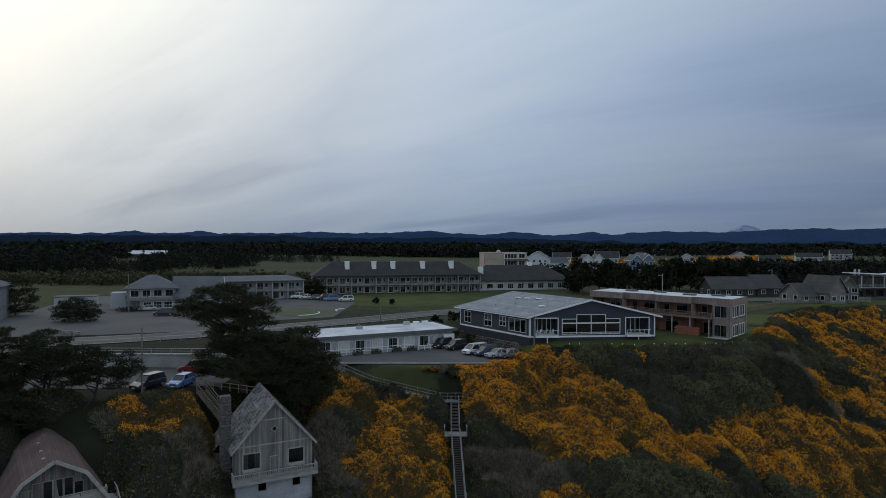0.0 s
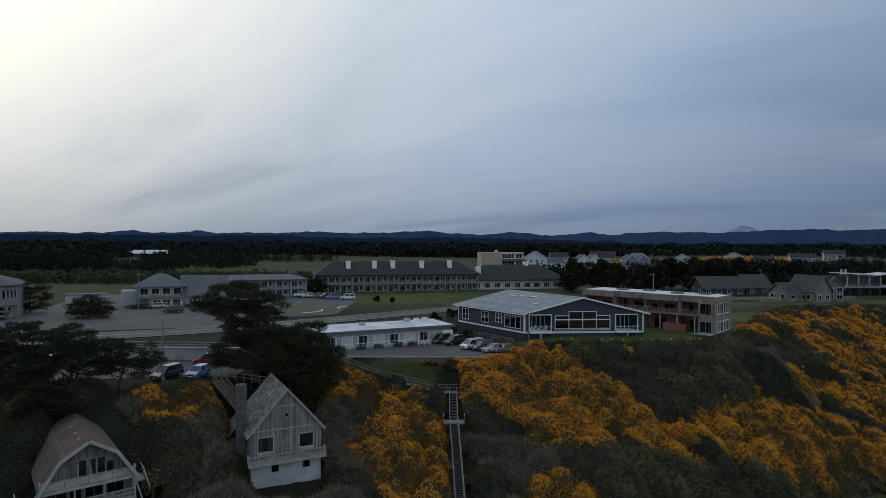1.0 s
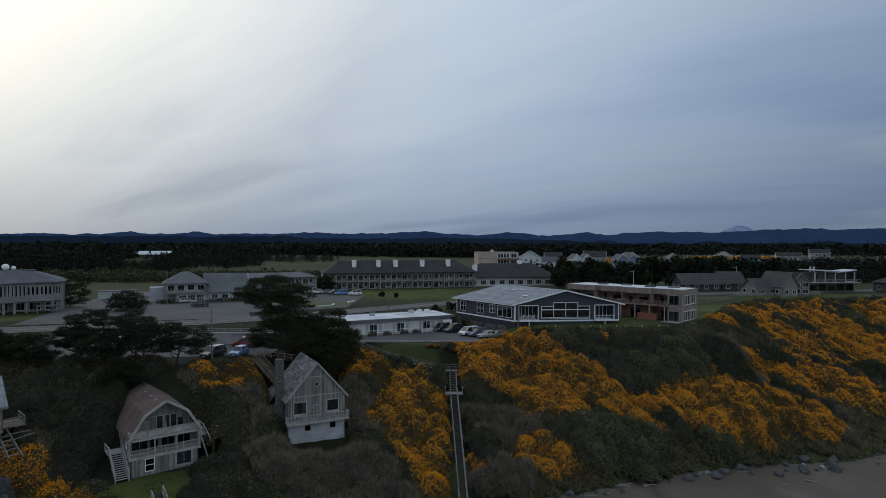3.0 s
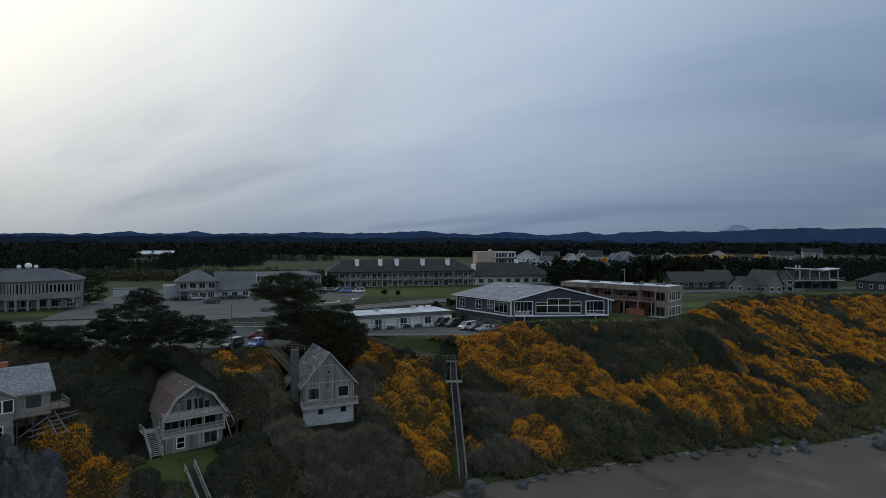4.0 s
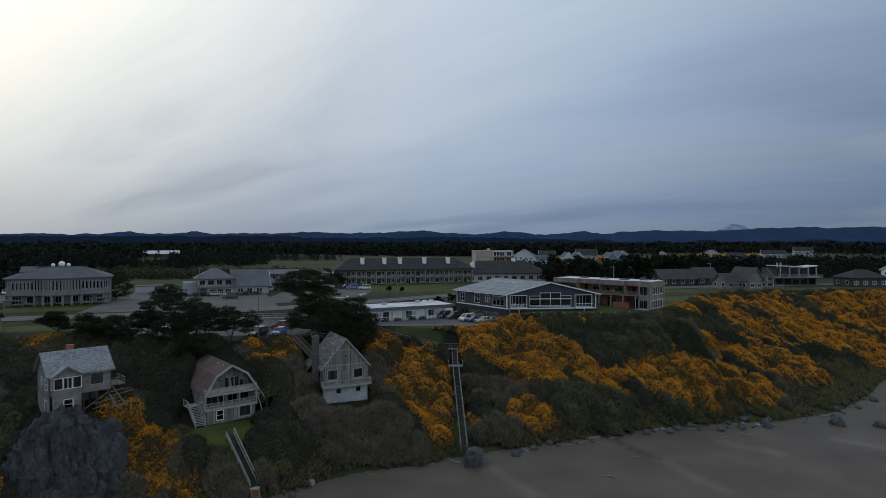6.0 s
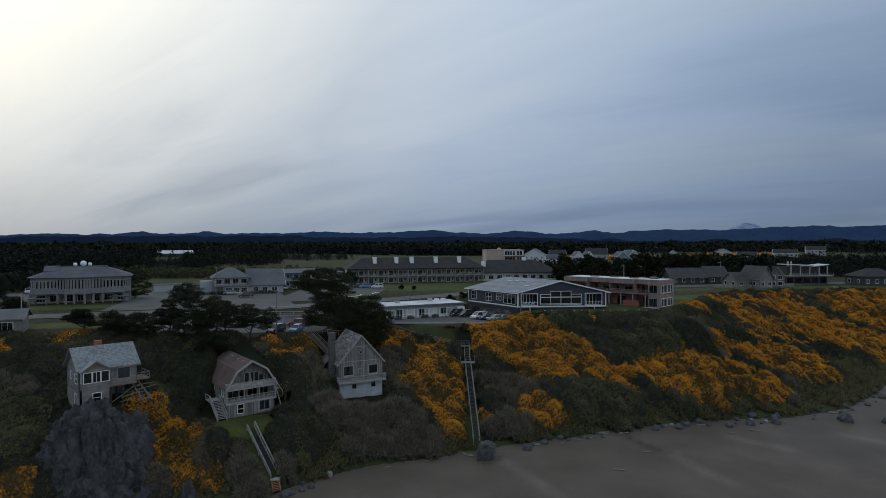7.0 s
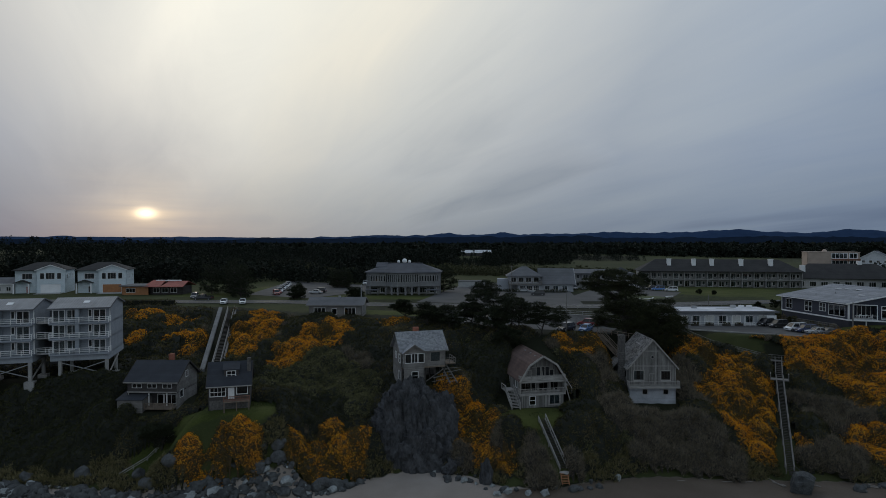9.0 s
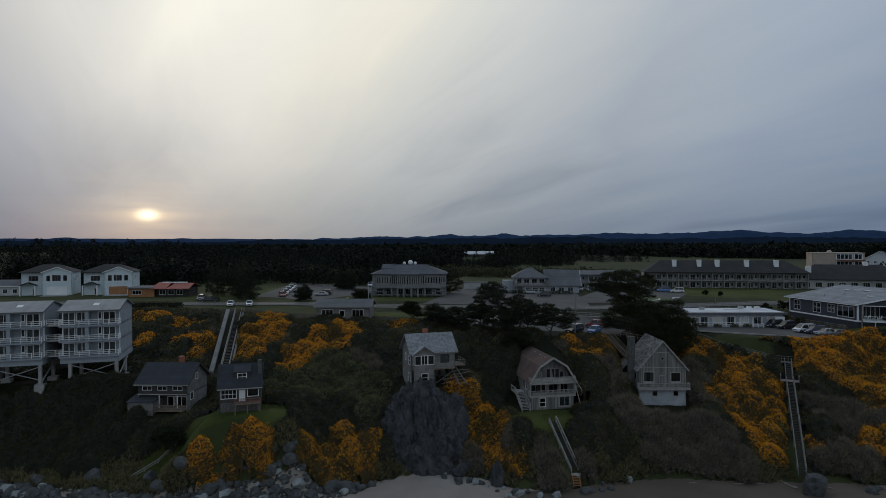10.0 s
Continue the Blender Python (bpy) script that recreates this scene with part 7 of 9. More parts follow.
    for e0, e1, sgn in ((v3(FL, eave + 0.1) + d, v3(BL, eave + 0.1) - d, -1), (v3(FR, eave + 0.1) + d, v3(BR, eave + 0.1) - d, 1)):
        a, b = e0 + acr * sgn + dz, e1 + acr * sgn + dz
        part("roof_slope", prism(bmesh.new(), [a, b, rb, rf], (0, 0, 0.16)), M["grey_shingle"], h)
        part("bargeboard", beam(bmesh.new(), a + Vector((0, 0, 0.02)), rf + Vector((0, 0, 0.02)), 0.1, 0.3), M["white"], h)
        part("gutter", beam(bmesh.new(), a, b, 0.14, 0.16), M["white"], h)
    for f, g2 in ((0.45, 0.25), (0.58, 0.28), (0.70, 0.30), (0.18, 0.55)):
        e = v3(P(FL, BL, f), eave + 0.1).lerp(v3(P(fx, bx, f), ridge + 0.1), 1 - g2) + Vector((0, 0, 0.17))
        part("skylight", box(bmesh.new(), e.x - 0.6, e.y - 0.5, e.z, e.x + 0.6, e.y + 0.5, e.z + 0.12), M["white"], h)
    for f, g2 in ((0.1, 0.2), (0.3, 0.1), (0.5, 0.6), (0.62, 0.8), (0.8, 0.1)):
        e = v3(P(FL, BL, f), eave + 0.1).lerp(v3(P(fx, bx, f), ridge + 0.1), 1 - g2)
        part("vent_pipe", rod(bmesh.new(), e, e + Vector((0, 0, 0.6)), 0.08), M["steel"], h)
    # white garden chairs on the porch
    for u in (1.9, 3.1, 4.2):
        c = front.m @ Vector((u, 0.9, 0))
        ch = thing("garden_chair", pose(c.x, c.y, 20.3 + base + 0.24, 0, 0, 200 + 20 * u), "white garden chair on the porch of the navy house", "chair", "porch chairs")
        part("seat", box(bmesh.new(), -0.28, -0.28, 0.38, 0.28, 0.28, 0.44), M["white"], ch)
        part("backrest", prism(bmesh.new(), [(-0.28, 0.26, 0.44), (0.28, 0.26, 0.44), (0.28, 0.45, 1.0), (-0.28, 0.45, 1.0)], (0, 0.05, 0)), M["white"], ch)
        for sx in (-0.25, 0.25):
            for sy in (-0.25, 0.25):
                part("leg", beam(bmesh.new(), (sx, sy, 0), (sx, sy, 0.38), 0.05), M["white"], ch)


def cedar_house():
    h = thing("cedar_house", pose(42.2, 122.2, 20.3, 0, 0, -43), "two-storey cedar house with flat white roof and long balcony", "house")
    W, D, f2, top = 14.5, 9.0, 3.6, 7.3
    n = 4
    bay = 2 * W / n
    for z0, z1 in ((0, f2), (f2, top - 1.15)):
        for k in range(n):
            x0 = -W + k * bay
            y = 2.0 + (0.9 if k % 2 else 0)
            w = Wall(h, (x0, y), (x0 + bay, y), z0 - (0.8 if z0 == 0 else 0), z1, M["cedar"])
            if z0 > 0:
                w.window(bay * 0.5, bay * 0.5 + 2.2, z0 + 0.4, z0 + 2.1, 2, 1, M["cedar_grey"])
                w.window(bay * 0.15, bay * 0.15 + 1.0, z0 + 0.2, z0 + 2.1, 1, 1, M["cedar_grey"])
            else:
                w.window(bay * 0.2, bay * 0.2 + 2.6, 0.2, 2.4, 2, 1, M["cedar_grey"])
            w.done()
            if k % 2 == 0:
                Wall(h, (x0 + bay, 2.0), (x0 + bay, 2.9), z0, z1, M["cedar"]).done()
    right = Wall(h, (W, 1.0), (W, D), -0.8, top - 1.15, M["cedar_grey"])
    for z in (0.3, 3.9):
        for u in (0.7, 4.3):
            right.window(u, u + 2.9, z, z + 2.0, 3, 1, trim=0.14)
    right.done()
    Wall(h, (W, D), (-W, D), -0.8, top - 1.15, M["cedar"]).done()
    Wall(h, (-W, D), (-W, 1.0), -0.8, top - 1.15, M["cedar"]).done()
    bay_ = Wall(h, (W - 3.4, 0.4), (W, 0.4), -0.8, top - 1.15, M["cedar_grey"], name="end_bay")
    for z in (0.25, 3.85):
        bay_.window(0.5, 2.7, z, z + 2.1, 2, 1, M["pale_boards"], curtain=True)
    bay_.done()
    Wall(h, (W - 3.4, 2.0), (W - 3.4, 0.4), -0.8, top - 1.15, M["cedar_grey"]).done()
    Wall(h, (W, 0.4), (W, 1.0), -0.8, top - 1.15, M["cedar_grey"]).done()
    for x, y in ((W + 0.02, 0.3), (W + 0.02, D), (W + 0.02, 4.7)):
        part("corner_post", box(bmesh.new(), x, y - 0.12, -0.8, x + 0.12, y + 0.12, top - 1.2), M["pale_boards"], h)
    floor_slab(h, -W, W, 2.9, D, f2)
    # deep stepped fascia and the white roof
    for k in range(n):
        x0 = -W + k * bay
        y = -0.2 + (0.9 if k % 2 else 0)
        part("fascia", box(bmesh.new(), x0 - 0.1, y, top - 1.2, x0 + bay + (0.1 if k == n - 1 else -0.1), y + 0.25, top + 0.1), M["cedar_grey"], h)
        part("soffit", box(bmesh.new(), x0, y + 0.25, top - 1.2, x0 + bay, 3.2, top - 1.1), M["cedar"], h)
        if k < n - 1:
            part("fascia", box(bmesh.new(), x0 + bay - 0.1, -0.2, top - 1.2, x0 + bay + 0.1, 0.9, top + 0.1), M["cedar_grey"], h)
    part("fascia", box(bmesh.new(), W + 0.03, 0.5, top - 1.2, W + 0.3, D + 0.2, top + 0.1), M["cedar_grey"], h)
    part("fascia", box(bmesh.new(), -W - 0.3, -0.2, top - 1.2, -W - 0.1, D + 0.2, top + 0.1), M["cedar_grey"], h)
    part("flat_roof", box(bmesh.new(), -W - 0.1, 0.9, top - 0.25, W + 0.05, D + 0.2, top + 0.05), M["white_roof"], h)
    for k in range(n):
        x0 = -W + k * bay
        part("roof_lip", box(bmesh.new(), x0, 0.05 + (0.9 if k % 2 else 0), top - 0.25, x0 + bay - 0.1, 0.9 + (0.25 if k % 2 else 0), top + 0.045), M["white_roof"], h)
    for x, y in ((-9, 5), (-3, 6), (4, 4), (9, 6)):
        part("roof_hatch", box(bmesh.new(), x, y, top + 0.05, x + 2.4, y + 1.2, top + 0.35), M["slate_roof"], h)
    # balcony
    part("balcony_deck", box(bmesh.new(), -W, -0.5, f2 - 0.2, W - 3.2, 1.98, f2), M["cedar_grey"], h)
    railing(h, [(-W, -0.4, f2), (W - 3.2, -0.4, f2)], 1.0, M["cedar_grey"], 2.4, 0.3)
    for k in range(2 * n):
        x = -W + 0.3 + k * (2 * W - 4) / (2 * n - 1)
        part("post", beam(bmesh.new(), (x, -0.3, -0.8), (x, -0.3, f2 - 0.2), 0.2), M["pale_boards"], h)
    for k in range(n):
        x = -W + 0.2 + k * bay
        part("privacy_screen", box(bmesh.new(), x - 0.06, -0.2, f2, x + 0.06, 2.0, f2 + 2.4), M["cedar_grey"], h)
    part("terrace", box(bmesh.new(), -W, -1.5, -0.8, W, 2.0, 0.06), M["concrete"], h)
    # brick screen and a deck chair
    bs = thing("brick_screen", h.matrix_basis @ pose(4.4, -0.9, 0.06), "low orange-red brick screen on the terrace of the cedar house", "screen wall")
    for r in range(6):
        for k in range(9):
            o = 0.25 if r % 2 else 0
            part("brick", box(bmesh.new(), k * 0.52 + o, 0, r * 0.27, k * 0.52 + o + 0.5, 0.22, r * 0.27 + 0.25), M["brick_red"], bs)


def motel():
    h = thing("motel", pose(-11.2, 111.0, 18.05, 0, 0, 27), "long low white motel with flat white roof and dark fascia", "motel")
    W, D, top = 13.6, 9.5, 3.0
    w = Wall(h, (-W, 0), (W, 0), -0.4, top, M["motel_wall"])
    for k in range(8):
        u = 1.0 + k * 3.2
        if k in (1, 3, 5, 7):
            w.door(u, u + 1.9, 0.15, 2.25, M["curtain"], name="patio_door")
        else:
            w.window(u, u + 1.7, 0.4, 2.2, 2, 1, curtain=True)
        if k < 7:
            w.door(u + 2.05, u + 2.85, 0.05, 2.1, M["motel_wall"])
    w.done()
    Wall(h, (W, 0), (W, D), -0.4, top, M["motel_wall"]).done()
    Wall(h, (W, D), (-W, D), -0.4, top, M["motel_wall"]).done()
    Wall(h, (-W, D), (-W, 0), -0.4, top, M["motel_wall"]).done()
    bm = bmesh.new()
    for a in ((-W - 0.8, -1.0, W + 0.6, -0.75), (-W - 0.8, D + 0.4, W + 0.6, D + 0.6), (-W - 0.8, -0.75, -W - 0.6, D + 0.4), (W + 0.4, -0.75, W + 0.6, D + 0.4)):
        box(bm, a[0], a[1], top - 0.08, a[2], a[3], top + 0.42)
    part("fascia", bm, M["slate_roof"], h)
    part("flat_roof", box(bmesh.new(), -W - 0.6, -0.75, top, W + 0.4, D + 0.4, top + 0.34), M["white_roof"], h)
    part("roof_patch", box(bmesh.new(), 2, 5, top + 0.34, 6, 7, top + 0.36), M["pale_grey"], h)
    for x, y, z, c in ((-4, 6, 0.6, "steel"), (6.5, 7.5, 0.7, "pale_grey"), (9, 8.3, 0.5, "white"), (11, 8.3, 0.5, "white")):
        part("roof_unit", box(bmesh.new(), x, y, top + 0.34, x + 1.2, y + 0.7, top + 0.34 + z), M[c], h)
    part("walkway", box(bmesh.new(), -W, -1.7, -0.4, W, -0.02, 0.08), M["concrete"], h)
    railing(h, [(-W, -1.6, 0.08), (4.5, -1.6, 0.08)], 1.0, M["white"], 2.7)
    railing(h, [(5.2, -2.6, -0.05), (7.6, -2.6, -0.05), (7.6, -1.4, 0.0)], 0.95, M["white"], 1.2)
    part("carport_wall", box(bmesh.new(), W - 2.4, -1.0, -0.3, W - 0.1, -0.8, 2.4), M["white"], h)
    for k in range(8):
        x = -W + 0.6 + k * 3.4
        part("wall_lamp", box(bmesh.new(), x, -0.12, 2.2, x + 0.16, -0.02, 2.5), M["steel"], h)
    for x in (-10.5, -6.5, -3.0, 1.0, 4.0):
        pl = thing("planter", h.matrix_basis @ pose(x, -2.2, -0.02), "timber planter with a small green shrub outside the motel", "planter", "planters along the motel")
        part("box", box(bmesh.new(), -0.9, -0.3, 0, 0.9, 0.3, 0.45), M["wood_dark"], pl)
        V = tufts(np.random.RandomState(int(x * 10) + 300), [(-0.4, 0, 0.6), (0.4, 0, 0.6)], [(0.5, 0.3, 0.3)] * 2, 220, (0.1, 0.25), (0.05, 0.1))
        o = new("shrub", raw_mesh("shrub", V, np.arange(len(V)).reshape(-1, 3), [M["bramble"]]))
        o.parent = pl


def balcony_inn(name, m, label, W, D, floors, roof, eave, ridge, wall, chimneys=(), bay=4.2, hip=True, end_white=False):
    h = thing(name, m, label, "inn")
    n = int(2 * W / bay)
    step = 2 * W / n
    hgt = eave / floors
    for f in range(floors):
        z = f * hgt
        w = Wall(h, (-W, 1.8), (W, 1.8), z - (0.5 if f == 0 else 0), z + hgt, wall)
        for k in range(n):
            u = k * step
            w.window(u + 0.5, u + 2.2, z + 0.15, z + 2.15, 2, 1, curtain=k % 3 != 1, trim=0.08)
            w.window(u + 2.8, u + 3.6, z + 0.8, z + 2.1, 1, 1, trim=0.08)
        w.done()
        if f:
            part("balcony_slab", box(bmesh.new(), -W, 0, z - 0.25, W, 1.78, z), M["inn_wall"], h)
            railing(h, [(-W, 0.1, z), (W, 0.1, z)], 1.0, M["inn_wall"], step / 2, 0.35)
    for k in range(n + 1):
        x = -W + k * step
        part("divider_wall", box(bmesh.new(), x - 0.14, 0.05, -0.5, x + 0.14, 1.8, eave), wall, h)
    for p, q in (((W, 1.0), (W, D)), ((W, D), (-W, D)), ((-W, D), (-W, 1.0))):
        Wall(h, p, q, -0.5, eave, M["off_white"] if end_white else wall).done()
    hip_roof(h, -W, W, 0, D, eave, ridge, roof, 0.7) if hip else gable_roof(h, -W, W, 0, D, eave, ridge, "x", roof, 0.7)
    for x in chimneys:
        bm = box(bmesh.new(), x - 0.75, 2.6, eave - 0.3, x + 0.75, 4.2, ridge + 0.2)
        box(bm, x - 0.85, 2.5, ridge + 0.2, x + 0.85, 4.3, ridge + 0.45)
        part("chimney", bm, M["white"], h, "boxed white chimney")
    return h


def inn():
    balcony_inn("inn", pose(-16.9, 207.5, 20.5, 0, 0, 16), "long two-storey inn with dark roof, balconies and white chimneys", 29.5, 13, 2, M["dark_roof"], 6.0, 10.5, M["inn_wall"],
                (-18.0, -8.7, -2.0, 8.7, 19.3), end_white=True)
    h = thing("inn_wing", pose(27, 223, 20.5, 0, 0, 14), "single-storey white inn wing under a broad dark hip roof", "inn")
    w = Wall(h, (-19, 0), (19, 0), -0.5, 3.6, M["off_white"])
    for k in range(9):
        w.window(1.6 + k * 4.0, 3.8 + k * 4.0, 0.7, 2.4, 3, 1)
    w.done()
    for p, q in (((19, 0), (19, 15)), ((19, 15), (-19, 15)), ((-19, 15), (-19, 0))):
        Wall(h, p, q, -0.5, 3.6, M["off_white"]).done()
    hip_roof(h, -19, 19, 0, 15, 3.5, 8.9, M["dark_roof"], 1.2)
    for x, z in ((-15, 8.6), (6.0, 10.2)):
        part("chimney", box(bmesh.new(), x - 0.8, 2.2 if x < 0 else 6.8, 4, x + 0.8, 3.8 if x < 0 else 8.2, z), M["white"], h)


def lodge():
    # left block with a hip roof over a deck, and a long slope beside it
    h = thing("lodge", pose(-75.5, 152.5, 20.5, 0, 0, 24), "white two-storey lodge with weathered grey roofs and a deck", "lodge")
    w = Wall(h, (-6.5, 3), (5, 3), -0.4, 5.4, M["motel_wall"])
    for k in range(4):
        w.window(0.9 + 2.7 * k, 2.7 + 2.7 * k, 3.3, 4.9, 2, 1)
    w.done()
    w = Wall(h, (-3.5, 0), (5, 0), -0.4, 2.6, M["motel_wall"])
    for k in range(3):
        w.window(1.0 + 2.4 * k, 2.8 + 2.4 * k, 0.6, 2.1, 3, 2)
    w.done()
    for p, q, z in (((5, 0), (5, 3), 2.6), ((-3.5, 3), (-3.5, 0), 2.6), ((5, 3), (5, 12), 5.4), ((5, 12), (-6.5, 12), 5.4), ((-6.5, 12), (-6.5, 3), 5.4)):
        Wall(h, p, q, -0.4, z, M["motel_wall"]).done()
    part("deck", box(bmesh.new(), -6.6, -1.0, 2.6, 5.2, 2.98, 2.85), M["wood_grey"], h)
    railing(h, [(-6.5, 3, 2.85), (-6.5, -0.9, 2.85), (5.1, -0.9, 2.85), (5.1, 3, 2.85)], 1.0, M["wood_grey"], 1.6, 0.2)
    for x in (-6.3, -4.0):
        part("post", beam(bmesh.new(), (x, -0.7, -0.4), (x, -0.7, 2.6), 0.18), M["wood_grey"], h)
    hip_roof(h, -6.5, 5, 2.4, 12, 5.3, 8.6, M["slate_roof"], 0.8)
    w = Wall(h, (5.2, 2.2), (16.5, 2.2), -0.4, 2.7, M["motel_wall"])
    for u in (1.2, 4.2, 7.4):
        w.window(u, u + 1.7, 0.7, 2.0, 2, 1)
    w.done()
    w = Wall(h, (16.5, 2.2), (16.5, 12), -0.4, 2.7, M["motel_wall"])
    w.window(3.8, 5.6, 3.0, 4.4, 2, 1)
    w.done(5.0)
    part("roof_slope", prism(bmesh.new(), [(4.2, 1.4, 2.5), (17.2, 1.4, 2.5), (17.2, 7.2, 7.9), (4.2, 7.2, 8.1)], (0, 0, 0.16)), M["slate_roof"], h)
    part("roof_slope", prism(bmesh.new(), [(4.2, 12.6, 2.5), (17.2, 12.6, 2.5), (17.2, 7.2, 7.9), (4.2, 7.2, 8.1)], (0, 0, 0.16)), M["slate_roof"], h)
    for y, z in ((1.4, 2.5), (12.6, 2.5)):
        part("bargeboard", beam(bmesh.new(), (17.24, y, z), (17.24, 7.2, 7.95), 0.08, 0.24), M["white"], h)
    part("tower", box(bmesh.new(), -10.5, 6, -0.4, -6.55, 11, 4.2), M["motel_wall"], h)
    balcony_inn("lodge_row", pose(-60.5, 179.6, 20.5, 0, 0, 24), "long two-storey lodge row with flat grey roof and balconies", 16.5, 9, 2, M["slate_roof"], 5.6, 7.0, M["motel_wall"], (), 4.4)
    h = thing("lodge_end", pose(-50.0, 189, 20.5, 0, 0, 20), "small blue-grey end building of the lodge", "lodge")
    w = Wall(h, (-4.0, 0), (4.0, 0), -0.4, 5.2, M["condo_wall"])
    w.window(1.2, 2.8, 3.0, 4.3)
    w.window(4.8, 6.4, 0.8, 2.2)
    w.done()
    for p, q in (((4, 0), (4, 8)), ((4, 8), (-4, 8)), ((-4, 8), (-4, 0))):
        Wall(h, p, q, -0.4, 5.2, M["condo_wall"]).done()
    hip_roof(h, -4, 4, 0, 8, 5.2, 7.6, M["blue_roof"], 0.5)


def restaurant():
    h = thing("restaurant", pose(-108.5, 121.5, 20.5, 0, 0, 26), "grey two-storey restaurant with faceted glazed upper floor and hip roof", "restaurant")
    # plan: flat ends, a faceted middle that steps forward
    pts = [(-12.6, 4.6), (-11.0, 2.2), (-5.6, 1.6), (-3.4, 0.0), (-1.3, -0.7), (1.3, -0.7), (3.4, 0.0), (5.6, 1.6), (11.0, 2.2), (12.6, 4.6), (12.6, 15.0), (-12.6, 15.0)]
    up, eave = 3.6, 7.4
    for k in range(9):
        p, q = pts[k], pts[k + 1]
        w = Wall(h, p, q, up - 0.5, eave, M["cafe_wall"])
        if k in (0, 8):
            nn, z0, z1 = 3, up + 1.0, up + 2.9
        elif k in (1, 7):
            nn, z0, z1 = 6, up + 0.9, up + 2.9
        else:
            nn, z0, z1 = 3, up + 0.7, up + 3.3
        for i in range(nn):
            s = w.length / nn
            w.window(i * s + 0.22, (i + 1) * s - 0.22, z0, z1, 1, 1, M["pale_grey"], 0.06)
        w.done()
        # ground floor set back behind columns
        a, b = Vector((*p, 0)), Vector((*q, 0))
        part("column", box(bmesh.new(), a.x - 0.28, a.y + 0.1, -0.4, a.x + 0.28, a.y + 0.66, up - 0.4), M["cafe_wall"], h)
        part("slab_edge", prism(bmesh.new(), [(p[0], p[1] - 0.12, up - 0.75), (q[0], q[1] - 0.12, up - 0.75), (q[0], q[1] + 3.4, up - 0.75), (p[0], p[1] + 3.4, up - 0.75)], (0, 0, 0.26)), M["cafe_wall"], h)
    w = Wall(h, (-12.4, 4.8), (12.4, 4.8), -0.4, up - 0.75, M["inn_wall"])
    for k in range(7):
        w.window(1.2 + k * 3.4, 3.4 + k * 3.4, 0.5, 2.2, 3, 1)
    w.done()
    for k in (9, 10, 11):
        Wall(h, pts[k], pts[(k + 1) % 12], -0.4, eave, M["cafe_wall"]).done()
    # faceted roof up to a short ridge
    c0, c1 = Vector((-5.5, 8.2, 10.4)), Vector((5.5, 8.2, 10.4))
    ring = [Vector((x * 1.05, y - (0.6 if y < 8 else -0.5), eave)) for x, y in pts]
    for k in range(12):
        a, b = ring[k], ring[(k + 1) % 12]
        ca = c0 if a.x < -3.5 else c1 if a.x > 3.5 else Vector((a.x * 1.2, 7.6, 10.4))
        cb = c0 if b.x < -3.5 else c1 if b.x > 3.5 else Vector((b.x * 1.2, 7.6, 10.4))
        q = [a, b, cb] + ([ca] if (ca - cb).length > 0.01 else [])
        part("roof_slope", prism(bmesh.new(), q, (0, 0, 0.2)), M["cafe_roof"], h)
    part("roof_top", box(bmesh.new(), -6.5, 7.3, 10.3, 6.5, 9, 10.55), M["cafe_roof"], h)
    for x, r in ((-1.9, 0.55), (0.2, 0.85), (1.9, 0.55)):
        bm = bmesh.new()
        bmesh.ops.create_uvsphere(bm, u_segments=14, v_segments=8, radius=r)
        bmesh.ops.translate(bm, verts=bm.verts, vec=(x, 8, 10.5 + r * 0.9))
        part("roof_dome", bm, M["white"], h)
    for x in (-10.0, 10.2):
        part("entry_canopy", box(bmesh.new(), x - 2.4, -0.6, 1.6, x + 2.4, 1.6, 1.9), M["cafe_roof"], h)
    for x in (-12.0, -8.0, 8.2, 12.2):
        part("canopy_post", box(bmesh.new(), x - 0.1, -0.5, -0.4, x + 0.1, -0.3, 1.6), M["cafe_wall"], h)
    part("skylight_roof", prism(bmesh.new(), [(-9.5, 5.0, 9.0), (-5.5, 5.0, 9.0), (-5.5, 8.0, 10.4), (-9.5, 8.0, 10.4)], (0, 0, 0.35)), M["cafe_roof"], h)


navy_house()
cedar_house()
motel()
inn()
lodge()
restaurant()


# ---- other houses of the town ----
def town_house(x, y, turn, w, d, eave, ridge, wall, roof, label, axis="x", z=20.5, rows=1, name="town_house", hip=False, group="houses of the town", trim="white"):
    h = thing(name, pose(x, y, z, 0, 0, turn), label, "house", group)
    W = w / 2
    n = max(2, int(w / 3.2))
    front = Wall(h, (-W, 0), (W, 0), -1.0, eave, wall)
    left, right = Wall(h, (-W, d), (-W, 0), -1.0, eave, wall), Wall(h, (W, 0), (W, d), -1.0, eave, wall)
    for r in range(rows):
        zf = r * eave / rows
        for k in range(n):
            u = w * (k + 0.5) / n
            front.window(u - 0.7, u + 0.7, zf + 0.9, zf + 2.2, 2, 1, trim=0.12)
        for wl in (left, right):
            for k in range(2):
                u = d * (k + 0.5) / 2
                wl.window(u - 0.6, u + 0.6, zf + 0.9, zf + 2.2, 1, 1, trim=0.12)
    g = 0 if hip else ridge - eave - 0.05
    front.done(g if axis == "y" else 0)
    for wl in (left, right):
        wl.done(g if axis == "x" else 0)
    Wall(h, (W, d), (-W, d), -1.0, eave, wall).done(g if axis == "y" else 0)
    if hip:
        hip_roof(h, -W, W, 0, d, eave, ridge, roof)
    else:
        gable_roof(h, -W, W, 0, d, eave, ridge, axis, roof, 0.5, 0.18, M[trim])
    return h


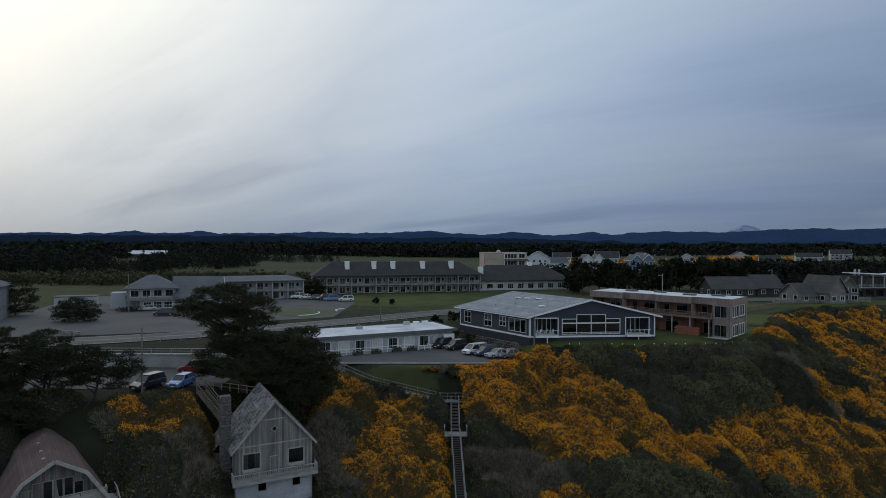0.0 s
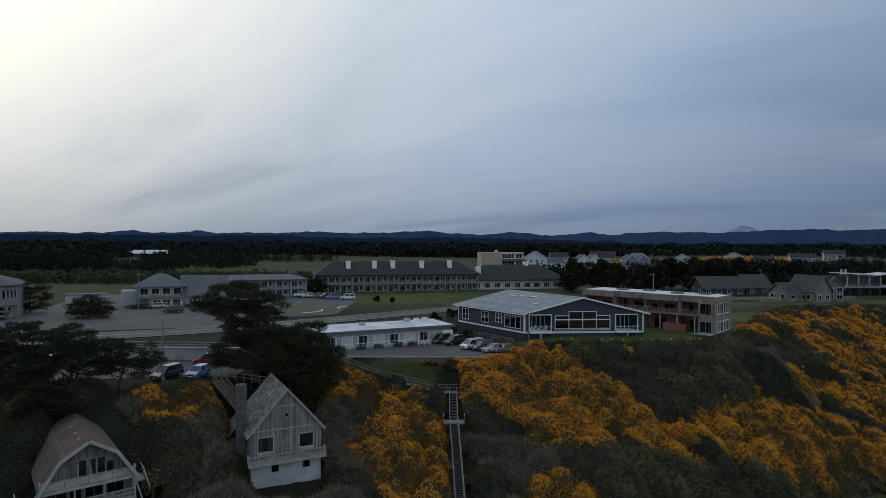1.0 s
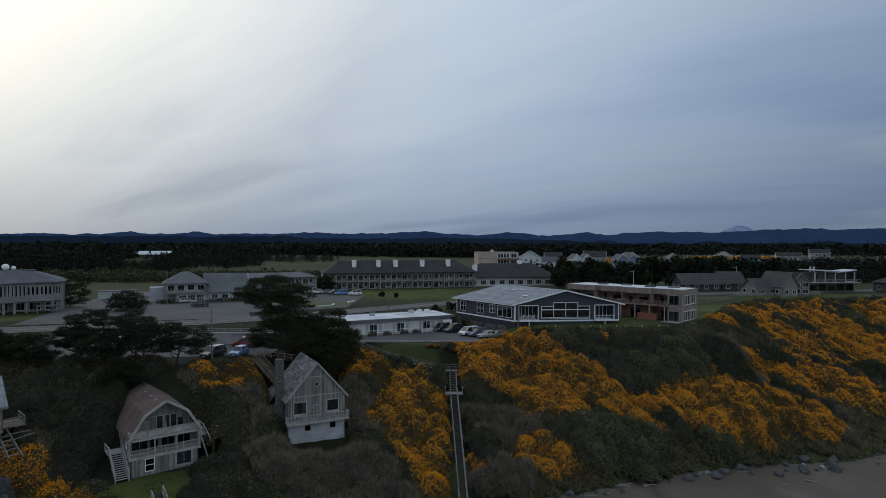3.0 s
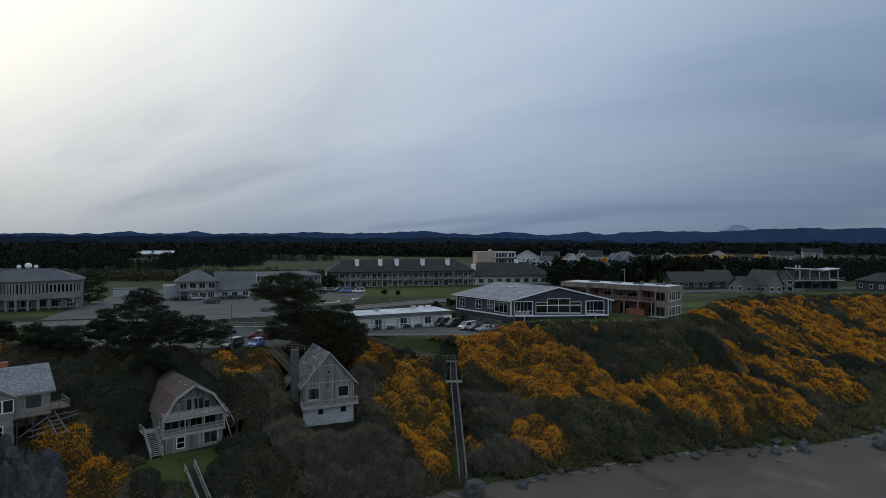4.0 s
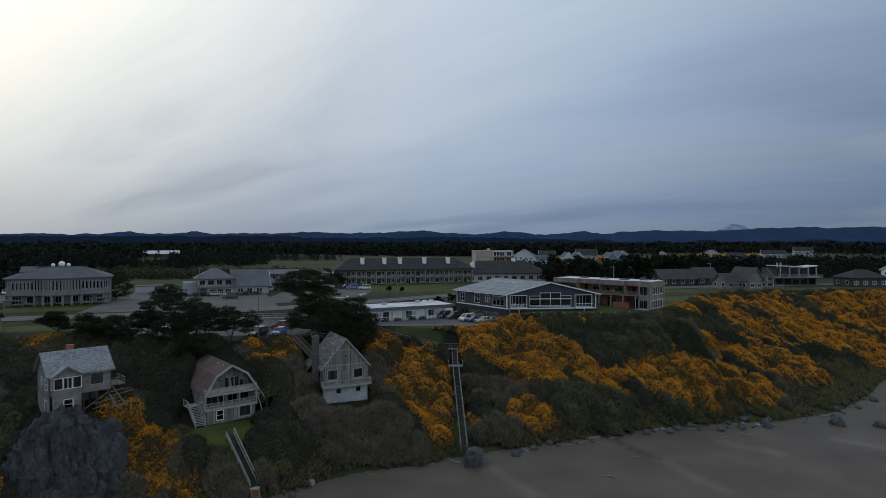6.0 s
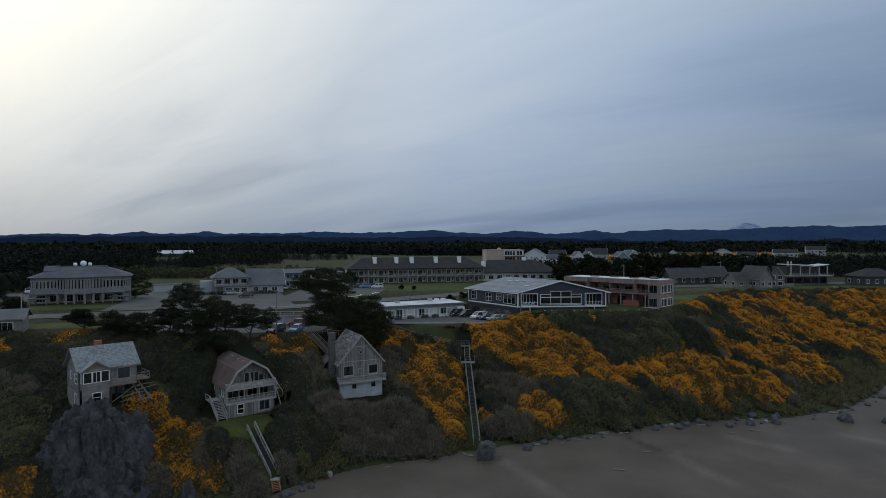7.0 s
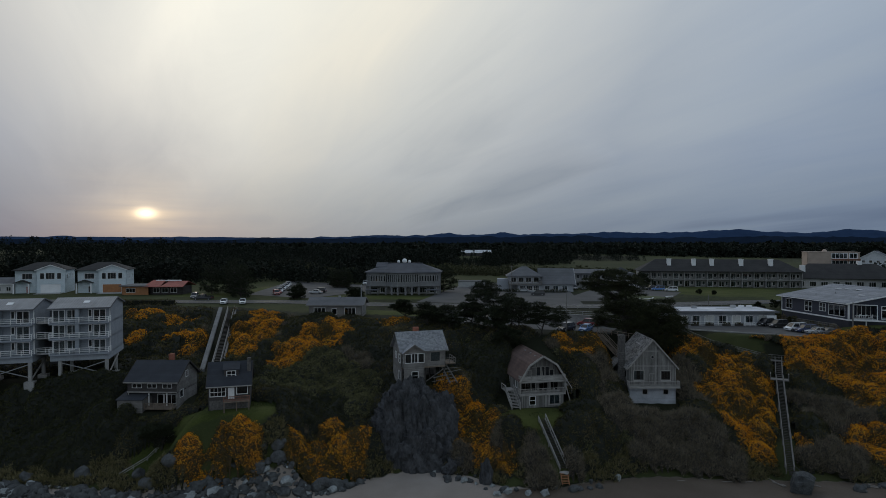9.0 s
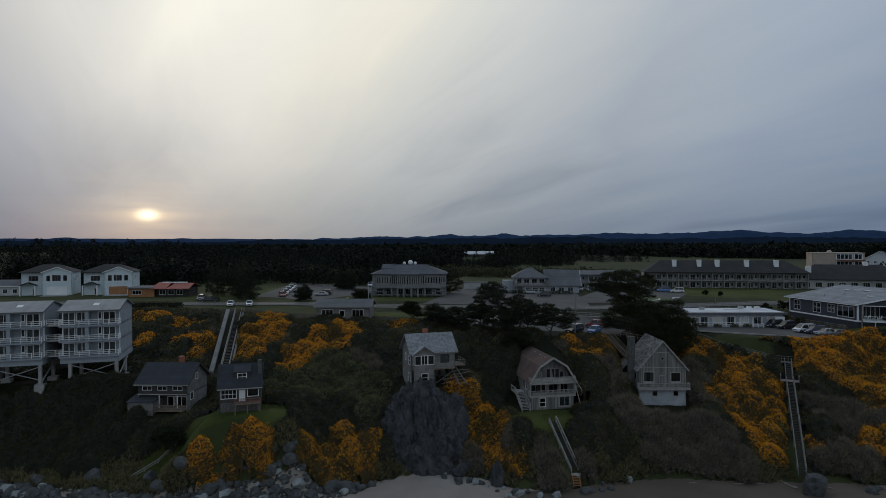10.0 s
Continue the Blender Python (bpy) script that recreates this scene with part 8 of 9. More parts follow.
def white_pair():
    for x, y, turn, wall, door in ((-225.5, 70, 46, M["pale_blue"], "door_red"), (-207.5, 81, 44, M["pale_blue"], "door_dark")):
        h = thing("garage_house", pose(x, y, 20.6, 0, 0, turn), "pale two-storey house with front gable and garage", "house", "pair of garage houses")
        w = Wall(h, (-1.5, 0), (7.5, 0), -0.5, 8.0, wall)
        w.window(1.2, 2.4, 4.9, 6.9)
        w.window(3.0, 5.6, 4.9, 7.0, 3, 1)
        w.window(6.4, 7.6, 4.9, 6.9)
        w.door(1.4, 7.4, 0.05, 2.9, M["white"] if door == "door_red" else M["orange_wood"], name="garage_door")
        w.done(1.7)
        w = Wall(h, (-8.5, 2.0), (-1.5, 2.0), -0.5, 8.0, wall)
        w.window(2.2, 5.2, 4.9, 6.7, 3, 1)
        w.door(3.4, 4.4, 0.05, 2.2, M[door])
        w.done()
        w = Wall(h, (7.5, 0), (7.5, 12), -0.5, 8.0, wall)
        for u in (2, 5, 9):
            w.window(u, u + 0.8, 4.9, 6.6)
        w.done()
        for p, q in (((7.5, 12), (-8.5, 12)), ((-8.5, 12), (-8.5, 2)), ((-1.5, 2.0), (-1.5, 0.0))):
            Wall(h, p, q, -0.5, 8.0, wall).done()
        hip_roof(h, -8.5, 7.5, 1.0, 12, 7.9, 10.5, M["dark_roof"], 0.6)
        for a in (-1.9, 7.9):
            part("gable_slope", prism(bmesh.new(), [(a, -0.5, 7.9), (a, 4, 7.9), (3, 6, 9.8), (3, -0.5, 9.8)], (0, 0, 0.16)), M["dark_roof"], h)
            part("bargeboard", beam(bmesh.new(), (a, -0.52, 7.9), (3, -0.52, 9.82), 0.08, 0.26), M["white"], h)
        for a in (-8.7, -3.4):
            part("porch_slope", prism(bmesh.new(), [(a, -0.4, 3.4), (a, 2, 3.4), (-6.05, 2, 4.5), (-6.05, -0.4, 4.5)], (0, 0, 0.14)), M["dark_roof"], h)
        for px in (-8.3, -3.8):
            part("porch_post", box(bmesh.new(), px - 0.2, -0.3, -0.4, px + 0.2, 0.1, 3.4), M["white"], h)
        part("driveway_slab", box(bmesh.new(), -1, -5, -0.45, 7, 0, 0.02), M["concrete"], h)


white_pair()
town_house(-240, 62, 34, 13, 9, 3.4, 5.2, M["off_white"], M["slate_roof"], "low pale bungalow at the roadside")
red = thing("red_roof_shop", pose(-184, 84, 20.5, 0, 0, 28), "low shop with faded red roof and orange timber front", "shop")
w_ = Wall(red, (-11, 0), (-2, 0), -0.4, 2.9, M["orange_wood"])
w_.window(1.5, 4.5, 0.9, 2.2, 3, 1)
w_.done()
w_ = Wall(red, (-2, 1.5), (9, 1.5), -0.4, 2.9, M["dark_wall"])
for u_ in (1, 4, 7):
    w_.window(u_, u_ + 2.0, 0.7, 2.2, 2, 1)
w_.done()
for p_, q_ in (((9, 1.5), (9, 9)), ((9, 9), (-11, 9)), ((-11, 9), (-11, 0))):
    Wall(red, p_, q_, -0.4, 2.9, M["dark_wall"]).done()
part("flat_roof", box(bmesh.new(), -11.6, -0.8, 2.9, -1.8, 9.4, 3.25), M["slate_roof"], red)
for a_, b_, z_ in ((-3.2, 2.4, 4.6), (2.4, 10.2, 4.3)):
    part("roof_slope", prism(bmesh.new(), [(a_, -1.0, 2.7), (b_, -1.0, 2.7), (b_ - 0.6, 5.0, z_), (a_ + 0.6, 5.0, z_)], (0, 0, 0.15)), M["red_roof"], red)
    part("roof_slope", prism(bmesh.new(), [(a_, 10, 2.7), (b_, 10, 2.7), (b_ - 0.6, 5.0, z_), (a_ + 0.6, 5.0, z_)], (0, 0, 0.15)), M["red_roof"], red)
part("ridge_vent", box(bmesh.new(), -1.5, 4.4, 4.4, 7, 5.6, 4.75), M["white"], red)

# behind the bluff on the right
town_house(94, 198, 5, 15, 9, 2.8, 6.3, M["dark_wall"], M["worn_roof"], "long low brown-grey house with a plain roof", trim="dark_wall")
town_house(107, 200.5, 5, 9, 9, 3.0, 6.9, M["dark_wall"], M["worn_roof"], "second long roofed wing of the brown-grey house", trim="dark_wall")
town_house(114.5, 177, 16, 6.2, 10, 3.8, 8.0, M["shingle_wall"], M["worn_roof"], "grey shingled house with a steep front gable and dormers", "y", trim="wood_grey")
town_house(108, 179, 16, 8, 8, 2.4, 5.6, M["shingle_wall"], M["worn_roof"], "grey shingled garage wing with long sloping roof", "x", trim="wood_grey")
town_house(120.2, 180.5, -30, 4.6, 7, 4.4, 7.4, M["shingle_wall"], M["worn_roof"], "grey shingled turret wing with white-trimmed windows", "y", rows=2, trim="wood_grey")
mod = thing("modern_house", pose(142, 199, 20.5, 0, 0, 6), "modern house with glass walls and overhanging flat white roofs", "house")
for z_, x0_, x1_ in ((0, -9, 9), (3.6, -8, 6)):
    w_ = Wall(mod, (x0_, 0), (x1_, 0), z_ - 0.4, z_ + 3.2, M["dark_wall"])
    L_ = x1_ - x0_
    for k_ in range(5):
        w_.window(0.6 + k_ * L_ / 5, 0.4 + (k_ + 0.85) * L_ / 5, z_ + 0.3, z_ + 2.6, 1, 1, M["slate_roof"])
    w_.done()
    for p_, q_ in (((x1_, 0), (x1_, 10)), ((x1_, 10), (x0_, 10)), ((x0_, 10), (x0_, 0))):
        Wall(mod, p_, q_, z_ - 0.4, z_ + 3.2, M["dark_wall"]).done()
part("terrace_slab", box(bmesh.new(), -9, -2.4, 3.2, 10, 10.4, 3.5), M["concrete"], mod)
railing(mod, [(-9, -2.3, 3.5), (10, -2.3, 3.5)], 1.0, M["steel"], 2.0)
part("flat_roof", prism(bmesh.new(), [(-10, -2.6, 7.9), (1.5, -2.6, 7.4), (1.5, 4, 7.4), (-10, 4, 7.9)], (0, 0, 0.3)), M["white_roof"], mod)
part("flat_roof", prism(bmesh.new(), [(0.5, -2.6, 7.0), (8, -2.6, 7.8), (8, 4, 7.8), (0.5, 4, 7.0)], (0, 0, 0.3)), M["white_roof"], mod)
for x_ in (-8, -4, 0, 4, 7.5):
    part("roof_post", box(bmesh.new(), x_ - 0.15, -2.2, 3.5, x_ + 0.15, -1.9, 7.25), M["pale_grey"], mod)
for x_ in (-4.5, -3.0):
    part("chimney", rod(bmesh.new(), (x_, 5, 7), (x_, 5, 9.0), 0.35), M["pale_grey"], mod)
town_house(166, 190, 4, 15, 10, 3.4, 6.4, M["dark_wall"], M["dark_roof"], "low dark shingled house with hip roof", hip=True)
town_house(190, 196, 4, 14, 11, 6.0, 8.6, M["white_house"], M["slate_roof"], "white two-storey house on the bluff", rows=2)
town_house(215, 204, 4, 16, 11, 5.6, 8.4, M["tan"], M["slate_roof"], "tan two-storey house on the bluff", rows=2)
tan_ = thing("tan_house", pose(31, 330, 20.5, 0, 0, 8), "tall flat-roofed tan stucco house with a glazed corner", "house")
for z_ in (0, 4.2, 8.2):
    w_ = Wall(tan_, (-12, 0), (12, 0), z_ - (0.5 if z_ == 0 else 0), z_ + (4.2 if z_ < 8 else 3.6), M["tan"])
    if z_ > 4:
        for u_ in (11.5, 15.0, 19.5):
            w_.window(u_, u_ + 3.2, z_ + 0.6, z_ + 3.1, 2, 1, M["white"], trim=0.3, bar=0.25, curtain=True)
    w_.done()
for p_, q_ in (((12, 0), (12, 14)), ((12, 14), (-12, 14)), ((-12, 14), (-12, 0))):
    Wall(tan_, p_, q_, -0.5, 11.8, M["tan"]).done()
part("flat_roof", box(bmesh.new(), -12.2, -0.2, 11.8, 12.2, 14.2, 12.1), M["tan"], tan_)
part("balcony", box(bmesh.new(), -0.5, -1.6, 7.6, 12, -0.02, 8.5), M["cedar"], tan_)
rod_ = bmesh.new()
bmesh.ops.create_uvsphere(rod_, u_segments=12, v_segments=6, radius=1.3)
bmesh.ops.translate(rod_, verts=rod_.verts, vec=(-3, 5, 12.2))
part("roof_dome", rod_, M["tan"], tan_)
WALLS = ("white_house", "pale_blue", "blue_house", "off_white", "pale_grey", "tan", "inn_wall")
NEAR_TOWN = ((72, 300, 11, 3), (58, 398, 15, 0), (106, 404, 15, 4), (75, 412, 14, 1), (160, 398, 15, 1), (72, 262, 12, 3), (300, 310, 14, 5), (330, 380, 15, 4))
FAR_TOWN = ((250, 470, 15, 1), (310, 520, 20, 3), (205, 520, 12, 3), (270, 560, 14, 3), (370, 440, 16, 3), (150, 460, 14, 4), (420, 500, 16, 0), (350, 540, 16, 4), (480, 470, 15, 6), (90, 480, 14, 0), (270, 250, 14, 4), (320, 260, 15, 3), (380, 330, 14, 0), (460, 380, 16, 5), (540, 560, 16, 4))
TOWN = NEAR_TOWN + FAR_TOWN
for x_, y_, c_ in ((89.5, 388, "white_house"), (97.0, 389, "white_house"), (119.0, 382, "blue_house"), (126.5, 383, "blue_house")):
    town_house(x_, y_, 4, 7.0, 11, 6.4, 9.8, M[c_], M["cafe_roof"], ("white" if c_ == "white_house" else "slate blue") + " two-storey timber house with a white-trimmed front gable", "y", float(ground_z(x_, y_)), 2, group="gabled twin houses")
rt = random.Random(12)
for x_, y_, w2, c_ in TOWN:
    town_house(x_, y_, rt.uniform(-25, 30), w2, 10, (7.2 if 390 < y_ < 410 else 5.8) if c_ % 2 == 0 else 3.6, (11.6 if 390 < y_ < 410 else 9.6) if c_ % 2 == 0 else 7.2, M[WALLS[c_]], M["cafe_roof" if rt.random() < 0.6 else "dark_roof"],
               ("two-storey" if c_ % 2 == 0 else "single-storey") + " " + {"white_house": "white", "pale_blue": "pale blue", "blue_house": "slate blue", "off_white": "off-white", "pale_grey": "pale grey", "tan": "tan", "inn_wall": "beige"}[WALLS[c_]] + " timber house with a shingle roof",
               "y" if rt.random() < 0.5 else "x", float(ground_z(x_, y_)), 2 if c_ % 2 == 0 else 1)
barn = thing("metal_shed", pose(-302, 596, float(ground_z(-302, 596)), 0, 0, 26), "long far-off shed with bright white metal roof among trees", "shed")
for p_, q_ in (((-17, 0), (17, 0)), ((17, 0), (17, 14)), ((17, 14), (-17, 14)), ((-17, 14), (-17, 0))):
    Wall(barn, p_, q_, -3, 4.0, M["dark_wall"], 0.3).done()
gable_roof(barn, -17, 17, 0, 14, 4.0, 7.0, "x", M["white_roof"], 0.8, 0.3)
shed_ = thing("block_shed", pose(-102, 162, 20.5, 0, 0, 20), "small flat-roofed block shed at the back of the car park", "shed")
part("wall", box(bmesh.new(), -5, 0, -0.3, 5, 4, 2.4), M["pale_grey"], shed_)
part("roof", box(bmesh.new(), -5.2, -0.2, 2.4, 5.2, 4.2, 2.6), M["slate_roof"], shed_)


# ---- cars ----
def car(kind, colour, label):
    """A parked car; it looks along -y, with its wheels on z = 0."""
    L, Wd, H, hood, cab0, cab1 = {"suv": (4.6, 1.9, 1.75, 1.0, 1.05, 4.45), "van": (5.0, 1.95, 1.78, 0.95, 0.7, 4.85), "sedan": (4.6, 1.82, 1.45, 0.86, 1.3, 4.0), "hatch": (4.1, 1.78, 1.52, 0.95, 0.95, 3.95), "pickup": (5.7, 1.98, 1.85, 1.05, 1.35, 3.75)}[kind]
    t = thing("car", pose(0, 0, 0), label, "car", "parked cars")
    w = Wd / 2
    ys = [-L / 2, -L / 2 + 0.12, -L / 2 + 0.6, -L / 2 + cab0, L / 2 - 0.5, L / 2 - 0.08, L / 2]
    hs = [0.62, 0.74, hood - 0.06, hood, hood + 0.02, hood - 0.05, 0.7]
    ws = [0.80, 0.93, 1.0, 1.0, 1.0, 0.94, 0.86]
    secs = [[(-w * k, y, 0.26), (w * k, y, 0.26), (w * k * 1.0, y, h * 0.62), (w * k * 0.95, y, h), (-w * k * 0.95, y, h), (-w * k, y, h * 0.62)] for y, h, k in zip(ys, hs, ws)]
    bm = lofted(secs)
    bmesh.ops.bevel(bm, geom=bm.edges[:], offset=0.04, segments=1, affect="EDGES")
    part("body", bm, colour, t)
    a, b = -L / 2 + cab0, -L / 2 + cab1
    run = 0.75 if kind != "van" else 0.95
    tail = 0.25 if kind in ("suv", "van") else 0.7 if kind == "sedan" else 0.4
    g = lambda y, z, k: [(-w * k, y, z), (w * k, y, z)]
    low, hi = hood - 0.02, H - 0.06
    bm = bmesh.new()
    v = [bm.verts.new(p) for p in (*g(a, low, 0.90), *g(b, low, 0.90), *g(b - tail, hi, 0.72), *g(a + run, hi, 0.72))]
    for f in ((0, 1, 7, 6), (1, 3, 5, 7), (3, 2, 4, 5), (2, 0, 6, 4), (6, 7, 5, 4)):
        bm.faces.new([v[i] for i in f])
    part("cabin_glass", bm, M["car_glass"], t)
    bm = prism(bmesh.new(), [(-w * 0.72, a + run - 0.04, hi), (w * 0.72, a + run - 0.04, hi), (w * 0.72, b - tail + 0.06, hi), (-w * 0.72, b - tail + 0.06, hi)], (0, 0, 0.07))
    bmesh.ops.bevel(bm, geom=bm.edges[:], offset=0.015, segments=1, affect="EDGES")
    part("roof", bm, colour, t)
    for sx in (-1, 1):
        for ya, yb in ((a, a + run), (a + (b - a) * 0.5, a + (b - a) * 0.5), (b, b - tail)):
            part("pillar", beam(bmesh.new(), (sx * w * 0.905, ya, low), (sx * w * 0.73, yb, hi), 0.09), colour, t)
    for sx in (-1, 1):
        for y in (-L / 2 + 0.82, L / 2 - 0.85):
            tyre = part("wheel", rod(bmesh.new(), (sx * (w - 0.2), y, 0.33), (sx * (w + 0.02), y, 0.33), 0.33, 16), M["rubber"], t)
            part("rim", rod(bmesh.new(), (sx * (w + 0.02), y, 0.33), (sx * (w + 0.035), y, 0.33), 0.2, 12), M["chrome"], tyre)
        part("headlight", box(bmesh.new(), sx * w * 0.74 - 0.2, -L / 2 - 0.0, 0.6, sx * w * 0.74 + 0.12, -L / 2 + 0.14, 0.76), M["lamp_lens"], t)
        part("tail_light", box(bmesh.new(), sx * w * 0.78 - 0.14, L / 2 - 0.12, 0.66, sx * w * 0.78 + 0.1, L / 2 + 0.012, 0.9), M["tail_lens"], t)
        part("mirror", box(bmesh.new(), sx * (w * 0.95) - 0.1, a + 0.25, hood + 0.02, sx * (w * 0.95 + 0.09) + 0.1, a + 0.37, hood + 0.18), colour, t)
    if kind == "pickup":
        bm = bmesh.new()
        for x0, x1, y0, y1 in ((-w * 0.95, -w * 0.82, b + 0.05, L / 2 - 0.05), (w * 0.82, w * 0.95, b + 0.05, L / 2 - 0.05), (-w * 0.82, w * 0.82, L / 2 - 0.16, L / 2 - 0.05)):
            box(bm, x0, y0, hood - 0.1, x1, y1, hood + 0.32)
        part("bed", bm, colour, t)
    part("grille", box(bmesh.new(), -w * 0.45, -L / 2 - 0.015, 0.42, w * 0.45, -L / 2 + 0.05, 0.66), M["rubber"], t)
    part("number_plate", box(bmesh.new(), -0.26, -L / 2 - 0.03, 0.36, 0.26, -L / 2 - 0.012, 0.48), M["white"], t)
    return t


PAINT = dict(white=paint("white_car_paint", (0.75, 0.76, 0.77)), black=paint("black_car_paint", (0.018, 0.018, 0.02)), blue=paint("bright_blue_car_paint", (0.07, 0.20, 0.48)), navy=paint("dark_blue_car_paint", (0.03, 0.045, 0.12)),
             red=paint("dark_red_car_paint", (0.26, 0.022, 0.022)), silver=paint("silver_car_paint", (0.45, 0.46, 0.47)), grey=paint("grey_car_paint", (0.16, 0.165, 0.17)))
LOW_LOT = (("suv", "black", -39.0, 77.2, 19.17, -20), ("hatch", "blue", -35.0, 78.2, 19.17, -8), ("suv", "red", -36.8, 86.6, 19.17, -82), ("suv", "white", -60.0, 84.6, 19.17, -30), ("suv", "grey", -55.5, 84.8, 19.17, -20))
MOTEL_LOT = (("van", "white", 5.0, 108.2, 18.13, -52), ("suv", "black", 1.6, 112.6, 18.13, -50), ("suv", "black", -1.0, 114.4, 18.13, -35), ("suv", "navy", 6.9, 106.6, 18.13, -58), ("sedan", "silver", 8.8, 104.8, 18.13, -60), ("sedan", "grey", 10.9, 104.6, 18.13, -66))
LODGE_LOT = (("suv", "black", -67.5, 141.0, 20.6, -72), ("sedan", "silver", -76.6, 151.0, 20.6, -60), ("suv", "black", -80.5, 155.6, 20.6, -60),
             ("sedan", "silver", -60.5, 171.5, 20.6, 25), ("suv", "black", -57.5, 173.0, 20.6, 25), ("suv", "black", -53.5, 175.0, 20.6, 25), ("suv", "grey", -63.5, 170, 20.6, 25))
INN_LOT = (("suv", "white", -30.5, 177.5, 20.6, -80), ("suv", "blue", -35.2, 178.6, 20.6, -70), ("suv", "black", -37.8, 181.0, 20.6, -60), ("hatch", "grey", -41.2, 182.6, 20.6, -58), ("sedan", "white", -44.2, 184.0, 20.6, -58), ("suv", "white", -47.2, 185.8, 20.6, -58), ("suv", "black", -50.6, 187.4, 20.6, -58))
ROADSIDE = (("hatch", "white", -138.3, 73.0, 20.62, 40), ("hatch", "white", -133.6, 75.6, 20.62, 44), ("pickup", "black", -153.4, 78.6, 20.6, -64), ("suv", "grey", -161.5, 82.0, 20.6, 40),
            ("suv", "black", -139.0, 116.0, 20.6, -70), ("sedan", "silver", -137.4, 112.0, 20.6, -70), ("suv", "white", -148.0, 156.0, 20.6, 30))
WEST_ROW = tuple((("suv", "sedan")[k % 2], ("red", "red", "white", "black", "white", "silver", "white", "white", "silver")[k], -146.5 - 3.2 * k, 102.6 + 4.2 * k, 20.6, 52) for k in range(9))
CARS = LOW_LOT + MOTEL_LOT + LODGE_LOT + INN_LOT + ROADSIDE + WEST_ROW
NAMES = dict(pickup="pickup truck", suv="sport utility vehicle", van="minivan", sedan="sedan", hatch="hatchback")
COLS = dict(white="white", black="glossy black", blue="bright blue", navy="dark blue", red="dark red", silver="silver", grey="grey")
seen_ = {}
for kind_, col_, x_, y_, z_, turn_ in CARS:
    if (kind_, col_) in seen_:
        copy_thing(seen_[kind_, col_], pose(x_, y_, z_, 0, 0, turn_))
    else:
        c_ = car(kind_, PAINT[col_], COLS[col_] + " " + NAMES[kind_] + " parked on the asphalt")
        c_.matrix_basis = pose(x_, y_, z_, 0, 0, turn_)
        seen_[kind_, col_] = c_


# ---- stairs, walls, poles and fences ----
def beach_stairs():
    s = thing("beach_stairs", pose(0, 0, 0), "long silvered timber stairway from the car park to the beach", "stairs")
    flight(s, (2.4, 60.6, 1.6), (1.25, 79.6, 12.3), 1.1, M["wood_grey"], tread=M["wood_dark"])
    part("landing", box(bmesh.new(), -0.3, 79.6, 12.2, 2.8, 81.4, 12.34), M["wood_grey"], s)
    railing(s, [(-0.25, 79.7, 12.34), (-0.25, 81.3, 12.34)], 1.0, M["wood_grey"], 1.0)
    railing(s, [(2.75, 79.7, 12.34), (2.75, 81.3, 12.34)], 1.0, M["wood_grey"], 1.0)
    flight(s, (1.2, 81.4, 12.34), (1.2, 90.6, 13.9), 1.1, M["wood_grey"], tread=M["wood_dark"])
    part("landing", box(bmesh.new(), -1.2, 90.6, 13.78, 2.7, 92.2, 13.92), M["wood_grey"], s)
    railing(s, [(2.65, 90.6, 13.92), (2.65, 92.1, 13.92), (-1.2, 92.1, 13.92)], 1.0, M["wood_grey"], 1.2)
    flight(s, (-1.2, 91.4, 13.92), (-12.0, 94.2, 15.7), 1.4, M["wood_grey"], tread=M["wood_grey"])
    flight(s, (-12.0, 94.2, 15.7), (-20.4, 97.6, 18.2), 1.4, M["wood_grey"], tread=M["wood_grey"])
    for y, z in ((64, 3.5), (68, 5.8), (72, 8.0), (76, 10.3), (80.4, 12.2), (85, 12.9), (91, 13.8)):
        for x in (0.75 + (80 - y) * 0.06, 2.0 + (80 - y) * 0.06):
            part("post", beam(bmesh.new(), (x, y, z - 3), (x, y, z - 0.1), 0.16), M["wood_grey"], s)
    flight(s, (4.4, 60.0, 0.2), (2.6, 60.9, 1.6), 1.3, M["wood_dark"])


